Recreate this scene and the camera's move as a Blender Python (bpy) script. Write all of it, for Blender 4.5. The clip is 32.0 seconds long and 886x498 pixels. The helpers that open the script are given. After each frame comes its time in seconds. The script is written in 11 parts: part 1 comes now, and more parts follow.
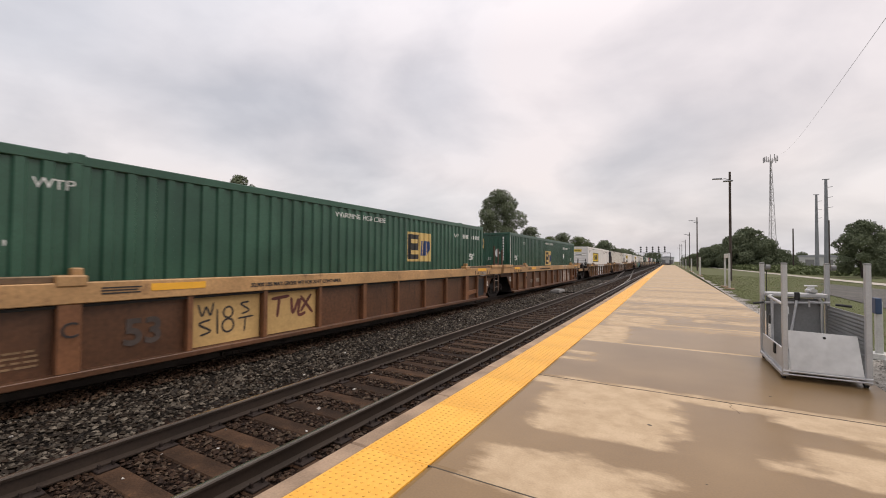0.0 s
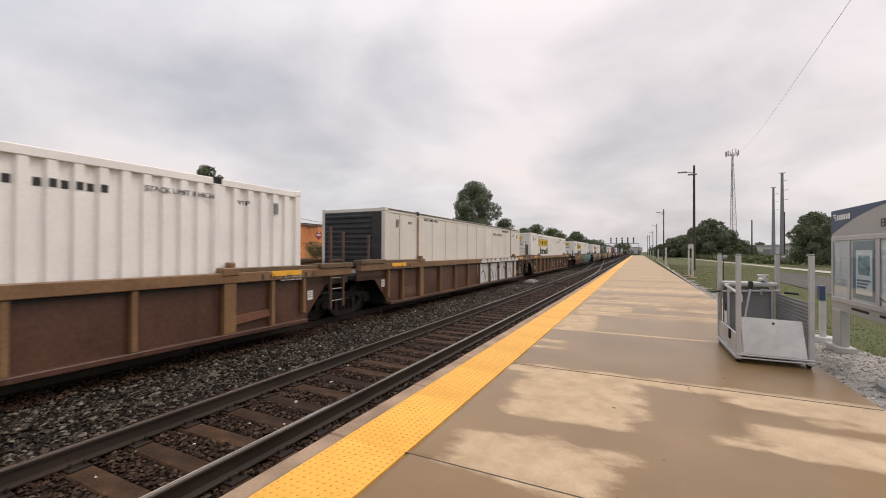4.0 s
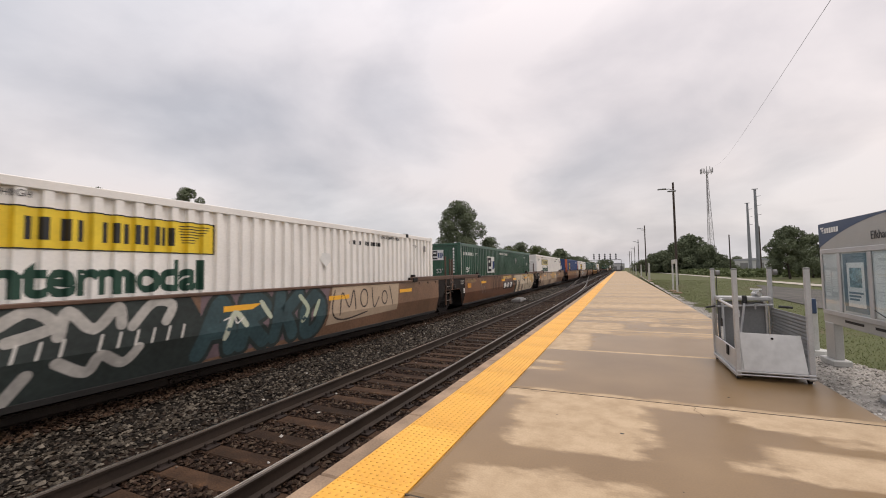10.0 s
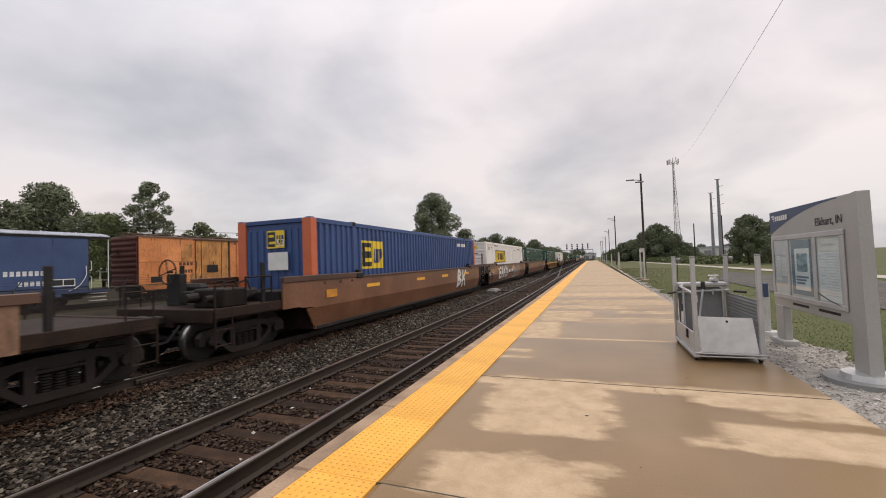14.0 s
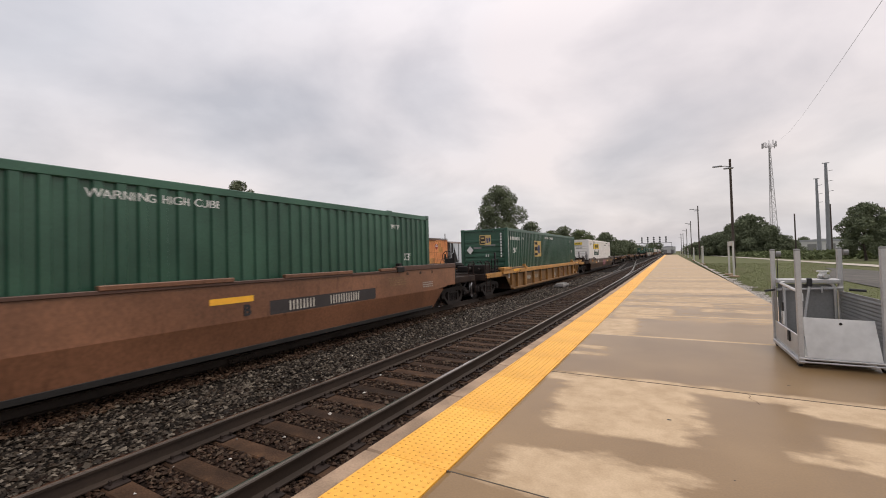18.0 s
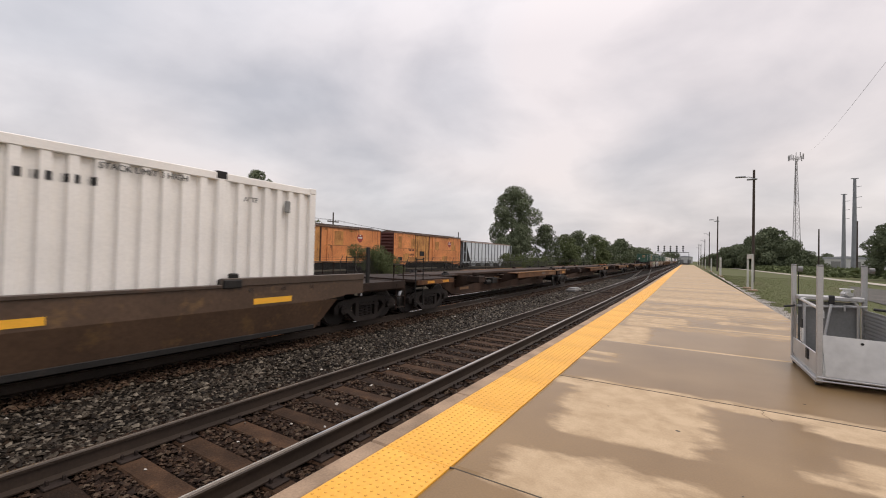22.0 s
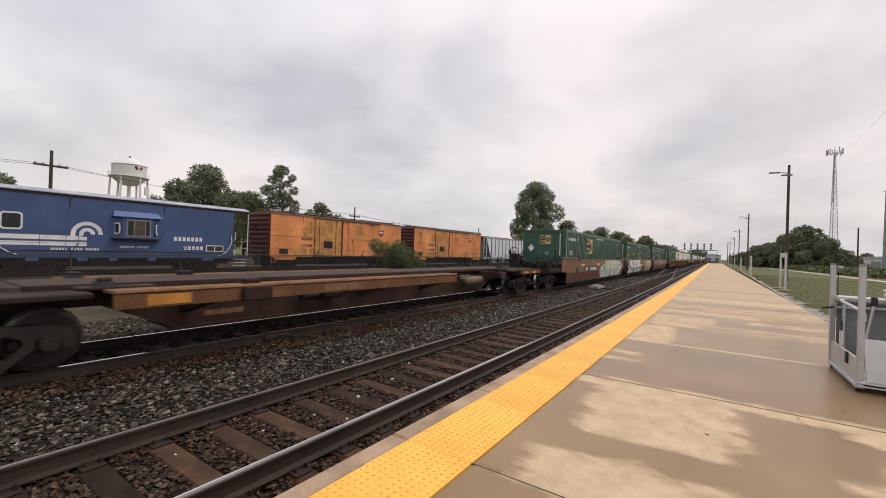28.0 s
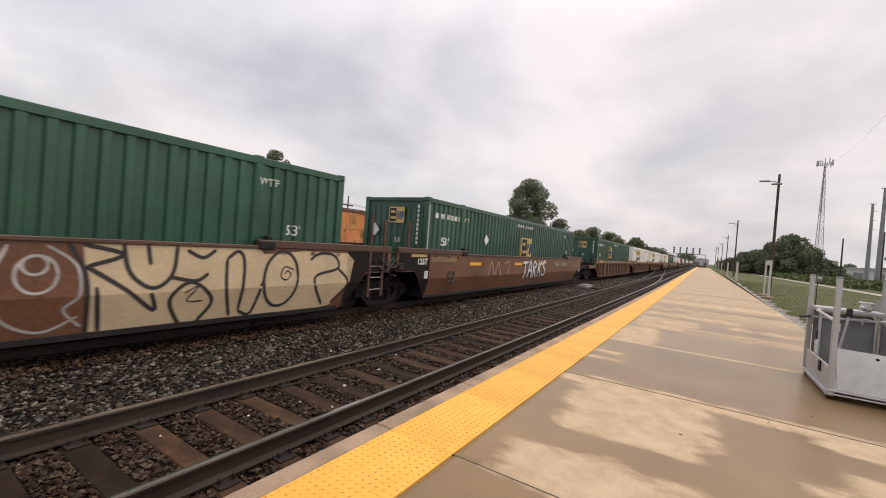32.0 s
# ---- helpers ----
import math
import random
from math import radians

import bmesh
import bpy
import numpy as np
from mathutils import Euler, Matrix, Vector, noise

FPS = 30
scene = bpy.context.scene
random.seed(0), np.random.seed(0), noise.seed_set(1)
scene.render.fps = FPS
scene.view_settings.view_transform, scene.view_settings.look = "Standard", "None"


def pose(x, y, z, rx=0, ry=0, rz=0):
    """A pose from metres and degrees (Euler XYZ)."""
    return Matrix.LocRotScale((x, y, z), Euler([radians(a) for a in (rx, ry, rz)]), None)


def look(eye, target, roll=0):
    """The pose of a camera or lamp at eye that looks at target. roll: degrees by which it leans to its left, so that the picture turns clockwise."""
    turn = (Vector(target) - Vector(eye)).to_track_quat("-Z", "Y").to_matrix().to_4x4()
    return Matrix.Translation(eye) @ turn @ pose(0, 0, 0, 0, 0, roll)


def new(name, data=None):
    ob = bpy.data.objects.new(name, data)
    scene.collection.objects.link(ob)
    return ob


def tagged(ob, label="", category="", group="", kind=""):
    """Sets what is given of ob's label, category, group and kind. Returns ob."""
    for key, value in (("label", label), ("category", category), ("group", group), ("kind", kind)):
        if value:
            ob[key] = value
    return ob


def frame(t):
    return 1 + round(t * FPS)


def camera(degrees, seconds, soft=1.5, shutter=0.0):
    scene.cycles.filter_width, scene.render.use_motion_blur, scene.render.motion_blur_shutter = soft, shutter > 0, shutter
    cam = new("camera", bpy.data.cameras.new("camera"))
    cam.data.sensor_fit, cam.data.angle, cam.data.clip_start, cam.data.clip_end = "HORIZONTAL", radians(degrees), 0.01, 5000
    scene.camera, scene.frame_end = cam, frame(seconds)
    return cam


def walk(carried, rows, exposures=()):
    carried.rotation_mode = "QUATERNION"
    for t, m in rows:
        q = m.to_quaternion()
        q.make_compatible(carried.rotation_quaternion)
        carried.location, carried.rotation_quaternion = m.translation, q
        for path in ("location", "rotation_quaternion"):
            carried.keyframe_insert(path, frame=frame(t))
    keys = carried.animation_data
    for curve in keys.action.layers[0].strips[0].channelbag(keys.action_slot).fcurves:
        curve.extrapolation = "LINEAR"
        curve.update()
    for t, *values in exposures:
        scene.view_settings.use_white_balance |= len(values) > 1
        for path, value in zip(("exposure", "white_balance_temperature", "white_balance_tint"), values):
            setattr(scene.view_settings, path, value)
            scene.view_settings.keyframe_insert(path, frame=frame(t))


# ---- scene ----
cam = camera(95.0, 32.0, 1.0, 0.1)

PATH = [
    (0, (0.107, 0.035, 1.625), (-0.885, 1.771, 1.676), 0.5),
    (0.5, (0.109, -0.08, 1.647), (-0.876, 1.661, 1.688), 0.7),
    (1, (0.095, 0.006, 1.627), (-0.883, 1.75, 1.661), 0.7),
    (1.5, (0.098, -0.047, 1.638), (-0.873, 1.702, 1.666), 0.5),
    (2, (0.098, -0.062, 1.653), (-0.862, 1.693, 1.676), 0.2),
    (2.5, (0.124, -0.088, 1.639), (-0.82, 1.675, 1.663), -0.3),
    (3, (0.15, -0.042, 1.624), (-0.773, 1.732, 1.643), -0.4),
    (3.5, (0.155, -0.075, 1.649), (-0.748, 1.709, 1.658), -0.1),
    (5.5, (0.076, 0.036, 1.642), (-0.758, 1.852, 1.718), 0.1),
    (6, (0.001, 0.012, 1.655), (-0.841, 1.822, 1.773), -0.4),
    (6.5, (-0.008, 0.088, 1.651), (-0.881, 1.881, 1.801), -0.6),
    (7, (-0.074, 0.075, 1.656), (-1.002, 1.839, 1.815), -0.2),
    (7.5, (-0.081, 0.112, 1.646), (-1.009, 1.877, 1.793), 0.3),
    (8, (-0.051, 0.092, 1.653), (-0.939, 1.879, 1.779), 0.4),
    (8.5, (-0.029, 0.081, 1.647), (-0.881, 1.887, 1.755), 0.2),
    (9, (-0.015, 0.075, 1.666), (-0.839, 1.895, 1.762), -0.1),
    (9.5, (-0.021, 0.101, 1.656), (-0.839, 1.924, 1.755), -0.5),
    (10, (-0.032, 0.079, 1.66), (-0.848, 1.902, 1.765), -0.9),
    (10.5, (-0.023, 0.064, 1.67), (-0.84, 1.886, 1.785), -1.1),
    (11, (-0.006, 0.07, 1.674), (-0.824, 1.891, 1.802), -1.5),
    (11.5, (0.011, 0.063, 1.663), (-0.802, 1.885, 1.803), -1.9),
    (12, (0.027, 0.049, 1.674), (-0.769, 1.879, 1.811), -2.1),
    (12.5, (0.016, 0.073, 1.662), (-0.747, 1.918, 1.785), -2.1),
    (13, (0.027, 0.086, 1.656), (-0.695, 1.948, 1.762), -2.0),
    (13.5, (0.055, 0.05, 1.661), (-0.642, 1.923, 1.745), -1.8),
    (15.5, (0.028, 0.097, 1.635), (-0.787, 1.923, 1.657), -2.8),
    (16, (0.022, 0.108, 1.633), (-0.837, 1.914, 1.645), -2.9),
    (16.5, (0.007, 0.098, 1.632), (-0.895, 1.883, 1.639), -2.7),
    (17, (-0.007, 0.101, 1.628), (-0.947, 1.866, 1.641), -2.3),
    (17.5, (-0.013, 0.086, 1.635), (-0.984, 1.835, 1.661), -1.9),
    (18, (-0.003, 0.072, 1.639), (-0.999, 1.806, 1.68), -1.6),
    (18.5, (-0.003, 0.065, 1.641), (-1.019, 1.787, 1.685), -1.1),
    (19, (-0.006, 0.073, 1.633), (-1.041, 1.783, 1.679), -1.1),
    (19.5, (-0.007, 0.073, 1.63), (-1.049, 1.779, 1.676), -1.1),
    (20, (-0.004, 0.076, 1.634), (-1.039, 1.786, 1.683), -0.9),
    (20.5, (0.011, 0.055, 1.639), (-1.008, 1.775, 1.691), -0.5),
    (21, (0.012, 0.041, 1.643), (-1.002, 1.764, 1.693), 0.3),
    (21.5, (-0.005, 0.058, 1.634), (-1.03, 1.775, 1.676), 1.0),
    (22, (-0.013, 0.065, 1.628), (-1.063, 1.767, 1.66), 1.3),
    (22.5, (-0.029, 0.058, 1.633), (-1.108, 1.742, 1.653), 1.3),
    (23, (-0.032, 0.079, 1.625), (-1.131, 1.75, 1.634), 1.1),
    (23.5, (-0.039, 0.076, 1.623), (-1.154, 1.735, 1.622), 1.1),
    (24, (-0.052, 0.086, 1.62), (-1.182, 1.736, 1.611), 1.1),
    (24.5, (-0.06, 0.095, 1.614), (-1.203, 1.736, 1.6), 1.2),
    (25, (-0.051, 0.068, 1.621), (-1.205, 1.701, 1.606), 1.4),
    (25.5, (-0.051, 0.068, 1.624), (-1.211, 1.697, 1.612), 1.5),
    (27.5, (-0.054, 0.073, 1.622), (-1.203, 1.71, 1.625), 2.0),
    (28, (-0.051, 0.072, 1.623), (-1.183, 1.721, 1.63), 1.9),
    (28.5, (-0.022, 0.06, 1.626), (-1.138, 1.72, 1.644), 2.0),
    (29, (0.003, 0.037, 1.638), (-1.099, 1.706, 1.662), 2.3),
    (29.5, (0.012, 0.035, 1.638), (-1.084, 1.708, 1.659), 2.8),
    (30, (0.007, 0.037, 1.631), (-1.089, 1.709, 1.64), 3.5),
    (30.5, (-0.008, 0.067, 1.625), (-1.105, 1.74, 1.611), 4.0),
    (31, (-0.006, 0.068, 1.625), (-1.111, 1.735, 1.6), 4.3),
    (31.5, (-0.006, 0.076, 1.631), (-1.112, 1.742, 1.601), 4.4),
    (32, (-0.007, 0.029, 1.651), (-1.105, 1.7, 1.625), 4.4),
]
walk(cam, [(t, look(eye, target, roll)) for t, eye, target, roll in PATH], [(0.0, -0.05, 6800.0, 14.0), (3.5, -0.06, 6800.0, 14.0), (6.0, -0.11, 6800.0, 14.0), (10.0, -0.12, 6800.0, 14.0), (13.0, -0.11, 6800.0, 14.0), (16.0, -0.07, 6800.0, 14.0), (17.5, -0.09, 6800.0, 14.0), (20.0, -0.04, 6800.0, 14.0), (22.0, -0.10, 6800.0, 14.0), (24.0, -0.05, 6800.0, 14.0), (28.0, -0.03, 6800.0, 14.0), (30.0, 0.01, 6800.0, 14.0), (32.0, 0.01, 6800.0, 14.0)])

# ---- sky and light: an overcast, slightly warm afternoon ----
world = bpy.data.worlds.new("world")
scene.world = world
world.use_nodes = True
wt = world.node_tree
wt.nodes.clear()


def wnode(kind, **sets):
    n = wt.nodes.new(kind)
    for k, v in sets.items():
        n.inputs[k].default_value = v
    return n


w_out = wnode("ShaderNodeOutputWorld")
w_bg = wnode("ShaderNodeBackground")
w_bg.inputs["Strength"].default_value = 1.0
w_co = wnode("ShaderNodeTexCoord")
w_sep = wnode("ShaderNodeSeparateXYZ")
wt.links.new(w_co.outputs["Generated"], w_sep.inputs[0])
w_sky = wt.nodes.new("ShaderNodeTexSky")
w_sky.sky_type, w_sky.sun_disc = "NISHITA", False
w_sky.sun_elevation, w_sky.sun_rotation = radians(57), radians(52)
w_sky.air_density, w_sky.dust_density = 1.5, 4.0
# the cloud deck, seen in perspective: the direction over its height, as on a flat sheet of cloud
w_h = wnode("ShaderNodeMath")
w_h.operation = "MAXIMUM"
w_h.inputs[1].default_value = 0.0
wt.links.new(w_sep.outputs["Z"], w_h.inputs[0])
w_h2 = wnode("ShaderNodeMath")
w_h2.operation = "ADD"
w_h2.inputs[1].default_value = 0.42
wt.links.new(w_h.outputs[0], w_h2.inputs[0])
w_div = wnode("ShaderNodeVectorMath")
w_div.operation = "DIVIDE"
wt.links.new(w_co.outputs["Generated"], w_div.inputs[0])
w_cmb = wnode("ShaderNodeCombineXYZ")
for k in range(3):
    wt.links.new(w_h2.outputs[0], w_cmb.inputs[k])
wt.links.new(w_cmb.outputs[0], w_div.inputs[1])
w_n1 = wnode("ShaderNodeTexNoise", Scale=1.9, Detail=6.0, Roughness=0.5, Distortion=0.25)
w_n2 = wnode("ShaderNodeTexNoise", Scale=0.9, Detail=2.0, Roughness=0.5)
wt.links.new(w_div.outputs[0], w_n1.inputs["Vector"])
wt.links.new(w_div.outputs[0], w_n2.inputs["Vector"])
w_r1 = wt.nodes.new("ShaderNodeValToRGB")
w_r1.color_ramp.elements[0].position, w_r1.color_ramp.elements[0].color = 0.34, (0.525, 0.548, 0.585, 1)
w_r1.color_ramp.elements[1].position, w_r1.color_ramp.elements[1].color = 0.62, (0.775, 0.79, 0.812, 1)
wt.links.new(w_n1.outputs["Fac"], w_r1.inputs[0])
w_r2 = wt.nodes.new("ShaderNodeValToRGB")
w_r2.color_ramp.elements[0].position, w_r2.color_ramp.elements[0].color = 0.40, (0.94, 0.95, 0.98, 1)
w_r2.color_ramp.elements[1].position, w_r2.color_ramp.elements[1].color = 0.64, (1.07, 1.0, 0.98, 1)
wt.links.new(w_n2.outputs["Fac"], w_r2.inputs[0])
w_mul = wt.nodes.new("ShaderNodeMix")
w_mul.data_type, w_mul.blend_type = "RGBA", "MULTIPLY"
w_mul.inputs[0].default_value = 1.0
wt.links.new(w_r1.outputs[0], w_mul.inputs[6])
wt.links.new(w_r2.outputs[0], w_mul.inputs[7])
# an overcast sky grows brighter towards the zenith
w_z = wt.nodes.new("ShaderNodeValToRGB")
w_z.color_ramp.elements[0].position, w_z.color_ramp.elements[0].color = 0.02, (1.0, 0.985, 0.975, 1)
w_z.color_ramp.elements[1].position, w_z.color_ramp.elements[1].color = 0.85, (1.7, 1.7, 1.7, 1)
mid = w_z.color_ramp.elements.new(0.46)
mid.color = (1.04, 1.04, 1.05, 1)
wt.links.new(w_sep.outputs["Z"], w_z.inputs[0])
w_mul2 = wt.nodes.new("ShaderNodeMix")
w_mul2.data_type, w_mul2.blend_type = "RGBA", "MULTIPLY"
w_mul2.inputs[0].default_value = 1.0
wt.links.new(w_mul.outputs[2], w_mul2.inputs[6])
wt.links.new(w_z.outputs[0], w_mul2.inputs[7])
# a little of the clear sky above shows through the deck
w_add = wt.nodes.new("ShaderNodeMix")
w_add.data_type, w_add.blend_type = "RGBA", "ADD"
w_add.inputs[0].default_value = 0.02
wt.links.new(w_mul2.outputs[2], w_add.inputs[6])
wt.links.new(w_sky.outputs[0], w_add.inputs[7])
wt.links.new(w_add.outputs[2], w_bg.inputs["Color"])
wt.links.new(w_bg.outputs[0], w_out.inputs[0])

sun = new("sun", bpy.data.lights.new("sun", "SUN"))
sun.data.energy, sun.data.angle, sun.data.color = 1.38, radians(40), (1.0, 0.945, 0.87)
sun.matrix_world = look((0, 0, 50), (-26, -20, 0))

# ---- materials ----
MATS = {}


def mat(name, col, rough=0.6, metal=0.0, var=0.18, scale=1.5, fine=30.0, bump=0.15, tint=None, spots=0.0,
        spot_col=(0.1, 0.05, 0.03), streak=False, rnd=0.0, spec=0.5, coat=0.0, bumpd=0.01):
    """A painted, worn or natural surface: two scales of tone, spots or streaks of another colour, fine relief."""
    if name in MATS:
        return MATS[name]
    m = bpy.data.materials.new(name)
    m.use_nodes = True
    t = m.node_tree
    L = t.links.new
    b = t.nodes["Principled BSDF"]
    b.inputs["Roughness"].default_value, b.inputs["Metallic"].default_value = rough, metal
    b.inputs["Specular IOR Level"].default_value = spec
    b.inputs["Coat Weight"].default_value = coat
    co = t.nodes.new("ShaderNodeTexCoord")
    n1 = t.nodes.new("ShaderNodeTexNoise")
    n1.inputs["Scale"].default_value, n1.inputs["Detail"].default_value = scale, 5
    n2 = t.nodes.new("ShaderNodeTexNoise")
    n2.inputs["Scale"].default_value, n2.inputs["Detail"].default_value = fine, 3
    L(co.outputs["Object"], n1.inputs["Vector"])
    L(co.outputs["Object"], n2.inputs["Vector"])
    r = t.nodes.new("ShaderNodeValToRGB")
    lo = [c * (1 - var) for c in col]
    hi = [min(1, c * (1 + var)) for c in (tint or col)]
    r.color_ramp.elements[0].position, r.color_ramp.elements[0].color = 0.3, (*lo, 1)
    r.color_ramp.elements[1].position, r.color_ramp.elements[1].color = 0.7, (*hi, 1)
    L(n1.outputs["Fac"], r.inputs[0])
    f = t.nodes.new("ShaderNodeMapRange")
    f.inputs[1].default_value, f.inputs[2].default_value = 0.25, 0.75
    f.inputs[3].default_value, f.inputs[4].default_value = 1 - var * 0.8, 1 + var * 0.8
    L(n2.outputs["Fac"], f.inputs[0])
    x = t.nodes.new("ShaderNodeMix")
    x.data_type, x.blend_type = "RGBA", "MULTIPLY"
    x.inputs[0].default_value = 1.0
    L(r.outputs[0], x.inputs[6])
    L(f.outputs[0], x.inputs[7])
    last = x.outputs[2]
    if spots > 0:
        n3 = t.nodes.new("ShaderNodeTexNoise")
        n3.inputs["Scale"].default_value, n3.inputs["Detail"].default_value = 3.0, 8
        n3.inputs["Roughness"].default_value = 0.7
        if streak:
            mp = t.nodes.new("ShaderNodeMapping")
            mp.inputs["Scale"].default_value = (2.2, 2.2, 0.35)
            L(co.outputs["Object"], mp.inputs[0])
            L(mp.outputs[0], n3.inputs["Vector"])
        else:
            L(co.outputs["Object"], n3.inputs["Vector"])
        s = t.nodes.new("ShaderNodeMapRange")
        s.inputs[1].default_value, s.inputs[2].default_value = 0.72 - spots * 0.32, 0.82 - spots * 0.2
        L(n3.outputs["Fac"], s.inputs[0])
        y = t.nodes.new("ShaderNodeMix")
        y.data_type = "RGBA"
        L(s.outputs[0], y.inputs[0])
        L(last, y.inputs[6])
        y.inputs[7].default_value = (*spot_col, 1)
        last = y.outputs[2]
    if rnd > 0:
        oi = t.nodes.new("ShaderNodeObjectInfo")
        q = t.nodes.new("ShaderNodeMapRange")
        q.inputs[3].default_value, q.inputs[4].default_value = 1 - rnd, 1 + rnd
        L(oi.outputs["Random"], q.inputs[0])
        z = t.nodes.new("ShaderNodeMix")
        z.data_type, z.blend_type = "RGBA", "MULTIPLY"
        z.inputs[0].default_value = 1.0
        L(last, z.inputs[6])
        L(q.outputs[0], z.inputs[7])
        last = z.outputs[2]
    L(last, b.inputs["Base Color"])
    if bump > 0:
        u = t.nodes.new("ShaderNodeBump")
        u.inputs["Strength"].default_value, u.inputs["Distance"].default_value = bump, bumpd
        L(n2.outputs["Fac"], u.inputs["Height"])
        L(u.outputs[0], b.inputs["Normal"])
    MATS[name] = m
    return m


def islands(name, cols, rough=0.85, spec=0.15):
    """Stones, leaves or blades: each loose piece takes its own tone."""
    m = bpy.data.materials.new(name)
    m.use_nodes = True
    t = m.node_tree
    b = t.nodes["Principled BSDF"]
    b.inputs["Roughness"].default_value = rough
    b.inputs["Specular IOR Level"].default_value = spec
    g = t.nodes.new("ShaderNodeNewGeometry")
    r = t.nodes.new("ShaderNodeValToRGB")
    e = r.color_ramp.elements
    while len(e) < len(cols):
        e.new(0.5)
    for k, c in enumerate(cols):
        e[k].position, e[k].color = k / (len(cols) - 1), (*c, 1)
    t.links.new(g.outputs["Random Per Island"], r.inputs[0])
    t.links.new(r.outputs[0], b.inputs["Base Color"])
    return m


def glass(name, col=(0.9, 0.95, 0.95)):
    m = bpy.data.materials.new(name)
    m.use_nodes = True
    b = m.node_tree.nodes["Principled BSDF"]
    b.inputs["Base Color"].default_value = (*col, 1)
    b.inputs["Roughness"].default_value, b.inputs["Transmission Weight"].default_value = 0.02, 1.0
    b.inputs["IOR"].default_value = 1.15
    return m


M_RAILSIDE = mat("rail_rust", (0.036, 0.024, 0.017), 0.6, 0.2, 0.25, 2.0, 40)
M_RAILTOP = mat("rail_polished", (0.74, 0.73, 0.72), 0.12, 1.0, 0.06, 2.0, 60, 0.01)
M_RAILDULL = mat("rail_dull_brown", (0.27, 0.23, 0.195), 0.28, 0.75, 0.2, 2.0, 60, 0.05)
M_TIE = mat("tie_wood", (0.040, 0.0215, 0.012), 0.8, 0, 0.45, 4, 50, 0.8, rnd=0.55, spots=0.45, spot_col=(0.12, 0.058, 0.024), spec=0.2)
M_PLATE = mat("tie_plate_steel", (0.028, 0.018, 0.014), 0.8, 0.4, 0.3, 6, 50)
# near-black bed: shade in the gaps between the stones is put into it
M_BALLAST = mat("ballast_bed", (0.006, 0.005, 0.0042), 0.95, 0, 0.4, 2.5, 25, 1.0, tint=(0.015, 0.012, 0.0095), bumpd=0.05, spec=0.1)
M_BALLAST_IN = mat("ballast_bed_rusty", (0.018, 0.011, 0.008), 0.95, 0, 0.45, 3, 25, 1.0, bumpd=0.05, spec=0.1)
M_STONE = islands("ballast_stones", [(0.0085, 0.0058, 0.004), (0.023, 0.0165, 0.0112), (0.082, 0.066, 0.049), (0.0098, 0.0068, 0.0048),
                                     (0.18, 0.152, 0.118), (0.0065, 0.0045, 0.0032), (0.034, 0.021, 0.0125)], 0.6, 0.2)
M_STONE_IN = islands("rusty_stones", [(0.012, 0.006, 0.0036), (0.042, 0.021, 0.0115), (0.021, 0.0108, 0.006), (0.09, 0.055, 0.034), (0.027, 0.0125, 0.0066), (0.10, 0.07, 0.047), (0.016, 0.0082, 0.005), (0.03, 0.015, 0.008)], 0.65, 0.18)
M_GRAVEL = islands("pale_gravel_stones", [(0.33, 0.305, 0.27), (0.52, 0.49, 0.45), (0.17, 0.155, 0.135), (0.42, 0.39, 0.35), (0.64, 0.61, 0.57)])
M_GRAVELBED = mat("gravel_bed", (0.33, 0.305, 0.27), 0.95, 0, 0.3, 5, 60, 0.8, bumpd=0.02)
# darker yellow: the shade on the domes' flanks is put into the colour
M_DOMESHADE = mat("tactile_dome_shade", (0.64, 0.31, 0.045), 0.6, 0, 0.2, 6, 60)
M_YELLOW = mat("tactile_yellow", (0.80, 0.385, 0.045), 0.5, 0, 0.12, 1.2, 25, 0.12, tint=(0.84, 0.44, 0.065), rnd=0.05, spots=0.16, spot_col=(0.52, 0.27, 0.07))
M_ALU = mat("brushed_aluminium", (0.50, 0.50, 0.50), 0.48, 0.45, 0.1, 3, 80, 0.05, rnd=0.06)
M_ALUPLATE = mat("aluminium_plate", (0.56, 0.56, 0.55), 0.34, 0.6, 0.12, 2.5, 9, 0.03, spots=0.12, spot_col=(0.36, 0.35, 0.33))
M_GREYPANEL = mat("grey_panel", (0.22, 0.22, 0.215), 0.55, 0.2, 0.12, 2, 40, 0.06)
M_BLACK = mat("black_rubber", (0.02, 0.02, 0.02), 0.6, 0, 0.2, 3, 40)
M_DARKSTEEL = mat("dark_steel", (0.014, 0.0125, 0.0115), 0.7, 0.25, 0.35, 3, 30, 0.3, spots=0.3, spot_col=(0.05, 0.03, 0.02))
M_TRUCK = mat("truck_casting", (0.018, 0.0122, 0.0098), 0.6, 0.2, 0.35, 4, 40, 0.4, spots=0.35, spot_col=(0.035, 0.02, 0.014))
M_WHEEL = mat("wheel_steel", (0.022, 0.018, 0.016), 0.6, 0.4, 0.25, 5, 40, 0.2, spots=0.3, spot_col=(0.07, 0.04, 0.03))
M_TREAD = mat("wheel_tread", (0.46, 0.45, 0.44), 0.38, 1.0, 0.05, 3, 40, 0.02)
M_WHITEPAINT = mat("white_paint", (0.72, 0.72, 0.70), 0.5, 0, 0.08, 3, 40, 0.05)
M_BLACKPAINT = mat("black_paint", (0.02, 0.02, 0.022), 0.5, 0, 0.2, 3, 40, 0.05)
M_REFLECT = mat("reflector_yellow", (0.85, 0.43, 0.04), 0.4, 0, 0.08, 3, 40, 0.02)


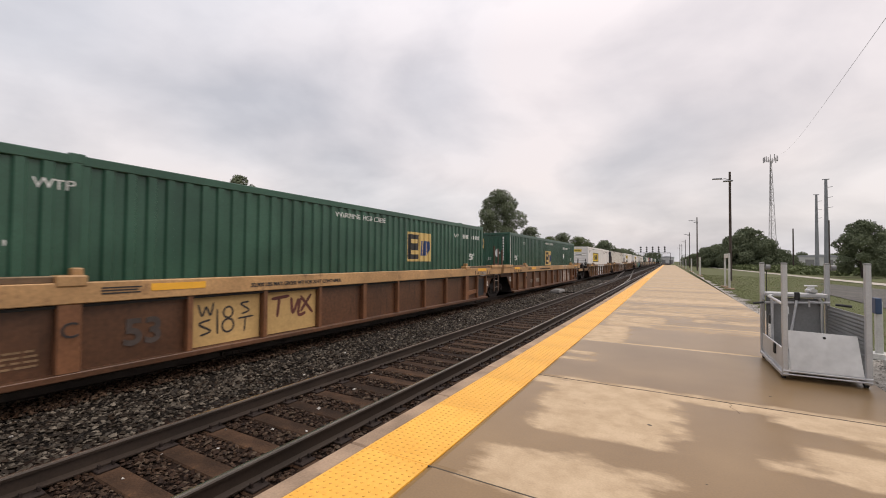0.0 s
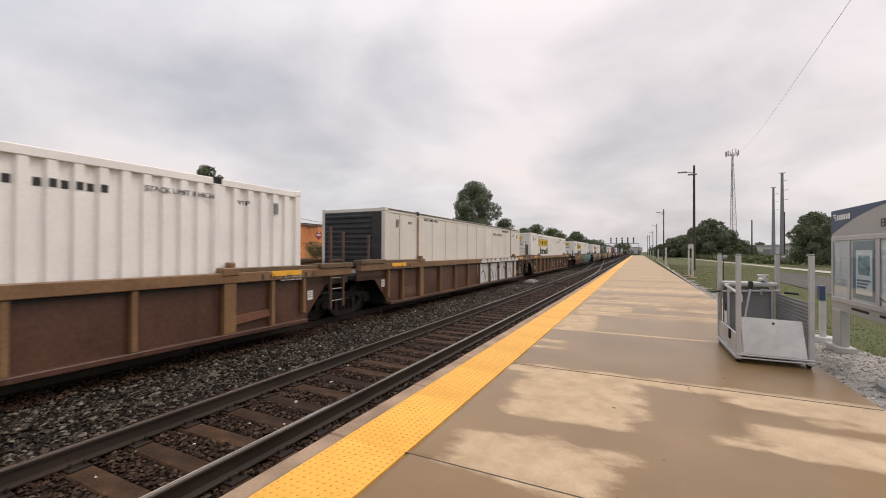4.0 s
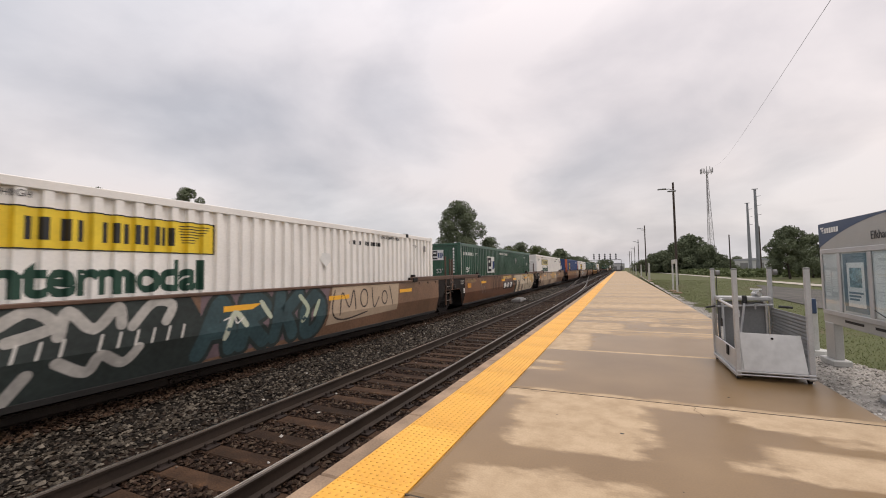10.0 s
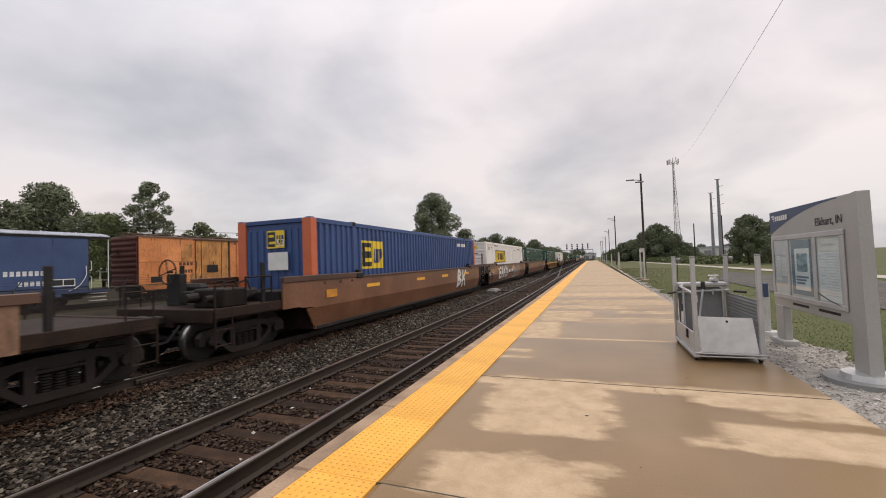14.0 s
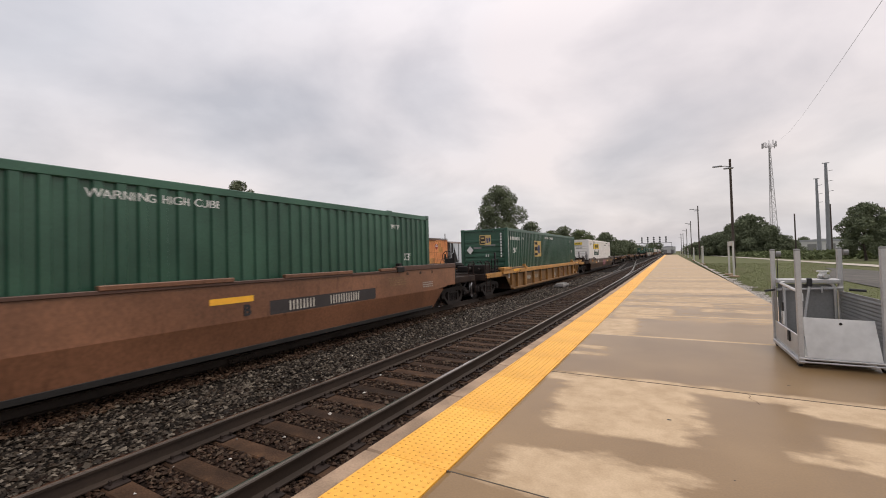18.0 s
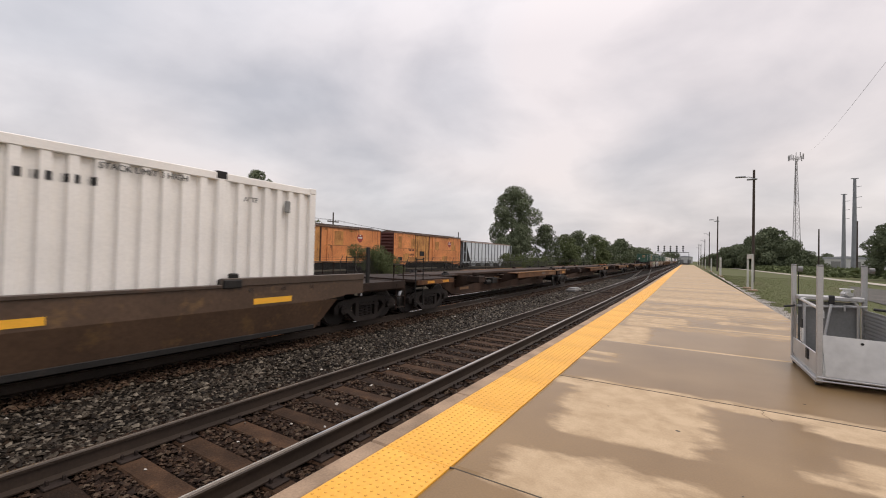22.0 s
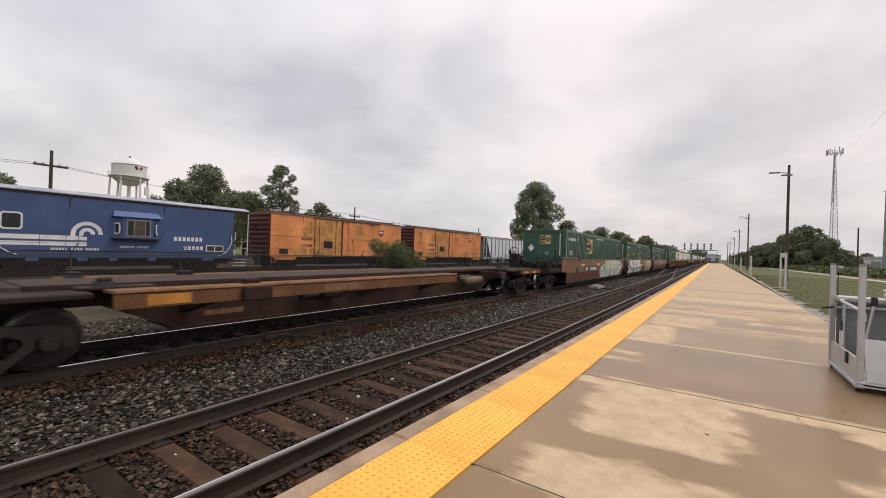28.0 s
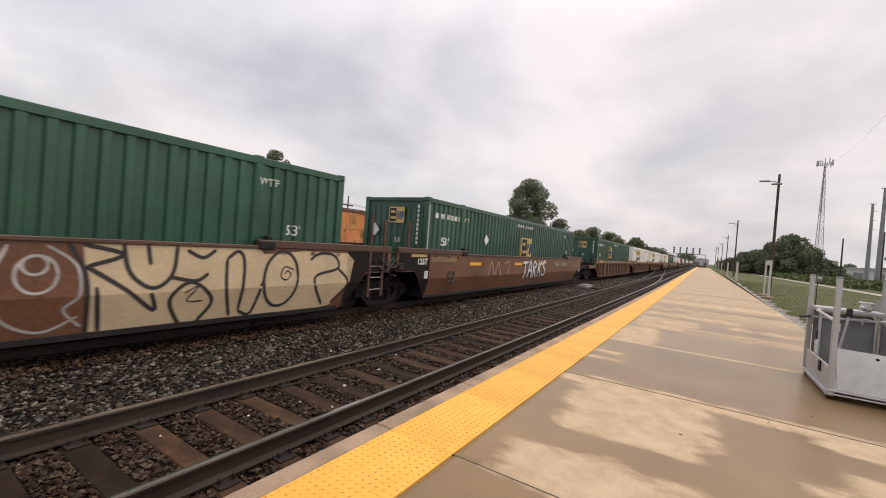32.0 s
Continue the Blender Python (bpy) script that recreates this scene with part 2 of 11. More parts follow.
# ---- mesh building ----
class Build:
    """Vertices and faces gathered for one mesh."""

    def __init__(self):
        self.v, self.f, self.m, self.smooth = [], [], [], False

    def quad(self, a, b, c, d, mi=0):
        n = len(self.v)
        self.v += [a, b, c, d]
        self.f.append((n, n + 1, n + 2, n + 3))
        self.m.append(mi)
        return self

    def poly(self, pts, mi=0):
        n = len(self.v)
        self.v += list(pts)
        self.f.append(tuple(range(n, n + len(pts))))
        self.m.append(mi)
        return self

    def box(self, x0, x1, y0, y1, z0, z1, mi=0, ch=0.0):
        """A block; ch: the width of its chamfered edges."""
        n = len(self.v)
        if ch <= 0:
            self.v += [(x, y, z) for z in (z0, z1) for y in (y0, y1) for x in (x0, x1)]
            fs = [(0, 2, 3, 1), (4, 5, 7, 6), (0, 1, 5, 4), (2, 6, 7, 3), (0, 4, 6, 2), (1, 3, 7, 5)]
            self.f += [tuple(n + i for i in q) for q in fs]
            self.m += [mi] * 6
            return self
        ch = min(ch, (x1 - x0) * 0.45, (y1 - y0) * 0.45, (z1 - z0) * 0.45)
        lo, hi = (x0, y0, z0), (x1, y1, z1)
        idx = {}
        for c in range(8):
            s = [(c >> k) & 1 for k in range(3)]
            for ax in range(3):
                p = [(hi[k] if s[k] else lo[k]) if k == ax else (hi[k] - ch if s[k] else lo[k] + ch) for k in range(3)]
                idx[c, ax] = len(self.v)
                self.v.append(tuple(p))

        def face(ids, flip):
            self.f.append(tuple(ids if not flip else ids[::-1]))
            self.m.append(mi)

        for ax in range(3):
            u, w = (ax + 1) % 3, (ax + 2) % 3
            for s in (0, 1):
                cs = [(s << ax) | (a << u) | (b << w) for a, b in ((0, 0), (1, 0), (1, 1), (0, 1))]
                face([idx[c, ax] for c in cs], s == 0)
            for a in (0, 1):
                for b in (0, 1):
                    c0 = (a << u) | (b << w)
                    c1 = c0 | (1 << ax)
                    face([idx[c0, u], idx[c1, u], idx[c1, w], idx[c0, w]], a == b)
        for c in range(8):
            par = sum((c >> k) & 1 for k in range(3)) % 2
            face([idx[c, 0], idx[c, 1], idx[c, 2]], par == 0)
        return self

    def cyl(self, p0, p1, r0, r1=None, n=12, mi=0, caps=True, wide=None):
        """A round bar from p0 to p1; wide: material of its end caps."""
        r1 = r0 if r1 is None else r1
        p0, p1 = Vector(p0), Vector(p1)
        q = (p1 - p0).to_track_quat("Z", "Y").to_matrix()
        k = len(self.v)
        for p, r in ((p0, r0), (p1, r1)):
            for i in range(n):
                a = 2 * math.pi * i / n
                self.v.append(tuple(p + q @ Vector((r * math.cos(a), r * math.sin(a), 0))))
        for i in range(n):
            j = (i + 1) % n
            self.f.append((k + i, k + j, k + n + j, k + n + i))
            self.m.append(mi)
        if caps:
            self.f += [tuple(k + n - 1 - i for i in range(n)), tuple(k + n + i for i in range(n))]
            self.m += [mi if wide is None else wide] * 2
        return self

    def tube(self, pts, r, n=6, mi=0):
        """A bent round bar: one skin swept along the points."""
        ps = [Vector(q) for q in pts]
        dirs = [(b - a).normalized() for a, b in zip(ps, ps[1:])]
        tang = [dirs[0]] + [(a + b).normalized() if (a + b).length > 1e-6 else b for a, b in zip(dirs, dirs[1:])] + [dirs[-1]]
        side = tang[0].orthogonal().normalized()
        k = len(self.v)
        for i, (p, t) in enumerate(zip(ps, tang)):
            if i:
                side = tang[i - 1].rotation_difference(t) @ side
            up = t.cross(side)
            # the rings at a bend are widened, so that the bar keeps its thickness
            cosine = max(0.5, t.dot(dirs[min(i, len(dirs) - 1)]))
            for j in range(n):
                a = 2 * math.pi * j / n
                self.v.append(tuple(p + (side * math.cos(a) + up * math.sin(a)) * (r / cosine if 0 < i < len(ps) - 1 else r)))
        for i in range(len(ps) - 1):
            for j in range(n):
                e = (j + 1) % n
                self.f.append((k + i * n + j, k + i * n + e, k + (i + 1) * n + e, k + (i + 1) * n + j))
                self.m.append(mi)
        last = k + (len(ps) - 1) * n
        self.f += [tuple(k + n - 1 - j for j in range(n)), tuple(last + j for j in range(n))]
        self.m += [mi, mi]
        return self

    def extrude_y(self, prof, y0, y1, mi=0, caps=True, closed=True):
        """A profile of (x, z), counter-clockwise seen from -y, drawn along y."""
        k, n = len(self.v), len(prof)
        self.v += [(x, y0, z) for x, z in prof] + [(x, y1, z) for x, z in prof]
        for i in range(n if closed else n - 1):
            j = (i + 1) % n
            self.f.append((k + i, k + j, k + n + j, k + n + i))
            self.m.append(mi)
        if caps and closed:
            self.f += [tuple(k + n - 1 - i for i in range(n)), tuple(k + n + i for i in range(n))]
            self.m += [mi, mi]
        return self

    def extrude_x(self, prof, x0, x1, mi=0):
        """A closed profile of (y, z) drawn along x."""
        k, n = len(self.v), len(prof)
        self.v += [(x0, y, z) for y, z in prof] + [(x1, y, z) for y, z in prof]
        for i in range(n):
            j = (i + 1) % n
            self.f.append((k + i, k + j, k + n + j, k + n + i))
            self.m.append(mi)
        self.f += [tuple(k + n - 1 - i for i in range(n)), tuple(k + n + i for i in range(n))]
        self.m += [mi, mi]
        return self

    def mesh(self, name, *materials):
        me = bpy.data.meshes.new(name)
        me.from_pydata(self.v, [], self.f)
        for m in materials:
            me.materials.append(m)
        if len(materials) > 1:
            me.polygons.foreach_set("material_index", self.m)
        b = bmesh.new()
        b.from_mesh(me)
        bmesh.ops.recalc_face_normals(b, faces=b.faces[:])
        b.to_mesh(me)
        b.free()
        if self.smooth:
            me.polygons.foreach_set("use_smooth", [True] * len(me.polygons))
        me.update()
        return me


def thing(name, label, category, m=None, group="", kind=""):
    """An Empty at the base of a thing made of parts."""
    ob = new(name)
    ob.empty_display_size = 0.1
    if m is not None:
        ob.matrix_world = m
    return tagged(ob, label, category, group, kind)


def part(name, data, parent, label="", m=None):
    """One mesh as a part of a thing or of another part."""
    ob = new(name, data)
    ob.parent = parent
    if m is not None:
        ob.matrix_local = m
    return tagged(ob, label)


def single(name, data, label, category, m=None, group="", kind=""):
    """A thing that is one mesh."""
    ob = new(name, data)
    if m is not None:
        ob.matrix_world = m
    return tagged(ob, label, category, group, kind)


TEXTS = {}


def text_mesh(body, size, material, depth=0.004, squeeze=1.0, bold=0.0):
    key = (body, size, material.name, squeeze, bold)
    if key not in TEXTS:
        cu = bpy.data.curves.new("lettering", "FONT")
        cu.body, cu.size, cu.extrude, cu.resolution_u = body, size, depth, 4
        cu.align_x, cu.align_y, cu.offset = "CENTER", "CENTER", bold
        ob = bpy.data.objects.new("lettering", cu)
        scene.collection.objects.link(ob)
        bpy.context.view_layer.update()
        me = bpy.data.meshes.new_from_object(ob.evaluated_get(bpy.context.evaluated_depsgraph_get()))
        bpy.data.objects.remove(ob)
        me.name = "lettering"
        if squeeze != 1.0:
            me.transform(Matrix.Diagonal((squeeze, 1, 1, 1)))
        me.materials.clear()
        me.materials.append(material)
        TEXTS[key] = me
    return TEXTS[key]


TO_SIDE = Euler((radians(90), 0, radians(90))).to_matrix().to_4x4()  # faces +x
TO_END = Euler((radians(90), 0, 0)).to_matrix().to_4x4()  # faces -y


def on_side(x, y, z):
    return Matrix.Translation((x, y, z)) @ TO_SIDE


def on_end(x, y, z):
    return Matrix.Translation((x, y, z)) @ TO_END


def scatter(name, pts, sizes, seed, material, squash=0.7):
    """Many small broken stones as one mesh: each a jittered eight-faced lump."""
    rng = np.random.default_rng(seed)
    base = np.array([(1, 0, 0), (0, 1, 0), (-1, 0, 0), (0, -1, 0), (0.25, 0.2, 0.8), (-0.2, -0.1, -0.8)], float)
    tri = np.array([(0, 1, 4), (1, 2, 4), (2, 3, 4), (3, 0, 4), (1, 0, 5), (2, 1, 5), (3, 2, 5), (0, 3, 5)])
    n = len(pts)
    v = base[None] * rng.uniform(0.65, 1.25, (n, 6, 1)) * np.asarray(sizes)[:, None, None]
    v[:, :, 2] *= squash
    v[:, :, :2] *= rng.uniform(0.7, 1.3, (n, 1, 2))
    a = rng.uniform(0, 6.283, n)
    b = rng.uniform(-0.6, 0.6, n)
    x, y, z = v[..., 0].copy(), v[..., 1].copy(), v[..., 2].copy()
    y, z = y * np.cos(b)[:, None] - z * np.sin(b)[:, None], y * np.sin(b)[:, None] + z * np.cos(b)[:, None]
    v[..., 0], v[..., 1] = x * np.cos(a)[:, None] - y * np.sin(a)[:, None], x * np.sin(a)[:, None] + y * np.cos(a)[:, None]
    v[..., 2] = z
    v += np.asarray(pts)[:, None]
    f = (tri[None] + 6 * np.arange(n)[:, None, None]).reshape(-1, 3)
    me = bpy.data.meshes.new(name)
    me.from_pydata(v.reshape(-1, 3).tolist(), [], f.tolist())
    me.materials.append(material)
    return me

# ---- the ground, the two tracks and the platform ----
TOR = -0.203            # top of rail; the platform's top is z = 0
X1, X2 = -3.953, -8.50  # middles of the near and the far track
GAUGE = 0.7525          # half the distance between the rail heads
PX0, PX1 = -2.40, 2.42  # the platform's edges
rng = np.random.default_rng(7)


def bend(y):
    """The line bears very slightly to the left up the track: the shift of x at a distance y."""
    if y <= 0:
        return 0.0
    return -0.0002 * y * y if y < 30 else -0.18 - 0.012 * (y - 30)




def grass_material(name, cols, scale):
    m = bpy.data.materials.new(name)
    m.use_nodes = True
    t = m.node_tree
    b = t.nodes["Principled BSDF"]
    b.inputs["Roughness"].default_value, b.inputs["Specular IOR Level"].default_value = 0.95, 0.15
    co = t.nodes.new("ShaderNodeTexCoord")
    a = t.nodes.new("ShaderNodeTexNoise")
    a.inputs["Scale"].default_value, a.inputs["Detail"].default_value = scale, 6
    c = t.nodes.new("ShaderNodeTexNoise")
    c.inputs["Scale"].default_value, c.inputs["Detail"].default_value = 9.0, 6
    r = t.nodes.new("ShaderNodeValToRGB")
    e = r.color_ramp.elements
    while len(e) < len(cols):
        e.new(0.5)
    for k, col in enumerate(cols):
        e[k].position, e[k].color = 0.32 + 0.36 * k / (len(cols) - 1), (*col, 1)
    mx = t.nodes.new("ShaderNodeMath")
    mx.operation = "MULTIPLY_ADD"
    mx.inputs[1].default_value, mx.inputs[2].default_value = 0.35, -0.17
    t.links.new(c.outputs["Fac"], mx.inputs[0])
    ad = t.nodes.new("ShaderNodeMath")
    t.links.new(a.outputs["Fac"], ad.inputs[0])
    t.links.new(mx.outputs[0], ad.inputs[1])
    t.links.new(co.outputs["Object"], a.inputs["Vector"])
    t.links.new(co.outputs["Object"], c.inputs["Vector"])
    t.links.new(ad.outputs[0], r.inputs[0])
    t.links.new(r.outputs[0], b.inputs["Base Color"])
    u = t.nodes.new("ShaderNodeBump")
    u.inputs["Strength"].default_value, u.inputs["Distance"].default_value = 0.15, 0.02
    t.links.new(c.outputs["Fac"], u.inputs["Height"])
    t.links.new(u.outputs[0], b.inputs["Normal"])
    return m


M_GRASS = grass_material("grass", [(0.135, 0.112, 0.070), (0.095, 0.104, 0.046), (0.106, 0.116, 0.051), (0.084, 0.098, 0.041)], 0.35)

GROUND = [(-3000, -0.6), (-400, -0.6), (-60, -0.6), (-30, -0.6), (-13, -0.72), (-2.3, -0.75), (2.3, -0.3), (2.6, -0.09), (3.6, -0.1),
          (6, -0.16), (12, -0.26), (30, -0.3), (60, -0.3), (400, -0.3), (3000, -0.3)]


def ground_z(x):
    for (x0, z0), (x1, z1) in zip(GROUND, GROUND[1:]):
        if x0 <= x <= x1:
            return z0 + (z1 - z0) * (x - x0) / (x1 - x0)
    return -0.3


ys = [-3000, -400, -60, -20, -5, 5, 15, 30, 50, 80, 120, 180, 300, 600, 3000]
g = Build()
for i, y in enumerate(ys):
    g.v += [(x, y, z) for x, z in GROUND]
n = len(GROUND)
for i in range(len(ys) - 1):
    for j in range(n - 1):
        g.f.append((i * n + j, i * n + j + 1, (i + 1) * n + j + 1, (i + 1) * n + j))
        g.m.append(0)
single("ground", g.mesh("ground", M_GRASS), "flat rough grass reaching to the horizon", "ground", kind="structure")

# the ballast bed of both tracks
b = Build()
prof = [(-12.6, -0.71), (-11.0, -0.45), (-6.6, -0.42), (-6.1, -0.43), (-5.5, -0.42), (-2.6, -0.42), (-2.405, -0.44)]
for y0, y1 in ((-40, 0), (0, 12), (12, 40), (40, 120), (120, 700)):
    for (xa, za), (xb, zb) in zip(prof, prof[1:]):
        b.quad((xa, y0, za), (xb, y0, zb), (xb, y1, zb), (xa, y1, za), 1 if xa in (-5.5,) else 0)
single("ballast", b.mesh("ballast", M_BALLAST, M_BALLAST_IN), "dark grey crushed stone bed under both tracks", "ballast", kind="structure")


def stones(x0, x1, y0, y1, count, smin, smax, z, seed, material, name, fall=0.0, keep=None):
    r = np.random.default_rng(seed)
    u = r.uniform(0, 1, count)
    y = y0 + (y1 - y0) * (u ** 1.8 if fall else u)
    x = r.uniform(x0, x1, count)
    if keep is not None:
        ok = keep(x, y)
        x, y = x[ok], y[ok]
    s = smin + (smax - smin) * r.uniform(0, 1, len(x)) ** 2
    s = s * (1 + fall * np.clip((y - y0) / 25, 0, 1.5))
    zz = z + r.uniform(-0.35, 0.5, len(x)) * s
    return scatter(name, np.stack([x, y, zz], 1), s, seed, material)


def off_ties(x, y):
    return np.abs((y - 0.26 + 0.265) % 0.53 - 0.265) > 0.12


single("ballast_stones", stones(-7.3, -5.25, -0.5, 45, 26000, 0.022, 0.046, -0.42, 11, M_STONE, "ballast_stones", 0.6),
       "loose angular grey crushed stones between the tracks", "stones", kind="stuff")
single("ballast_stones", stones(-10.8, -7.3, -0.5, 40, 13000, 0.024, 0.048, -0.43, 12, M_STONE_IN, "ballast_stones", 0.6),
       "dark brown crushed stones under the far track", "stones", kind="stuff")
single("ballast_stones", stones(-5.25, -2.42, -0.5, 36, 46000, 0.016, 0.038, -0.406, 13, M_STONE_IN, "ballast_stones", 0.6, off_ties),
       "rusty brown crushed stones between the ties", "stones", kind="stuff")
single("ballast_stones", stones(-7.66, -6.95, -0.5, 40, 7500, 0.022, 0.044, -0.375, 16, M_STONE_IN, "ballast_stones", 0.6),
       "dark crushed stones heaped over the far track's tie ends", "stones", kind="stuff")
single("ballast_stones", stones(-13.6, -10.8, -0.5, 40, 9000, 0.024, 0.05, -0.53, 15, M_STONE, "ballast_stones", 0.6),
       "loose grey crushed stones beyond the far track", "stones", kind="stuff")
single("ballast_stones", stones(-7.2, -2.5, 0, 26, 120, 0.015, 0.028, -0.39, 14, M_GRAVEL, "ballast_stones", 0.6, None),
       "scattered pale stones lying among the darker ballast", "stones", kind="stuff")

# rails: a real rail section, its running surface polished
HEAD = 0.036
RAIL = [(-0.070, -0.172), (0.070, -0.172), (0.070, -0.160), (0.012, -0.143), (0.009, -0.045), (0.034, -0.034), (HEAD, -0.010),
        (0.026, 0.0), (-0.006, 0.001), (-0.026, 0.0), (-HEAD, -0.010), (-0.034, -0.034), (-0.009, -0.045), (-0.012, -0.143), (-0.070, -0.160)]


def rail_mesh(y0, y1, path=None, steps=1, top=None):
    r = Build()
    yy = [y0 + (y1 - y0) * k / steps for k in range(steps + 1)]
    n = len(RAIL)
    for y in yy:
        dx = path(y) if path else 0.0
        r.v += [(x + dx, y, z + TOR) for x, z in RAIL]
    for k in range(steps):
        for i in range(n):
            j = (i + 1) % n
            r.f.append((k * n + i, k * n + j, (k + 1) * n + j, (k + 1) * n + i))
            r.m.append(1 if i == 7 else 2 if i == 8 else 0)
    r.poly([r.v[i] for i in range(n)][::-1]).poly([r.v[steps * n + i] for i in range(n)])
    return r.mesh("rail", M_RAILSIDE, top, M_RAILTOP)


tie = Build().box(-1.28, 1.28, -0.115, 0.115, -0.18, 0.0, 0, 0.015)
tie_me = tie.mesh("tie", M_TIE)
plate_me = Build().box(-0.17, 0.17, -0.09, 0.09, 0.0, 0.022, 0, 0.006).mesh("tie_plate", M_PLATE)
spike = Build()
for sx, sy in ((-0.095, 0.05), (0.095, -0.05), (0.1, 0.06), (-0.1, -0.06)):
    spike.box(sx - 0.016, sx + 0.016, sy - 0.012, sy + 0.012, 0.02, 0.062, 0, 0.004)
spike_me = spike.mesh("spikes", M_PLATE)
RAIL_ME = {1: rail_mesh(-40, 700, bend, 74, M_RAILDULL), 2: rail_mesh(-40, 700, bend, 74, M_RAILTOP)}


def track(name, x, label, near):
    ob = thing(name, label, "railway track", pose(x, 0, 0), kind="structure")
    for s in (-GAUGE, GAUGE):
        part("rail", RAIL_ME[1 if x == X1 else 2], ob, "brown rusty rail" if x == X1 else "rusty rail with a polished running surface", pose(s, 0, 0))
    far = Build()
    k = -8
    while True:
        y = 0.26 + 0.53 * k
        if y > 210:
            break
        z = TOR - 0.196
        if k < 0 or y > near:
            d = bend(y)
            far.box(d - 1.28, d + 1.28, y - 0.115, y + 0.115, z - 0.18, z)
            if y < 70:
                for s in (-GAUGE, GAUGE):
                    far.box(d + s - 0.17, d + s + 0.17, y - 0.09, y + 0.09, z, z + 0.022)
        else:
            wob = math.sin(k * 12.9) * 0.5 + math.sin(k * 4.1) * 0.5
            part("tie", tie_me, ob, "", pose(0.03 * wob + bend(y), y, z, 0, 0, 0.8 * wob))
            for s in (-GAUGE, GAUGE):
                part("tie_plate", plate_me, ob, "", pose(s + bend(y), y, z))
                if y < 14:
                    part("spike", spike_me, ob, "", pose(s + bend(y), y, z))
        k += 1
    tagged(part("far_ties", far.mesh("far_ties", M_TIE), ob), kind="stuff")
    return ob


# rail joints with bolted bars on the far track
track("track_1", X1, "near track of rusty rails on dark wooden ties", 32)
t2 = track("track_2", X2, "far track of rusty rails on dark wooden ties", 12)
jb = Build()
jb.box(-0.03, 0.03, -0.3, 0.3, -0.14, -0.05, 0, 0.01)
for k in range(4):
    jb.cyl((0.03, -0.22 + 0.15 * k, -0.095), (0.055, -0.22 + 0.15 * k, -0.095), 0.02, n=6)
jb_me = jb.mesh("joint_bar", M_RAILSIDE)
for y in (5.2, 17.1):
    part("joint_bar", jb_me, t2, "bolted joint bar on the rail's side", pose(GAUGE + 0.03 + bend(y), y, TOR))
anchor = Build().box(-0.1, 0.1, -0.03, 0.03, -0.2, -0.15, 0, 0.008).mesh("rail_anchor", M_PLATE)
for k in range(24):
    part("rail_anchor", anchor, t2, "", pose(GAUGE + bend(1.5 + 1.06 * k), 1.5 + 1.06 * k, TOR))


# the crossover that leaves the near track towards the far one
def turnout(y):
    """An easing curve, a straight run and the same curve back."""
    if y > 77.2:
        return -4.55 - turnout(154.4 - y)
    if y < 27.5:
        return 0.0
    return -0.00125 * (y - 27.5) ** 2 if y < 51.5 else -0.72 - 0.06 * (y - 51.5)


cross = thing("crossover", "pair of curved rails leading from the near track to the far one", "railway switch", kind="structure")
for s in (-GAUGE, GAUGE):
    part("rail", rail_mesh(29, 127, lambda y: X1 + s + turnout(y) + bend(y), 49, M_RAILTOP), cross, "curved rail with a polished running surface")
sw = thing("switch_machine", "low grey switch machine with a rod lying beside the near track", "switch machine", pose(-6.25, 25.6, -0.42))
part("case", Build().box(-0.28, 0.28, -0.75, 0.75, 0.04, 0.2, 0, 0.03).mesh("case", mat("machine_grey", (0.2, 0.19, 0.18), 0.6, 0.2)), sw)
part("lid", Build().box(-0.22, 0.22, -0.5, 0.5, 0.2, 0.26, 0, 0.02).mesh("lid", M_GREYPANEL), sw, "grey metal lid")
part("rod", Build().box(0.28, 2.2, 0.1, 0.16, 0.06, 0.1).mesh("rod", M_DARKSTEEL), sw)
part("sleeper", Build().box(-0.4, 1.2, -0.6, -0.36, -0.06, 0.04).box(-0.4, 1.2, 0.36, 0.6, -0.06, 0.04).mesh("sleeper", M_TIE), sw)


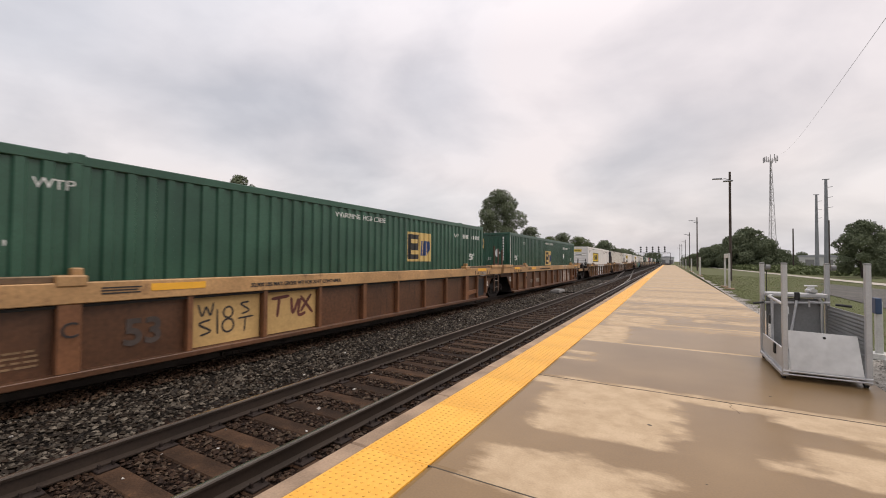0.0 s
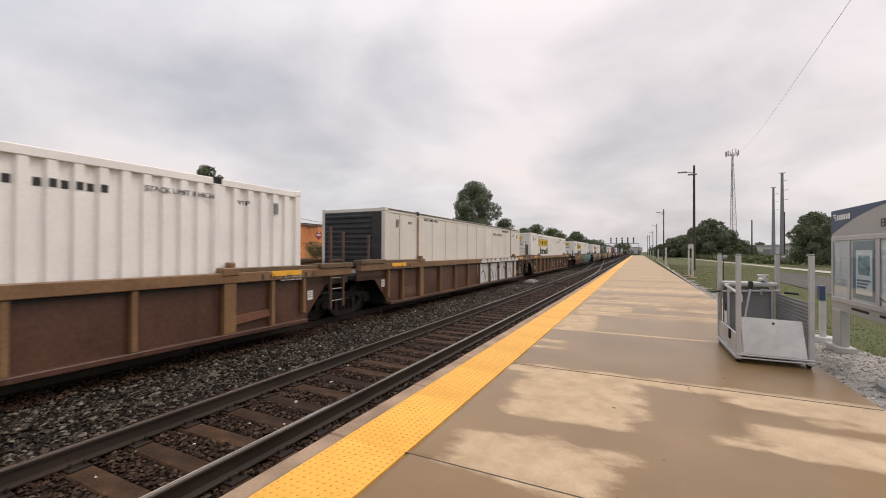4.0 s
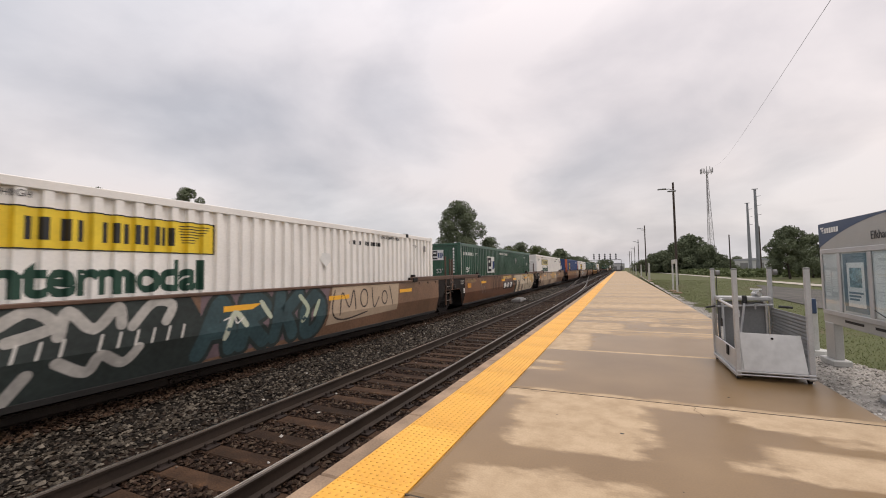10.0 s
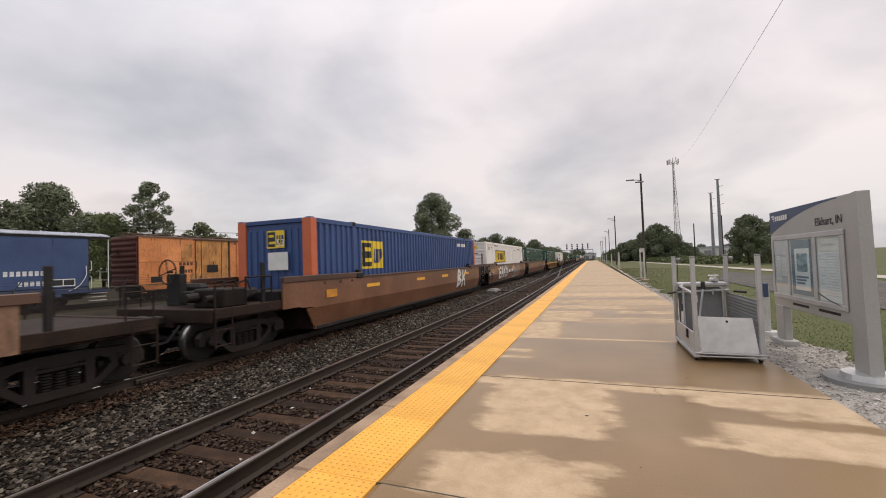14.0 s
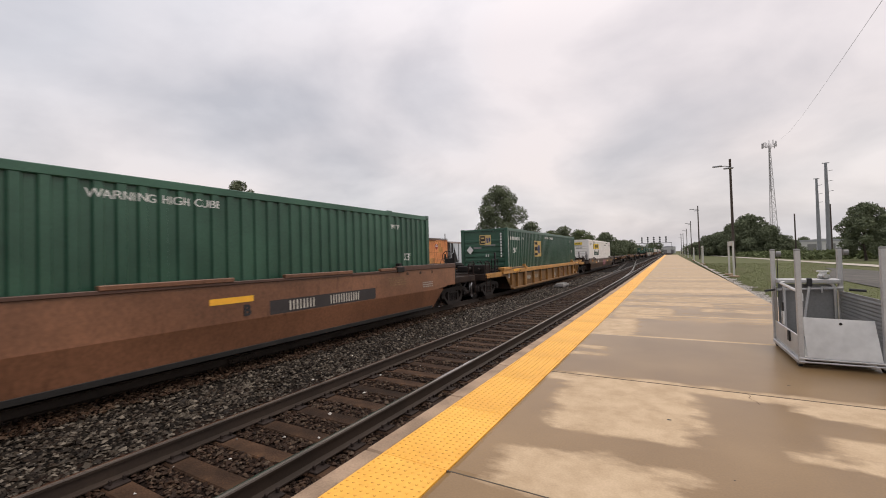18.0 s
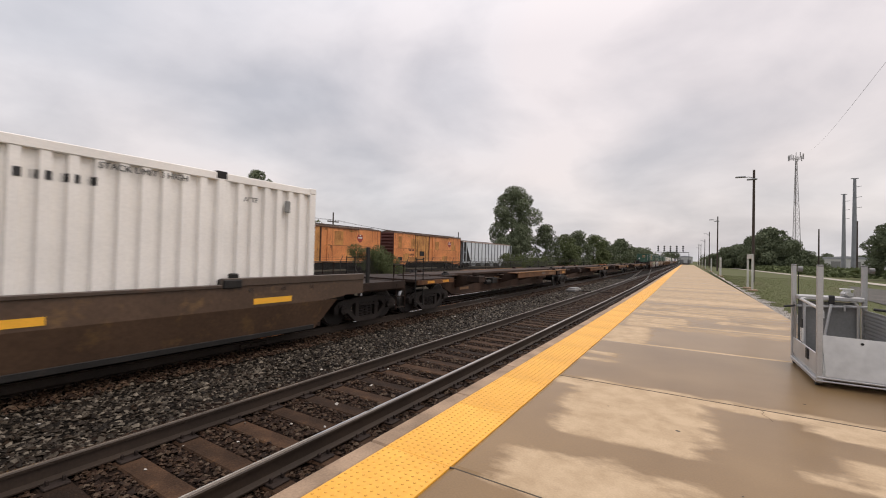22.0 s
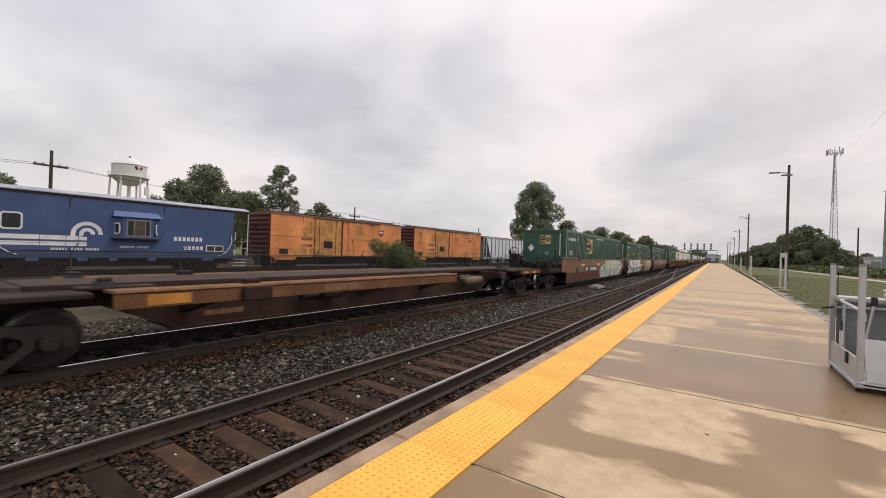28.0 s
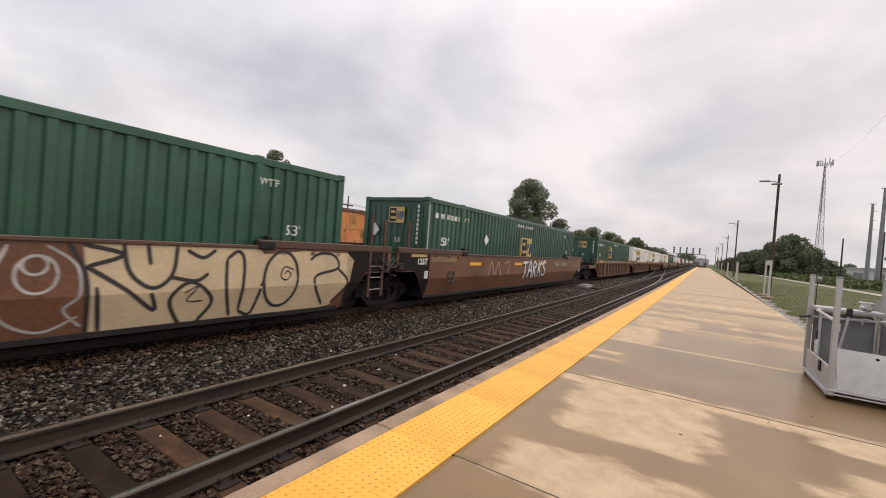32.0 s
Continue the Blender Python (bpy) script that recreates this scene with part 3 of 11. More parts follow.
# ---- platform ----
def platform_material():
    """Concrete, mostly wet and brown, with pale patches that have dried."""
    m = bpy.data.materials.new("platform_concrete")
    m.use_nodes = True
    t = m.node_tree
    L = t.links.new
    b = t.nodes["Principled BSDF"]
    co = t.nodes.new("ShaderNodeTexCoord")
    at = t.nodes.new("ShaderNodeAttribute")
    at.attribute_name = "dry"
    n1 = t.nodes.new("ShaderNodeTexNoise")
    n1.inputs["Scale"].default_value, n1.inputs["Detail"].default_value, n1.inputs["Roughness"].default_value = 2.6, 9, 0.68
    mp = t.nodes.new("ShaderNodeMapping")
    mp.inputs["Scale"].default_value = (0.85, 1.9, 1)
    L(co.outputs["Object"], mp.inputs[0])
    L(mp.outputs[0], n1.inputs["Vector"])
    s = t.nodes.new("ShaderNodeMath")
    s.operation = "MULTIPLY_ADD"
    s.inputs[1].default_value, s.inputs[2].default_value = 1.35, -0.68
    L(n1.outputs["Fac"], s.inputs[0])
    a = t.nodes.new("ShaderNodeMath")
    L(at.outputs["Fac"], a.inputs[0])
    L(s.outputs[0], a.inputs[1])
    f = t.nodes.new("ShaderNodeMapRange")
    f.inputs[1].default_value, f.inputs[2].default_value = 0.40, 0.72
    L(a.outputs[0], f.inputs[0])
    n2 = t.nodes.new("ShaderNodeTexNoise")
    n2.inputs["Scale"].default_value, n2.inputs["Detail"].default_value = 60, 4
    L(co.outputs["Object"], n2.inputs["Vector"])
    n3 = t.nodes.new("ShaderNodeTexNoise")
    n3.inputs["Scale"].default_value, n3.inputs["Detail"].default_value = 0.7, 4
    L(co.outputs["Object"], n3.inputs["Vector"])
    wet = t.nodes.new("ShaderNodeValToRGB")
    wet.color_ramp.elements[0].position, wet.color_ramp.elements[0].color = 0.35, (0.205, 0.127, 0.058, 1)
    wet.color_ramp.elements[1].position, wet.color_ramp.elements[1].color = 0.65, (0.270, 0.173, 0.083, 1)
    L(n3.outputs["Fac"], wet.inputs[0])
    mx = t.nodes.new("ShaderNodeMix")
    mx.data_type = "RGBA"
    L(f.outputs[0], mx.inputs[0])
    L(wet.outputs[0], mx.inputs[6])
    dryc = t.nodes.new("ShaderNodeValToRGB")
    dryc.color_ramp.elements[0].position, dryc.color_ramp.elements[0].color = 0.35, (0.42, 0.302, 0.185, 1)
    dryc.color_ramp.elements[1].position, dryc.color_ramp.elements[1].color = 0.62, (0.53, 0.395, 0.255, 1)
    n4 = t.nodes.new("ShaderNodeTexNoise")
    n4.inputs["Scale"].default_value, n4.inputs["Detail"].default_value, n4.inputs["Roughness"].default_value = 3.2, 7, 0.65
    L(co.outputs["Object"], n4.inputs["Vector"])
    L(n4.outputs["Fac"], dryc.inputs[0])
    L(dryc.outputs[0], mx.inputs[7])
    g2 = t.nodes.new("ShaderNodeMapRange")
    g2.inputs[1].default_value, g2.inputs[2].default_value, g2.inputs[3].default_value, g2.inputs[4].default_value = 0.3, 0.7, 0.92, 1.06
    L(n2.outputs["Fac"], g2.inputs[0])
    m2 = t.nodes.new("ShaderNodeMix")
    m2.data_type, m2.blend_type = "RGBA", "MULTIPLY"
    m2.inputs[0].default_value = 1.0
    L(mx.outputs[2], m2.inputs[6])
    L(g2.outputs[0], m2.inputs[7])
    oi = t.nodes.new("ShaderNodeObjectInfo")
    q = t.nodes.new("ShaderNodeMapRange")
    q.inputs[3].default_value, q.inputs[4].default_value = 0.95, 1.05
    L(oi.outputs["Random"], q.inputs[0])
    m3 = t.nodes.new("ShaderNodeMix")
    m3.data_type, m3.blend_type = "RGBA", "MULTIPLY"
    m3.inputs[0].default_value = 1.0
    L(m2.outputs[2], m3.inputs[6])
    L(q.outputs[0], m3.inputs[7])
    L(m3.outputs[2], b.inputs["Base Color"])
    ro = t.nodes.new("ShaderNodeMapRange")
    ro.inputs[3].default_value, ro.inputs[4].default_value = 0.30, 0.8
    L(f.outputs[0], ro.inputs[0])
    L(ro.outputs[0], b.inputs["Roughness"])
    b.inputs["Specular IOR Level"].default_value = 0.4
    u = t.nodes.new("ShaderNodeBump")
    u.inputs["Strength"].default_value, u.inputs["Distance"].default_value = 0.12, 0.004
    L(n2.outputs["Fac"], u.inputs["Height"])
    L(u.outputs[0], b.inputs["Normal"])
    return m


M_PLAT = platform_material()
M_CONC = mat("edge_concrete", (0.27, 0.185, 0.12), 0.8, 0, 0.22, 2.5, 50, 0.3, tint=(0.34, 0.235, 0.155), rnd=0.08, spots=0.3, spot_col=(0.15, 0.11, 0.08))
M_JOINT = mat("joint_filler", (0.07, 0.055, 0.04), 0.9, 0, 0.3, 5, 40)
M_JOINT_PALE = mat("joint_sealant", (0.50, 0.42, 0.33), 0.85, 0, 0.2, 5, 40)

J0, JS = 2.80, 3.01  # the first joint between the slabs and their length
# dried patches: x from, to, y from, to, strength
DRY_NEAR = [(-1.12, -0.02, 4.72, 5.80, 1.0), (-1.48, -0.9, 5.5, 5.80, 0.85), (-1.02, -0.12, 4.06, 4.75, 1.0), (-0.6, 0.08, 4.5, 4.72, 0.8), (-1.14, -0.22, 2.86, 3.38, 1.0),
            (-0.6, -0.05, 3.34, 3.54, 0.8), (0.15, 1.25, 5.60, 5.80, 0.95), (1.2, 2.45, 5.28, 5.80, 1.0), (1.75, 2.42, 5.05, 5.4, 0.8), (1.2, 2.42, 4.22, 4.68, 1.0),
            (0.82, 0.98, 4.17, 4.28, 0.8), (0.2, 1.4, 1.2, 1.9, 0.8)]
DRY_FAR = [(-1.55, -1.12, 7.0, 7.1, 0.7), (-1.58, -1.2, 7.45, 7.62, 0.75), (-1.55, -0.95, 8.9, 10.9, 0.9), (-1.4, -0.5, 11.2, 11.75, 0.8), (-1.5, -0.2, 12.0, 13.3, 0.8),
           (0.6, 2.3, 12.9, 13.5, 0.7), (-1.5, 0.8, 14.0, 14.75, 0.8), (-0.4, 2.3, 15.2, 16.4, 0.75)]


def dryness(x, y):
    d = 0.0
    for x0, x1, y0, y1, k in DRY_NEAR + DRY_FAR:
        if y < y0 - 1 or y > y1 + 1:
            continue
        # distance out of the patch's rounded outline
        out = math.hypot(max(x0 - x, x - x1, 0.0) * 0.8, max(y0 - y, y - y1, 0.0) * 1.5) - 0.06
        d = max(d, k * min(1.0, max(0.0, 0.72 - 2.4 * out)))
    if y > 11:
        d = max(d, min(0.68, 0.36 + 0.034 * (y - 11)) + 0.18 * math.sin(y * 2.05) * math.sin(y * 0.37 + 1))
    # the lime that lies along the farther joints
    gap = abs((y - J0 + JS / 2) % JS - JS / 2)
    if y > 4.5 and gap < (0.07 if y > 7 else 0.02):
        d = max(d, 0.95 if y > 7 else 0.75)
    return min(d, 1.0)


def slab(x0, x1, y0, y1, nx, ny, z1=0.0, z0=-0.75):
    s = Build()
    c = 0.012
    xs = [x0 + (x1 - x0) * i / nx for i in range(nx + 1)]
    yy = sorted({y0 + (y1 - y0) * i / ny for i in range(ny + 1)} | {y0 + 0.045, y0 + 0.075, y1 - 0.045, y1 - 0.075})
    ny = len(yy) - 1
    for y in yy:
        for x in xs:
            edge = x in (x0, x1) or y in (y0, y1)
            s.v.append((x + bend(y), y, z1 - (c if edge else 0.0)))
    for j in range(ny):
        for i in range(nx):
            k = j * (nx + 1) + i
            s.f.append((k, k + 1, k + nx + 2, k + nx + 1))
            s.m.append(0)
    x0, x1 = x0 + bend((y0 + y1) / 2), x1 + bend((y0 + y1) / 2)
    s.quad((x0, y0, z0), (x1, y0, z0), (x1, y0, z1 - c), (x0, y0, z1 - c)).quad((x1, y1, z0), (x0, y1, z0), (x0, y1, z1 - c), (x1, y1, z1 - c))
    s.quad((x0, y1, z0), (x0, y0, z0), (x0, y0, z1 - c), (x0, y1, z1 - c)).quad((x1, y0, z0), (x1, y1, z0), (x1, y1, z1 - c), (x1, y0, z1 - c))
    me = s.mesh("slab", M_PLAT)
    at = me.attributes.new("dry", "FLOAT", "POINT")
    at.data.foreach_set("value", [dryness(v[0], v[1]) for v in s.v])
    return me


plat = thing("platform", "wet tan concrete platform with pale dried patches", "platform", kind="structure")
YEL0, YEL1 = -2.215, -1.59
for k in range(-3, 66):
    y0, y1 = J0 + JS * k + 0.006, J0 + JS * (k + 1) - 0.006
    near = y0 < 15
    d = bend(y0 + JS / 2)
    part("slab", slab(YEL1 + 0.003, PX1, y0, y1, (88 if y0 < 9 else 44) if near else 14, (66 if y0 < 9 else 34) if near else 8), plat)
    for h in (0, 1):
        part("edge_stone", Build().box(PX0 + d, YEL0 - 0.003 + d, y0 + h * JS / 2, y0 + (h + 1) * JS / 2 - 0.012, -0.75, -0.002, 0, 0.015).mesh("edge_stone", M_CONC), plat)
    part("joint", Build().box(YEL1 + 0.003 + d, PX1 + d, y0 - 0.013, y0 + 0.001, -0.06, 0.001 if k == 0 else -0.008).mesh("joint", M_JOINT_PALE if k >= 2 else M_JOINT), plat)
bs = Build()
for k in range(-3, 66):
    y = J0 + JS * k
    bs.box(YEL0 + 0.03 + bend(y), YEL1 - 0.03 + bend(y), y, y + JS, -0.75, -0.031)
part("base", bs.mesh("base", M_CONC), plat)


def tactile(domes):
    s = Build()
    w, ln = YEL1 - YEL0, 1.224
    s.box(0.002, w - 0.002, 0.002, ln - 0.002, -0.03, 0.002, 0, 0.003)
    if domes:
        for i in range(10):
            for j in range(20):
                x, y = 0.033 + i * (w - 0.066) / 9, 0.031 + j * (ln - 0.062) / 19
                if domes == 1:
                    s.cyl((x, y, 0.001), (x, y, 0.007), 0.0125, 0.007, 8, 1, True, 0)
                else:
                    s.cyl((x, y, 0.001), (x, y, 0.006), 0.013, 0.007, 5, 0, True, 0)
    return s.mesh("tactile_panel", M_YELLOW, M_DOMESHADE)


TACT = [tactile(0), tactile(1), tactile(2)]
for k in range(-6, 165):
    y = J0 + 1.224 * k
    part("tactile_panel", TACT[1 if -2 <= k < 4 else 2 if -2 <= k < 34 else 0], plat, "", pose(YEL0 + bend(y), y, 0.0))
# the crack that runs from the joint, and a small dark spot
ck = Build()
pts = [(0.62, 5.80), (0.66, 5.70), (0.63, 5.62), (0.68, 5.53), (0.70, 5.42)]
for (xa, ya), (xb, yb) in zip(pts, pts[1:]):
    ck.quad((xa - 0.004, ya, 0.001), (xa + 0.004, ya, 0.001), (xb + 0.003, yb, 0.001), (xb - 0.003, yb, 0.001))
part("crack", ck.mesh("crack", mat("crack_brown", (0.15, 0.10, 0.06), 0.9, 0, 0.3, 5, 40)), plat, "hairline crack running from a joint")
bl = Build()
for cx, cy, r in ((-0.12, 4.59, 0.022), (0.0, 2.9, 0.01), (-0.8, 4.9, 0.01), (1.1, 6.3, 0.018), (0.3, 3.6, 0.008)):
    bl.poly([(cx + r * math.cos(a) * (1 + 0.3 * math.sin(3 * a)), cy + 0.7 * r * math.sin(a), 0.0015) for a in [k * 0.7854 for k in range(8)]])
part("spot", bl.mesh("spot", M_BLACK), plat, "small dark spots of dirt")

# pale gravel strip along the platform's outer edge
def gravel_edge(y):
    """How far the gravel reaches into the grass; it thins out and breaks up along the platform."""
    w = np.interp(y, [-8, 8, 9.5, 12, 16, 20, 34, 90], [3.75, 3.68, 3.5, 3.3, 3.0, 2.76, 2.66, 2.6])
    return np.maximum(2.5, w + 0.16 * np.sin(y * 2.3) + 0.09 * np.sin(y * 5.1 + 1) - 0.13 * (np.sin(y * 1.3 + 0.5) > 0.5) * (np.asarray(y) > 10))


gs = Build()
gy = [-8 + 0.25 * k for k in range(200)] + [42 + 2.0 * k for k in range(25)]
for y0, y1 in zip(gy, gy[1:]):
    xa, xb = float(gravel_edge(y0)), float(gravel_edge(y1))
    gs.quad((2.42, y0, -0.055), (xa, y0, -0.064), (xb, y1, -0.064), (2.42, y1, -0.055))
single("gravel_strip", gs.mesh("gravel_strip", M_GRAVELBED), "strip of pale crushed gravel beside the platform", "gravel", kind="structure")
single("gravel_stones", stones(2.44, 3.9, 0, 30, 18000, 0.010, 0.023, -0.055, 21, M_GRAVEL, "gravel_stones", 0.5,
                               lambda x, y: x < gravel_edge(y) + 0.05),
       "loose pale gravel stones beside the platform", "gravel", kind="stuff")

# ---- the passing container train ----
CL, CW, CZ0, CZ1 = 16.15, 1.30, 0.30, 3.20   # container: length, half width, bottom and top over the rail
HALF = CL / 2

CONT_MATS = {
    "green": mat("container_green", (0.022, 0.077, 0.048), 0.3, 0, 0.2, 0.8, 30, 0.1, tint=(0.031, 0.092, 0.058), spots=0.1, spot_col=(0.05, 0.09, 0.06), streak=True, rnd=0.12),
    "white": mat("container_white", (0.83, 0.805, 0.765), 0.4, 0, 0.07, 0.8, 30, 0.08, spots=0.13, spot_col=(0.36, 0.30, 0.24), streak=True, rnd=0.04),
    "blue": mat("container_blue", (0.03, 0.07, 0.20), 0.5, 0, 0.14, 0.8, 30, 0.1, spots=0.1, spot_col=(0.06, 0.08, 0.14), streak=True),
    "smooth": mat("trailer_white", (0.66, 0.63, 0.56), 0.42, 0, 0.08, 0.6, 20, 0.04, spots=0.16, spot_col=(0.38, 0.33, 0.27), streak=True),
}
M_GOLD = mat("logo_gold", (0.60, 0.43, 0.16), 0.5, 0, 0.1, 3, 30, 0.04)
M_LOGOYEL = mat("logo_yellow", (0.80, 0.58, 0.04), 0.5, 0, 0.08, 3, 30, 0.04)
M_LOGOPALE = mat("logo_pale_yellow", (0.66, 0.58, 0.30), 0.5, 0, 0.1, 3, 30, 0.04)
M_LOGOBLUE = mat("logo_blue", (0.022, 0.05, 0.16), 0.5, 0, 0.1, 3, 30, 0.04)
M_WORDGREEN = mat("word_green", (0.013, 0.058, 0.038), 0.5, 0, 0.1, 3, 30, 0.04)
M_ORANGERED = mat("end_orange", (0.55, 0.13, 0.05), 0.5, 0, 0.12, 2, 30, 0.06, spots=0.15, spot_col=(0.2, 0.07, 0.04))
M_REEFER = mat("reefer_dark", (0.03, 0.03, 0.032), 0.6, 0.1, 0.3, 3, 30, 0.2)
SHARED = {}


def shared(key, make):
    if key not in SHARED:
        SHARED[key] = make()
    return SHARED[key]


def corrugated(pitch, depth, y0, y1, x, z0, z1):
    b = Build()
    pts, y = [], y0
    n = max(1, round((y1 - y0) / pitch))
    p = (y1 - y0) / n
    for k in range(n):
        for u, d in ((0.0, 0), (0.34, 0), (0.42, 1), (0.86, 1), (0.95, 0)):
            pts.append((y0 + (k + u) * p, x - d * depth * (1 if x > 0 else -1)))
    pts.append((y1, x))
    for (ya, xa), (yb, xb) in zip(pts, pts[1:]):
        b.quad((xa, ya, z0), (xb, yb, z0), (xb, yb, z1), (xa, ya, z1))
    return b


def folds(style):
    """The corrugation's breaks along a side, each with its depth."""
    pitch, depth = CORRUGATION[style]
    out = []
    p0, p1 = -HALF + 2.13, HALF - 2.13
    for a, c in ((-HALF + 0.14, p0 - 0.06), (p0 + 0.06, p1 - 0.06), (p1 + 0.06, HALF - 0.14)):
        n = max(1, round((c - a) / pitch))
        p = (c - a) / n
        for k in range(n):
            out += [(a + (k + u) * p, d * depth) for u, d in ((0.0, 0), (0.34, 0), (0.42, 1), (0.86, 1), (0.95, 0))]
        out.append((c, 0.0))
        out += [(c + 0.0005, -0.013), (c + 0.1195, -0.013)]  # the posts between stand a little proud
    return out


def draped(me, y, style):
    """A copy of a flat mark, cut at the corrugation's breaks and laid into it; y: its place along the container."""
    key = ("draped", me.name, round(y, 3), style)
    if key not in SHARED:
        br = folds(style)
        b = bmesh.new()
        b.from_mesh(me)
        x0, x1 = min(v.co.x for v in b.verts), max(v.co.x for v in b.verts)
        for q, d in br:
            if x0 + 0.001 < q - y < x1 - 0.001:
                bmesh.ops.bisect_plane(b, geom=b.verts[:] + b.edges[:] + b.faces[:], plane_co=(q - y, 0, 0), plane_no=(1, 0, 0))
        ys_, ds = [q for q, d in br], [d for q, d in br]
        for v in b.verts:
            v.co.z -= float(np.interp(v.co.x + y, ys_, ds)) + 0.012
        out = me.copy()
        b.to_mesh(out)
        b.free()
        SHARED[key] = out
    return SHARED[key]


CORRUGATION = {"green": (0.285, 0.045), "white": (0.285, 0.075), "fine": (0.30, 0.07), "smooth": (1.2, 0.012)}


def container(kind, style, s, label, flip=False, end="ribs", logo_at=None, logo="", detail=True):
    """A 53-foot container. style: the spacing of its corrugation. s: its front end's place along the train."""
    m = CONT_MATS[kind]
    # the empty sits at the container's base
    ob = thing("container", label, "container", group="containers on the train")
    L0, L1 = -HALF, HALF
    zt, zb = CZ1 - 0.16, CZ0 + 0.16
    posts = (L0 + 2.13, L1 - 2.13)
    pitch, depth = CORRUGATION[style]

    def painted(name, me, label, y, z):
        """A mark painted on the near side, which follows the corrugation where it can be seen."""
        return part(name, draped(me, y, style) if detail else me, ob, label, on_side(xs, y, z))

    def sides(sx):
        b = Build()
        x = sx * (CW - 0.012)
        for a, c in ((L0 + 0.14, posts[0] - 0.06), (posts[0] + 0.06, posts[1] - 0.06), (posts[1] + 0.06, L1 - 0.14)):
            q = corrugated(pitch, depth, a, c, x, zb, zt)
            n = len(b.v)
            b.v += q.v
            b.f += [tuple(n + i for i in f) for f in q.f]
            b.m += q.m
        b.box(sx * (CW - 0.09) - 0.01, sx * (CW - 0.09) + 0.01, L0 + 0.1, L1 - 0.1, zb, zt)
        return b.mesh("side_wall", m)

    for sx in (1, -1):
        part("side_wall", shared(("side", kind, style, sx), lambda: sides(sx)), ob)
        part("top_rail", shared(("rail_t", kind, sx), lambda: Build().box(min(sx * CW, sx * (CW - 0.09)), max(sx * CW, sx * (CW - 0.09)), L0 + 0.17, L1 - 0.17, zt, CZ1 - 0.02, 0, 0.012).mesh("top_rail", m)), ob)
        part("bottom_rail", shared(("rail_b", kind, sx), lambda: Build().box(min(sx * CW, sx * (CW - 0.09)), max(sx * CW, sx * (CW - 0.09)), L0 + 0.17, L1 - 0.17, CZ0 + 0.01, zb, 0, 0.012).mesh("bottom_rail", m)), ob)
        for y in (L0 + 0.085, L1 - 0.085):
            part("corner_post", shared(("post", kind), lambda: Build().box(-0.085, 0.085, -0.085, 0.085, CZ0 + 0.13, CZ1 - 0.13, 0, 0.015).mesh("corner_post", m)), ob, "", pose(sx * (CW - 0.085), y, 0))
            if detail:
                for z in (CZ0 + 0.065, CZ1 - 0.065):
                    part("corner_casting", shared(("cast", kind), lambda: Build().box(-0.09, 0.09, -0.09, 0.09, -0.065, 0.065, 0, 0.015).mesh("corner_casting", m)), ob, "", pose(sx * (CW - 0.088), y, z))
        for y in posts:
            part("stacking_post", shared(("spost", kind, sx), lambda: Build().box(min(sx * CW, sx * (CW - 0.07)) + 0.001, max(sx * CW, sx * (CW - 0.07)) + 0.001, -0.06, 0.06, CZ0 + 0.16, CZ1 - 0.13, 0, 0.01).mesh("stacking_post", m)), ob, "", pose(0, y, 0))
            part("lifting_casting", shared(("scast", kind), lambda: Build().box(-0.08, 0.08, -0.1, 0.1, -0.07, 0.075, 0, 0.015).mesh("lifting_casting", m if kind == "green" else M_DARKSTEEL)), ob, "" if kind == "green" else "dark steel casting", pose(sx * (CW - 0.075), y, CZ1 - 0.07))

    def roof():
        b = Build()
        b.box(-CW + 0.09, CW - 0.09, L0 + 0.1, L1 - 0.1, CZ1 - 0.08, CZ1 - 0.045)
        for k in range(40):
            y = L0 + 0.5 + k * 0.388
            b.box(-CW + 0.1, CW - 0.1, y, y + 0.12, CZ1 - 0.045, CZ1 - 0.03)
        return b.mesh("roof", m)

    part("roof", shared(("roof", kind), roof), ob)
    part("floor", shared(("cfloor",), lambda: Build().box(-CW + 0.09, CW - 0.09, L0 + 0.1, L1 - 0.1, CZ0 + 0.03, CZ0 + 0.15).mesh("floor", M_DARKSTEEL)), ob)

    def end_wall(sy):
        b = Build()
        y = sy * (HALF - 0.06)
        ya, yb = min(y, y - sy * 0.03), max(y, y - sy * 0.03)
        b.box(-CW + 0.16, CW - 0.16, ya, yb, CZ0 + 0.1, CZ1 - 0.1)
        b.box(-CW + 0.16, CW - 0.16, min(y - sy * 0.03, y + sy * 0.055), max(y - sy * 0.03, y + sy * 0.055), CZ1 - 0.14, CZ1 - 0.02, 0, 0.012)
        b.box(-CW + 0.16, CW - 0.16, min(y - sy * 0.03, y + sy * 0.055), max(y - sy * 0.03, y + sy * 0.055), CZ0 + 0.01, CZ0 + 0.14, 0, 0.012)
        return b.mesh("end_wall", m)

    ew = part("end_wall", shared(("end", kind, end), lambda: end_wall(-1)), ob)
    ye = -HALF + 0.06
    if end == "ribs":
        for k in range(9):
            part("end_rib", shared(("erib", kind), lambda: Build().box(-CW + 0.22, CW - 0.22, ye - 0.05, ye, 0, 0.15, 0, 0.03).mesh("end_rib", m)), ew, "", pose(0, 0, CZ0 + 0.2 + k * 0.25))
        part("end_mark", shared(("emark",), lambda: Build().box(-0.22, 0.22, -0.045, 0.045, 0, 0.004).mesh("end_mark", M_GREYPANEL)), ew, "small grey plate", on_end(-0.35, -HALF - 0.004, CZ0 + 1.93))
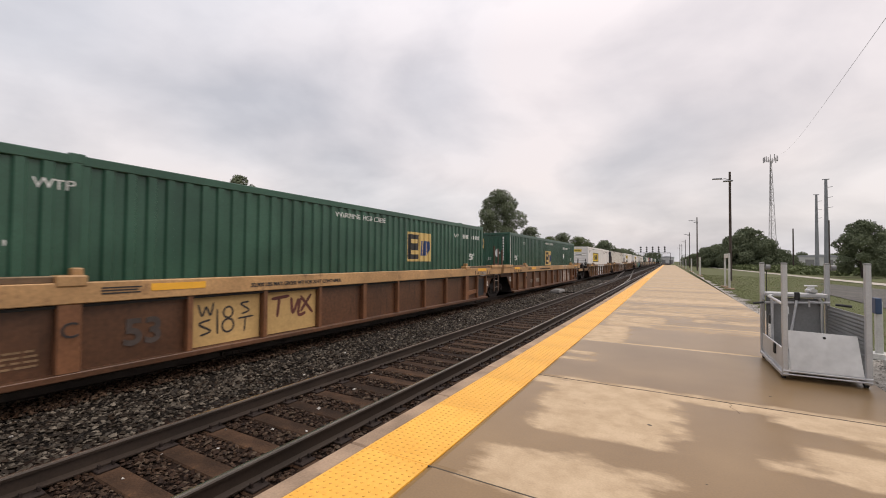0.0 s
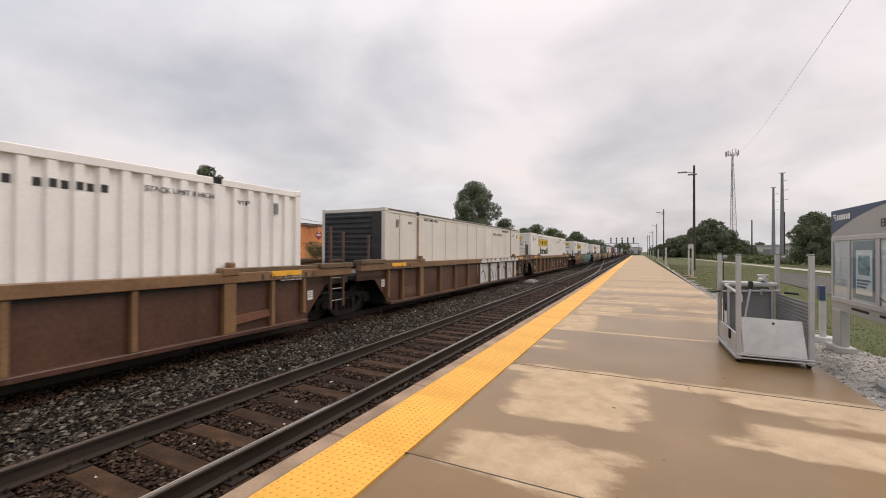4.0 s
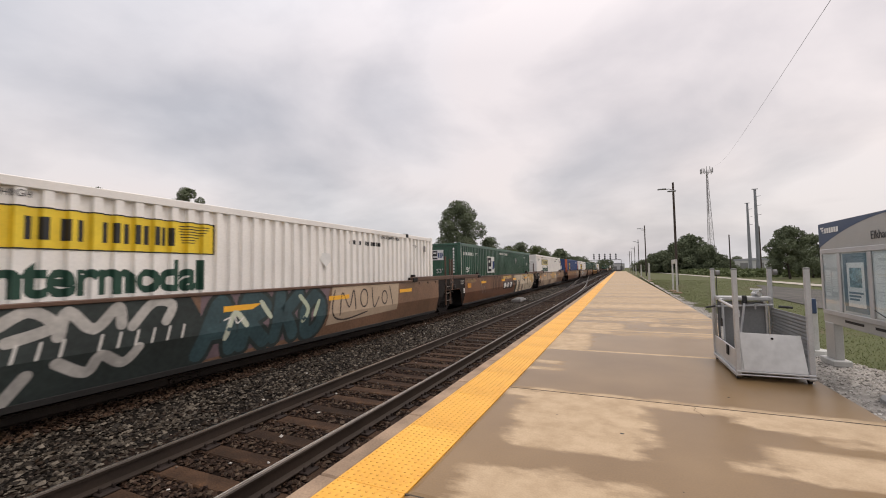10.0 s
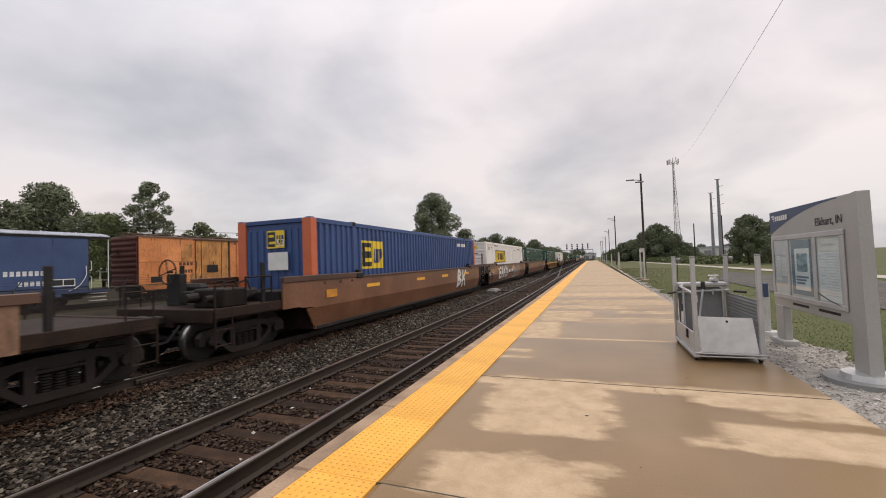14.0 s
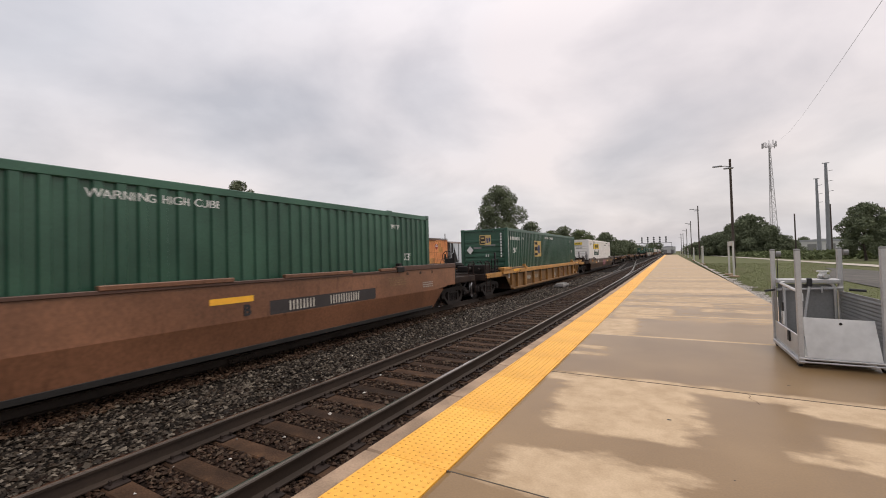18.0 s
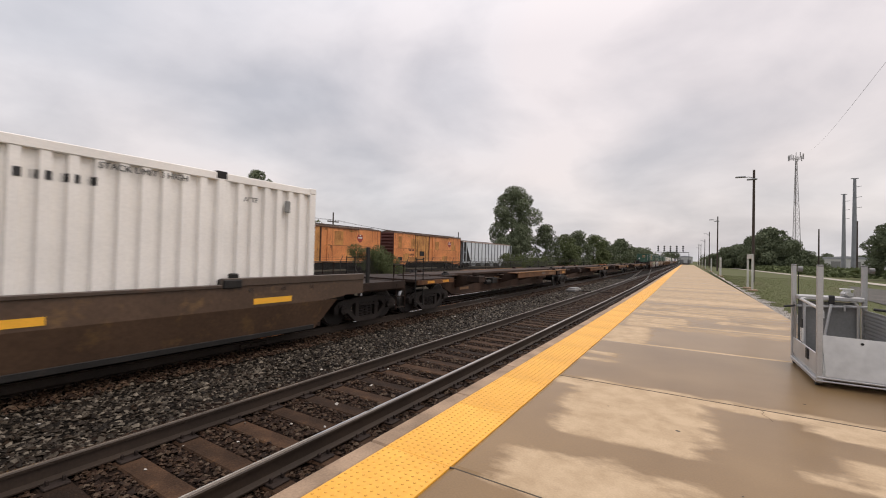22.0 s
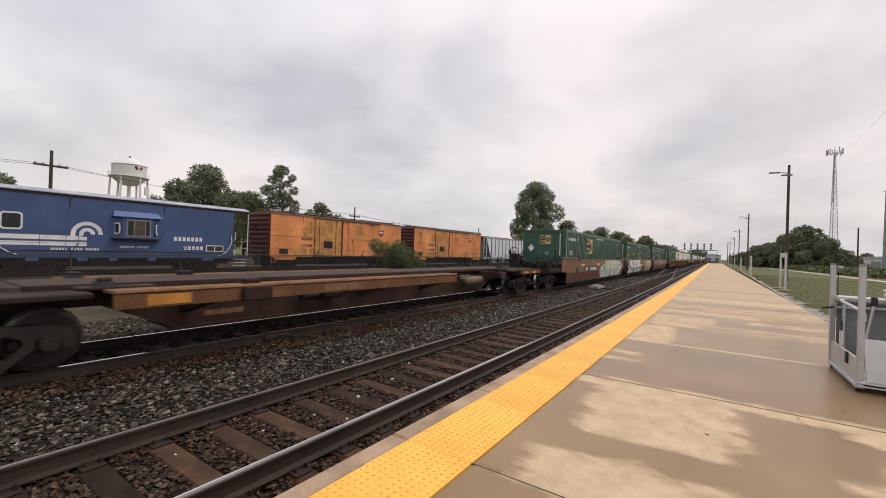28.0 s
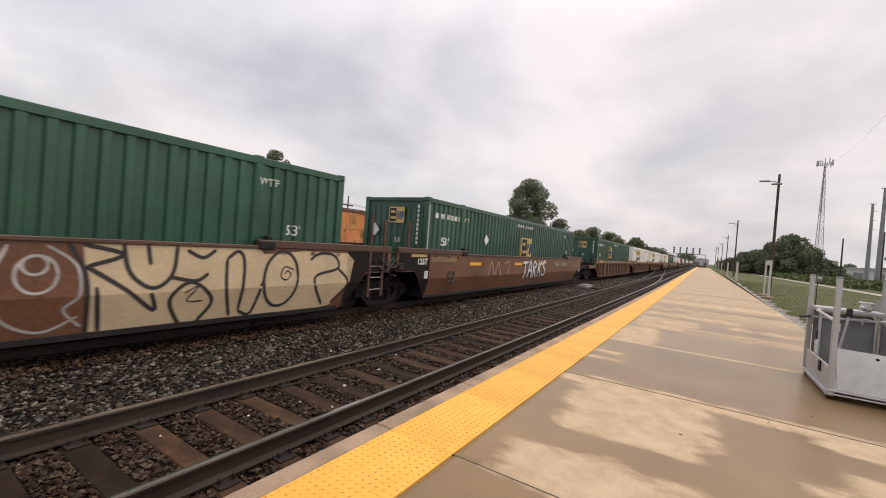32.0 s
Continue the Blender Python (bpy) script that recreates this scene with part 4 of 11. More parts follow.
        part("end_mark", shared(("emark2",), lambda: Build().box(-0.3, 0.3, -0.04, 0.04, 0, 0.004).mesh("end_mark", M_GREYPANEL)), ew, "small grey plate", on_end(0.35, -HALF - 0.004, CZ0 + 2.05))
    else:
        for k in range(9):
            part("end_rib", shared(("erib2", kind), lambda: Build().box(-0.065, 0.065, ye - 0.03, ye, CZ0 + 0.25, CZ1 - 0.3, 0, 0.012).mesh("end_rib", m)), ew, "", pose(-CW + 0.365 + k * 0.245, 0, 0))

    def doors(sx):
        b = Build()
        y = HALF - 0.05
        b.box(min(sx * 0.01, sx * (CW - 0.16)), max(sx * 0.01, sx * (CW - 0.16)), y - 0.04, y, CZ0 + 0.1, CZ1 - 0.1, 0, 0.01)
        for x in (0.25, 0.85):
            b.cyl((sx * x, y + 0.02, CZ0 + 0.12), (sx * x, y + 0.02, CZ1 - 0.12), 0.017, n=6)
        return b.mesh("door", m)

    for sx in (1, -1):
        part("door", shared(("cdoor", kind, sx), lambda: doors(sx)), ob)

    # markings
    xs = CW + 0.004
    side = (1, -1)

    def yy(rel):
        """rel: metres from the near end; a container that rides the other way round carries them from its other end."""
        return (L1 - rel) if flip else (L0 + rel)

    if kind == "blue":
        for y in (L0 + 0.085, L1 - 0.085):
            for sx in (1, -1):
                part("end_frame", shared(("oframe",), lambda: Build().box(-0.15, 0.15, -0.13, 0.13, CZ0 + 0.1, CZ1 - 0.03, 0, 0.012).mesh("end_frame", M_ORANGERED)), ob, "orange-red painted corner post", pose(sx * (CW - 0.14), y + (0.035 if y < 0 else -0.035), 0))
    if not detail and kind == "green":
        return ob
    if logo in ("gold", "white", "blue"):
        bg = {"gold": M_GOLD, "white": M_WHITEPAINT, "blue": M_LOGOYEL}[logo]

        def mark(w, h):
            b = Build()
            b.box(-w / 2, w / 2, -h / 2, h / 2, 0, 0.004, 0)
            b.box(-w * 0.46, -w * 0.02, -h * 0.42, h * 0.42, 0.004, 0.007, 1)
            b.box(-w * 0.38, -w * 0.02, -h * 0.26, -h * 0.12, 0.007, 0.009, 0).box(-w * 0.38, -w * 0.1, h * 0.12, h * 0.26, 0.007, 0.009, 0)
            b.poly([(0.02 * w, -h * 0.3, 0.006), (0.1 * w, -h * 0.3, 0.006), (0.16 * w, h * 0.22, 0.006), (0.06 * w, h * 0.22, 0.006)], 2)
            b.poly([(0.16 * w, -h * 0.3, 0.006), (0.27 * w, -h * 0.3, 0.006), (0.29 * w, h * 0.22, 0.006), (0.2 * w, h * 0.22, 0.006)], 2)
            b.poly([(0.31 * w, -h * 0.3, 0.006), (0.36 * w, -h * 0.3, 0.006), (0.46 * w, -h * 0.04, 0.006), (0.44 * w, h * 0.22, 0.006), (0.33 * w, h * 0.22, 0.006)], 2)
            return b.mesh("logo", bg, M_BLACKPAINT, M_LOGOBLUE)

        la = 5.25 if logo_at is None else logo_at
        painted("logo", shared(("emp", logo), lambda: mark(1.4, 0.95)), "square logo panel of plain shapes", L0 + la - (0.06 if logo_at == 5.3 else 0.0), 1.9 if logo_at in (8.3, 7.7) else 2.36 if logo_at == 5.3 else 2.16)
        part("logo", shared(("empend", logo), lambda: mark(0.62, 0.5)), ob, "small logo panel of plain shapes", on_end(-0.45 if s < 30 else 0.1, -HALF - 0.012, 2.62))
    if kind == "green":
        painted("lettering", text_mesh("53'", 0.36, M_WHITEPAINT, bold=0.006), "white number", yy(1.1), 2.05 if end == "ribs" else 1.86)
        painted("lettering", text_mesh("53'", 0.3, M_WHITEPAINT), "white number", yy(15.1 if logo == "white" else 14.85), 2.25 if logo == "white" else 1.95 if end == "ribs" else 1.83)
        part("lettering", text_mesh("53'" if logo == "white" else "53", 0.3 if logo == "white" else 0.22, M_WHITEPAINT), ob, "white number", on_end(0.2, -HALF - 0.03, 1.82))
        painted("lettering", text_mesh("WTP", 0.2, M_WHITEPAINT), "white letters", yy(2.45), 2.68)
        painted("lettering", text_mesh("WTP", 0.2, M_WHITEPAINT), "white letters", yy(14.25), 2.73)
        painted("lettering", text_mesh("WARNING HIGH CUBE", 0.19, M_WHITEPAINT), "white words", yy(8.2 if logo_at == 5.3 else 7.95), 2.93 if logo_at == 5.3 else 2.86)

        def bars():
            b = Build()
            for k in range(4):
                b.box(-0.72 + k * 0.15, -0.64 + k * 0.15, -0.08, 0.08, 0, 0.004)
            for k in range(6):
                b.box(0.03 + k * 0.13, 0.1 + k * 0.13, -0.08, 0.08, 0, 0.004)
            return b.mesh("lettering", M_WHITEPAINT)

        tagged(painted("lettering", shared(("cbars",), bars), "row of white bars", yy(12.9 if logo_at == 7.7 else 1.15), 2.68), kind="stuff")

        def vbars():
            b = Build()
            for k in range(9):
                b.box(-0.035, 0.035, -0.14 * k - 0.1, -0.14 * k, 0, 0.004)
            return b.mesh("lettering", M_WHITEPAINT)

        tagged(part("lettering", shared(("vbars",), vbars), ob, "column of white bars", on_end(0.95, -HALF - 0.012, 2.95)), kind="stuff")
        part("stripes", shared(("stripes",), lambda: Build().box(-0.015, 0.015, -0.85, 0.85, 0, 0.004).mesh("stripes", M_WHITEPAINT)), ob, "white marking stripe", on_side(xs - 0.002, L0 + 0.085, 2.1))
        part("placard", shared(("placard",), lambda: Build().poly([(0, -0.22, 0.004), (0.19, 0, 0.004), (0, 0.22, 0.004), (-0.19, 0, 0.004)]).mesh("placard", M_WHITEPAINT)), ob, "white diamond placard", on_end(0.62 if s < 30 else -0.75, -HALF - 0.05, 2.12)) if logo != "white" else None
        if logo == "white":
            part("placard", shared(("grey_placard",), lambda: Build().poly([(0, -0.26, 0.004), (0.25, 0, 0.004), (0, 0.26, 0.004), (-0.25, 0, 0.004)]).box(-0.13, 0.13, -0.07, -0.05, 0.003, 0.008, 1).box(-0.13, 0.13, 0.05, 0.07, 0.003, 0.008, 1).mesh("placard", M_GREYPANEL, M_BLACKPAINT)), ob, "grey hinged diamond placard holder", on_side(xs, L0 + 11.28, 2.48))
        if end != "ribs" and logo_at in (8.3, 7.7):
            part("placard", shared(("placard",), lambda: None), ob, "white diamond placard", on_side(xs, yy(12.1 if logo_at != 8.3 else 4.0), 2.08))
    elif kind == "blue":
        part("lettering", text_mesh("53", 0.3, M_WHITEPAINT), ob, "white number", on_end(0.3, -HALF - 0.05, 2.5))
        painted("lettering", shared(("bbars",), lambda: Build().box(-0.7, -0.1, -0.09, 0.09, 0, 0.004).box(0, 0.7, -0.09, 0.09, 0, 0.004).mesh("lettering", M_WHITEPAINT)), "row of white bars", L0 + 13.4, 2.75)
        part("lettering", shared(("bend",), lambda: Build().box(-0.35, 0.35, -0.25, 0.25, 0, 0.004).mesh("lettering", M_WHITEPAINT)), ob, "white bar", on_end(0.2, -HALF - 0.05, 2.0))
    else:
        if logo:
            bg = {"yellow": M_LOGOYEL, "pale": M_LOGOPALE, "bordered": M_LOGOYEL}[logo]
            w, h = (3.72, 0.58) if logo != "bordered" else (3.7, 0.99)

            def banner(w, h, full):
                b = Build()
                b.box(-w / 2, w / 2, -h / 2, h / 2, 0, 0.004, 0)
                if full:
                    e = 0.07 if logo == "bordered" else 0.02
                    for x0, x1, y0, y1 in ((-w / 2, w / 2, h / 2 - e, h / 2), (-w / 2, w / 2, -h / 2, -h / 2 + e), (-w / 2, -w / 2 + e, -h / 2, h / 2), (w / 2 - e, w / 2, -h / 2, h / 2)):
                        b.box(x0, x1, y0, y1, 0.004, 0.007, 1)
                    for k in range(7):  # folded wing shapes at both ends
                        u = k / 6
                        b.box(-w * 0.47 + 0.05 * k, -w * 0.30 - 0.015 * k, h * 0.34 - 0.085 * h * k, h * 0.34 - 0.085 * h * k + 0.028 * h, 0.004, 0.007, 1)
                        b.box(w * 0.31 + 0.015 * k, w * 0.47 - 0.05 * k, h * 0.34 - 0.085 * h * k, h * 0.34 - 0.085 * h * k + 0.028 * h, 0.004, 0.007, 1)
                for x0, x1 in ((-0.24, -0.17), (-0.13, -0.06), (0.0, 0.06), (0.08, 0.14), (0.16, 0.22), (0.235, 0.285)):
                    q = (x1 - x0) * 0.36
                    b.box(x0 * w, (x0 + q) * w, -h * 0.27, h * 0.27, 0.004, 0.008, 1).box((x1 - q) * w, x1 * w, -h * 0.27, h * 0.27, 0.004, 0.008, 1)
                return b.mesh("logo", bg, M_BLACKPAINT)

            painted("logo", shared(("jbh", logo), lambda: banner(w, h, True)), "yellow banner of plain dark shapes", L0 + (4.6 if logo != "bordered" else 4.85), 2.52 if logo != "bordered" else 2.12)
            part("logo", shared(("jbhe", logo), lambda: banner(0.85, 0.24, False)), ob, "small yellow banner of plain dark shapes", on_end(0.22, -HALF - 0.012, 2.80))
            if logo != "bordered":
                painted("lettering", text_mesh("Intermodal", 0.72, M_WORDGREEN, squeeze=0.95, bold=0.028), "dark green word", L0 + 4.72, 1.82)
                part("lettering", text_mesh("Intermodal", 0.16, M_WORDGREEN), ob, "small dark green word", on_end(0.22, -HALF - 0.012, 2.6))
        painted("lettering", text_mesh("STACK LIMIT 3 HIGH", 0.13, M_BLACKPAINT), "black words", L0 + 3.2, 2.96)
        painted("lettering", text_mesh("WTP", 0.13, M_BLACKPAINT), "black letters", L0 + 1.6, 2.76)
        part("lettering", text_mesh("STACK LIMIT 8 HIGH" if logo == "bordered" else "STACK LIMIT 3 HIGH", 0.13, M_BLACKPAINT), ob, "black words", on_side(xs, L1 - 2.8, 2.81) if logo == "bordered" else on_side(xs, L1 - 3.3, 2.96))
        if s == 211.38:
            pl = Build()
            for a in range(4):
                c0, c1 = math.cos(1.5708 * a), math.sin(1.5708 * a)
                d0, d1 = math.cos(1.5708 * (a + 1)), math.sin(1.5708 * (a + 1))
                pl.poly([(0.26 * c0, 0.26 * c1, 0.006), (0.26 * d0, 0.26 * d1, 0.006), (0.23 * d0, 0.23 * d1, 0.006), (0.23 * c0, 0.23 * c1, 0.006)])
            pl.box(-0.15, 0.15, 0.1, 0.12, 0.003, 0.008)
            part("placard_frame", pl.mesh("placard_frame", M_GREYPANEL), ob, "grey diamond placard frame", on_side(xs, L0 + 7.98, 2.38))
        painted("lettering", text_mesh("WTP", 0.13, M_BLACKPAINT), "black letters", L1 - 1.55, 2.76)

        def small():
            b = Build()
            for k in range(11):
                if k != 4:
                    b.box(-0.8 + k * 0.15, -0.71 + k * 0.15, -0.06, 0.06, 0, 0.003)
            return b.mesh("lettering", M_BLACKPAINT)

        tagged(painted("lettering", shared(("wbars",), small), "row of small dark bars", L1 - 4.7, 2.72), kind="stuff")
        part("placard", shared(("wpl",), lambda: Build().poly([(0, -0.2, 0.003), (0.22, -0.02, 0.003), (0.16, 0.16, 0.003), (-0.16, 0.16, 0.003), (-0.22, -0.02, 0.003)]).mesh("placard", M_WHITEPAINT)), ob, "white placard holder", on_side(xs, L0 + 9.6, 2.2))
        part("vent", shared(("vent",), lambda: Build().box(-0.06, 0.06, -0.12, 0.12, 0, 0.03, 0, 0.01).mesh("vent", M_GREYPANEL)), ob, "small grey vent", on_side(xs - 0.01, L0 + 0.75, 2.72))
        part("vent", shared(("vent",), lambda: None), ob, "small grey vent", on_side(xs - 0.01, L1 - 0.75, 2.72))
    if style == "smooth":
        m_seam = mat("seam_rust", (0.22, 0.15, 0.10), 0.8, 0, 0.4, 3, 20)
        for k in range(13):
            y = L0 + 0.9 + k * 1.2
            part("seam", shared(("seam3",), lambda: Build().box(-0.008, 0.008, zb, zt, 0, 0.003).mesh("seam", m_seam)), ob, "rusty riveted seam", on_side(CW - 0.012, y, 0))
        for y in posts:
            part("post_face", shared(("pface",), lambda: Build().box(-0.065, 0.065, CZ0 + 0.3, CZ1 - 0.18, 0, 0.003).mesh("post_face", mat("rusty_tan_steel", (0.26, 0.17, 0.11), 0.8, 0, 0.3, 2, 20, spots=0.3))), ob, "rusty tan post face", on_side(CW + 0.003, y, 0))
        part("edge_rail", shared(("erail",), lambda: Build().box(L0 + 0.2, L1 - 0.2, -0.03, 0.03, 0, 0.004).mesh("edge_rail", mat("grimy_edge", (0.12, 0.10, 0.085), 0.8, 0, 0.4, 1.5, 12))), ob, "grimy dark edge rail", on_side(CW + 0.001, 0, CZ1 - 0.06))
        def nose():
            b = Build()
            b.box(-CW + 0.12, CW - 0.12, -HALF - 0.02, -HALF + 0.05, CZ0 + 0.9, CZ1 - 0.12, 0, 0.05)
            for k in range(9):
                b.box(-CW + 0.2, CW - 0.5, -HALF - 0.06, -HALF, CZ0 + 1.2 + k * 0.17, CZ0 + 1.3 + k * 0.17, 0, 0.02)
            return b.mesh("cooling_unit", M_REEFER)

        part("cooling_unit", shared(("nose",), nose), ob, "dark louvred cooling unit")
    return ob


# ---- running gear ----
M_SOOT = mat("sooty_black_brown", (0.014, 0.0105, 0.009), 0.65, 0, 0.35, 2, 24, 0.3, spots=0.3, spot_col=(0.03, 0.02, 0.015), spec=0.22)
WR = 0.42


def side_frame_mesh(material):
    b = Build()
    # a thick upper chord whose ends arch over the axle boxes, and a deep lower chord swept up to meet it
    up = [(-1.16, 0.33), (-1.17, 0.50), (-1.08, 0.60), (-0.89, 0.655), (-0.6, 0.665), (-0.3, 0.70), (0.3, 0.70), (0.6, 0.665), (0.89, 0.655), (1.08, 0.60), (1.17, 0.50), (1.16, 0.33),
          (1.03, 0.33), (1.02, 0.46), (0.76, 0.46), (0.74, 0.36), (0.66, 0.40), (0.62, 0.50), (0.50, 0.555), (-0.50, 0.555), (-0.62, 0.50), (-0.66, 0.40), (-0.74, 0.36), (-0.76, 0.46), (-1.02, 0.46), (-1.03, 0.33)]
    b.extrude_x(up[::-1], -0.07, 0.07)
    lo = [(-0.78, 0.37), (-0.62, 0.24), (-0.44, 0.09), (-0.34, 0.06), (0.34, 0.06), (0.44, 0.09), (0.62, 0.24), (0.78, 0.37), (0.70, 0.44), (0.64, 0.41), (0.53, 0.29), (0.44, 0.22), (0.34, 0.19), (-0.34, 0.19), (-0.44, 0.22), (-0.53, 0.29), (-0.64, 0.41), (-0.70, 0.44)]
    b.extrude_x(lo[::-1], -0.066, 0.066)
    b.box(-0.075, 0.075, -0.30, 0.30, 0.46, 0.52, 0, 0.01).box(-0.02, 0.05, -0.30, 0.30, 0.535, 0.56)
    for s in (-1, 1):
        b.box(-0.065, 0.065, s * 0.365 - 0.065, s * 0.365 + 0.065, 0.15, 0.58)
        b.cyl((-0.05, s * 0.89, 0.42), (0.13, s * 0.89, 0.42), 0.12, 0.11, 14)
        for k in range(3):
            a = 2.09 * k + 0.5
            b.cyl((0.13, s * 0.89 + 0.06 * math.cos(a), 0.42 + 0.06 * math.sin(a)), (0.15, s * 0.89 + 0.06 * math.cos(a), 0.42 + 0.06 * math.sin(a)), 0.018, n=6)
        b.box(-0.09, 0.09, s * 0.89 - 0.14, s * 0.89 + 0.14, 0.5, 0.56)
    return b.mesh("side_frame", material)


def spring_mesh(material):
    b = Build()
    for k in (-1, 0, 1):
        for j in range(6):
            z = 0.20 + j * 0.042
            b.cyl((0.0, k * 0.17, z), (0.0, k * 0.17, z + 0.026), 0.075, 0.075, 10)
    return b.mesh("spring_nest", material)


def wheelset_mesh():
    b = Build()
    b.cyl((-1.02, 0, 0), (1.02, 0, 0), 0.075, n=12)
    for s in (-1, 1):
        xi, xo = s * 0.69, s * 0.805
        b.cyl((xi, 0, 0), (xi + s * 0.03, 0, 0), WR + 0.026, WR + 0.022, 32, 0)
        b.cyl((xi + s * 0.03, 0, 0), (xo, 0, 0), WR + 0.002, WR - 0.006, 32, 1, True, 0)
        b.cyl((xo, 0, 0), (xo + s * 0.012, 0, 0), WR - 0.006, WR - 0.03, 32, 2, False)
        b.cyl((xo + s * 0.004, 0, 0), (xo + s * 0.014, 0, 0), WR - 0.022, WR - 0.05, 32, 0)
        b.cyl((xo, 0, 0), (xo + s * 0.05, 0, 0), 0.14, 0.12, 16, 0)
        for k in range(3):  # casting marks on the wheel's plate
            a = 2.094 * k
            b.box(*sorted((xo + s * 0.005, xo + s * 0.018)), 0.25 * math.cos(a) - 0.03, 0.25 * math.cos(a) + 0.03, 0.25 * math.sin(a) - 0.02, 0.25 * math.sin(a) + 0.02)
    return b.mesh("wheelset", M_WHEEL, M_TREAD, mat("worn_wheel_rim", (0.085, 0.075, 0.068), 0.5, 0.6, 0.2, 5, 40, 0.1))


FRAME_ME, SPRING_ME, WHEEL_ME = side_frame_mesh(M_TRUCK), spring_mesh(M_TRUCK), wheelset_mesh()
FRAME_SOOT_ME, SPRING_SOOT_ME = side_frame_mesh(M_SOOT), spring_mesh(M_SOOT)
BOLSTER_ME = Build().box(-1.05, 1.05, -0.2, 0.2, 0.44, 0.66, 0, 0.03).box(-0.3, 0.3, -0.3, 0.3, 0.6, 0.74, 0, 0.03).mesh("bolster", M_TRUCK)
BEAM_ME = Build().box(-0.95, 0.95, -0.62, -0.54, 0.36, 0.46).box(-0.95, 0.95, 0.54, 0.62, 0.36, 0.46).mesh("brake_beam", M_TRUCK)
WHEELS = []  # wheelset, its place along the train


def truck(parent, y, s, sooty=False):
    """A two-axle truck under a car; s: its place along the train."""
    tk = part("truck", BOLSTER_ME, parent, "dark cast steel truck", pose(0, y, 0))
    for sx in (1, -1):
        part("side_frame", FRAME_SOOT_ME if sooty else FRAME_ME, tk, "", pose(sx * 1.0, 0, 0) if sx > 0 else pose(sx * 1.0, 0, 0, 0, 0, 180))
        tagged(part("spring_nest", SPRING_SOOT_ME if sooty else SPRING_ME, tk, "", pose(sx * 1.0, 0, 0)), kind="stuff")
    part("brake_beam", BEAM_ME, tk)
    for dy in (-0.89, 0.89):
        w = part("wheelset", WHEEL_ME, tk, "steel wheels with polished treads", pose(0, dy, WR))
        WHEELS.append((w, s + dy, dy))
    return tk


# ---- cars ----
FOLD, LEAN = 0.78, 0.15  # where a smooth side folds, and how far its foot leans in
RIBS = [(-0.1, 0.045), (0.76, 0.045), (2.02, 0.13), (3.6, 0.045), (5.05, 0.045), (6.5, 0.045), (8.05, 0.07), (9.55, 0.045), (11.05, 0.045), (12.5, 0.045), (14.13, 0.13), (15.15, 0.045), (16.05, 0.045)]
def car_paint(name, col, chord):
    """Weathered paint, still wet from the rain: side, top chord and recessed panel, the last darkened for its shade."""
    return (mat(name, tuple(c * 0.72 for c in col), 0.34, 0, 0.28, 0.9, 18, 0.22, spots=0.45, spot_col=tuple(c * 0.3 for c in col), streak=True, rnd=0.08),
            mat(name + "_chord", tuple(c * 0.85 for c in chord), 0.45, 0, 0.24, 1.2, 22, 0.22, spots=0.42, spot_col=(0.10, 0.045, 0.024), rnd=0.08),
            # the recess's shade is put into this darker copy; the sill takes it too
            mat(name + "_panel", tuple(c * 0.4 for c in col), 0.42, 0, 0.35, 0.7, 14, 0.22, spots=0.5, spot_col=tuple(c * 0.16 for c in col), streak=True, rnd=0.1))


PAINT = {
    "tan": car_paint("rust_tan", (0.245, 0.108, 0.052), (0.49, 0.285, 0.125)),
    "brown": car_paint("rust_brown", (0.20, 0.092, 0.056), (0.225, 0.124, 0.058)),
    "smooth_brown": car_paint("red_brown", (0.218, 0.099, 0.057), (0.10, 0.049, 0.032)),
    "smooth_dark": car_paint("deep_red_brown", (0.245, 0.112, 0.062), (0.085, 0.041, 0.028)),
    "smooth_tan": car_paint("dusty_brown", (0.27, 0.155, 0.098), (0.13, 0.07, 0.045)),
    "yellow": car_paint("ochre", (0.40, 0.205, 0.070), (0.50, 0.245, 0.065)),
    "dark": car_paint("dark_brown", (0.12, 0.078, 0.052), (0.075, 0.05, 0.036)),
}
PAINT["spine"] = (mat("spine_brown_flat", (0.043, 0.0255, 0.018), 0.7, 0, 0.35, 1.1, 18, 0.25, spots=0.45, spot_col=(0.075, 0.030, 0.016), streak=True, rnd=0.1, spec=0.2),
                  mat("spine_orange_brown", (0.125, 0.058, 0.026), 0.7, 0, 0.35, 1.3, 20, 0.25, spots=0.5, spot_col=(0.045, 0.018, 0.012), rnd=0.1, spec=0.25), None)
PAINT["dark"] = (mat("dark_brown_stained", (0.078, 0.047, 0.030), 0.42, 0, 0.28, 0.7, 16, 0.25, spots=0.5, spot_col=(0.17, 0.10, 0.045), rnd=0.05),) + PAINT["dark"][1:]
M_DECK = mat("deck_plate", (0.027, 0.0165, 0.0122), 0.75, 0.0, 0.35, 2, 30, 0.3, spots=0.4, spot_col=(0.085, 0.030, 0.018), spec=0.2)
M_HOSE = mat("dusty_hose", (0.06, 0.05, 0.043), 0.7, 0, 0.25, 4, 30)
CARS = []  # every car and its place along the train
LOADS = []  # every container; each unit's wells carry theirs at a slightly different height


def ladder_mesh(h, rungs, material):
    b = Build()
    for y in (-0.2, 0.2):
        b.cyl((0, y, 0), (0, y, h), 0.018, n=6)
    for k in range(rungs):
        z = 0.05 + (h - 0.1) * k / max(1, rungs - 1)
        b.cyl((0, -0.2, z), (0, 0.2, z), 0.014, n=6)
    return b.mesh("ladder", material)


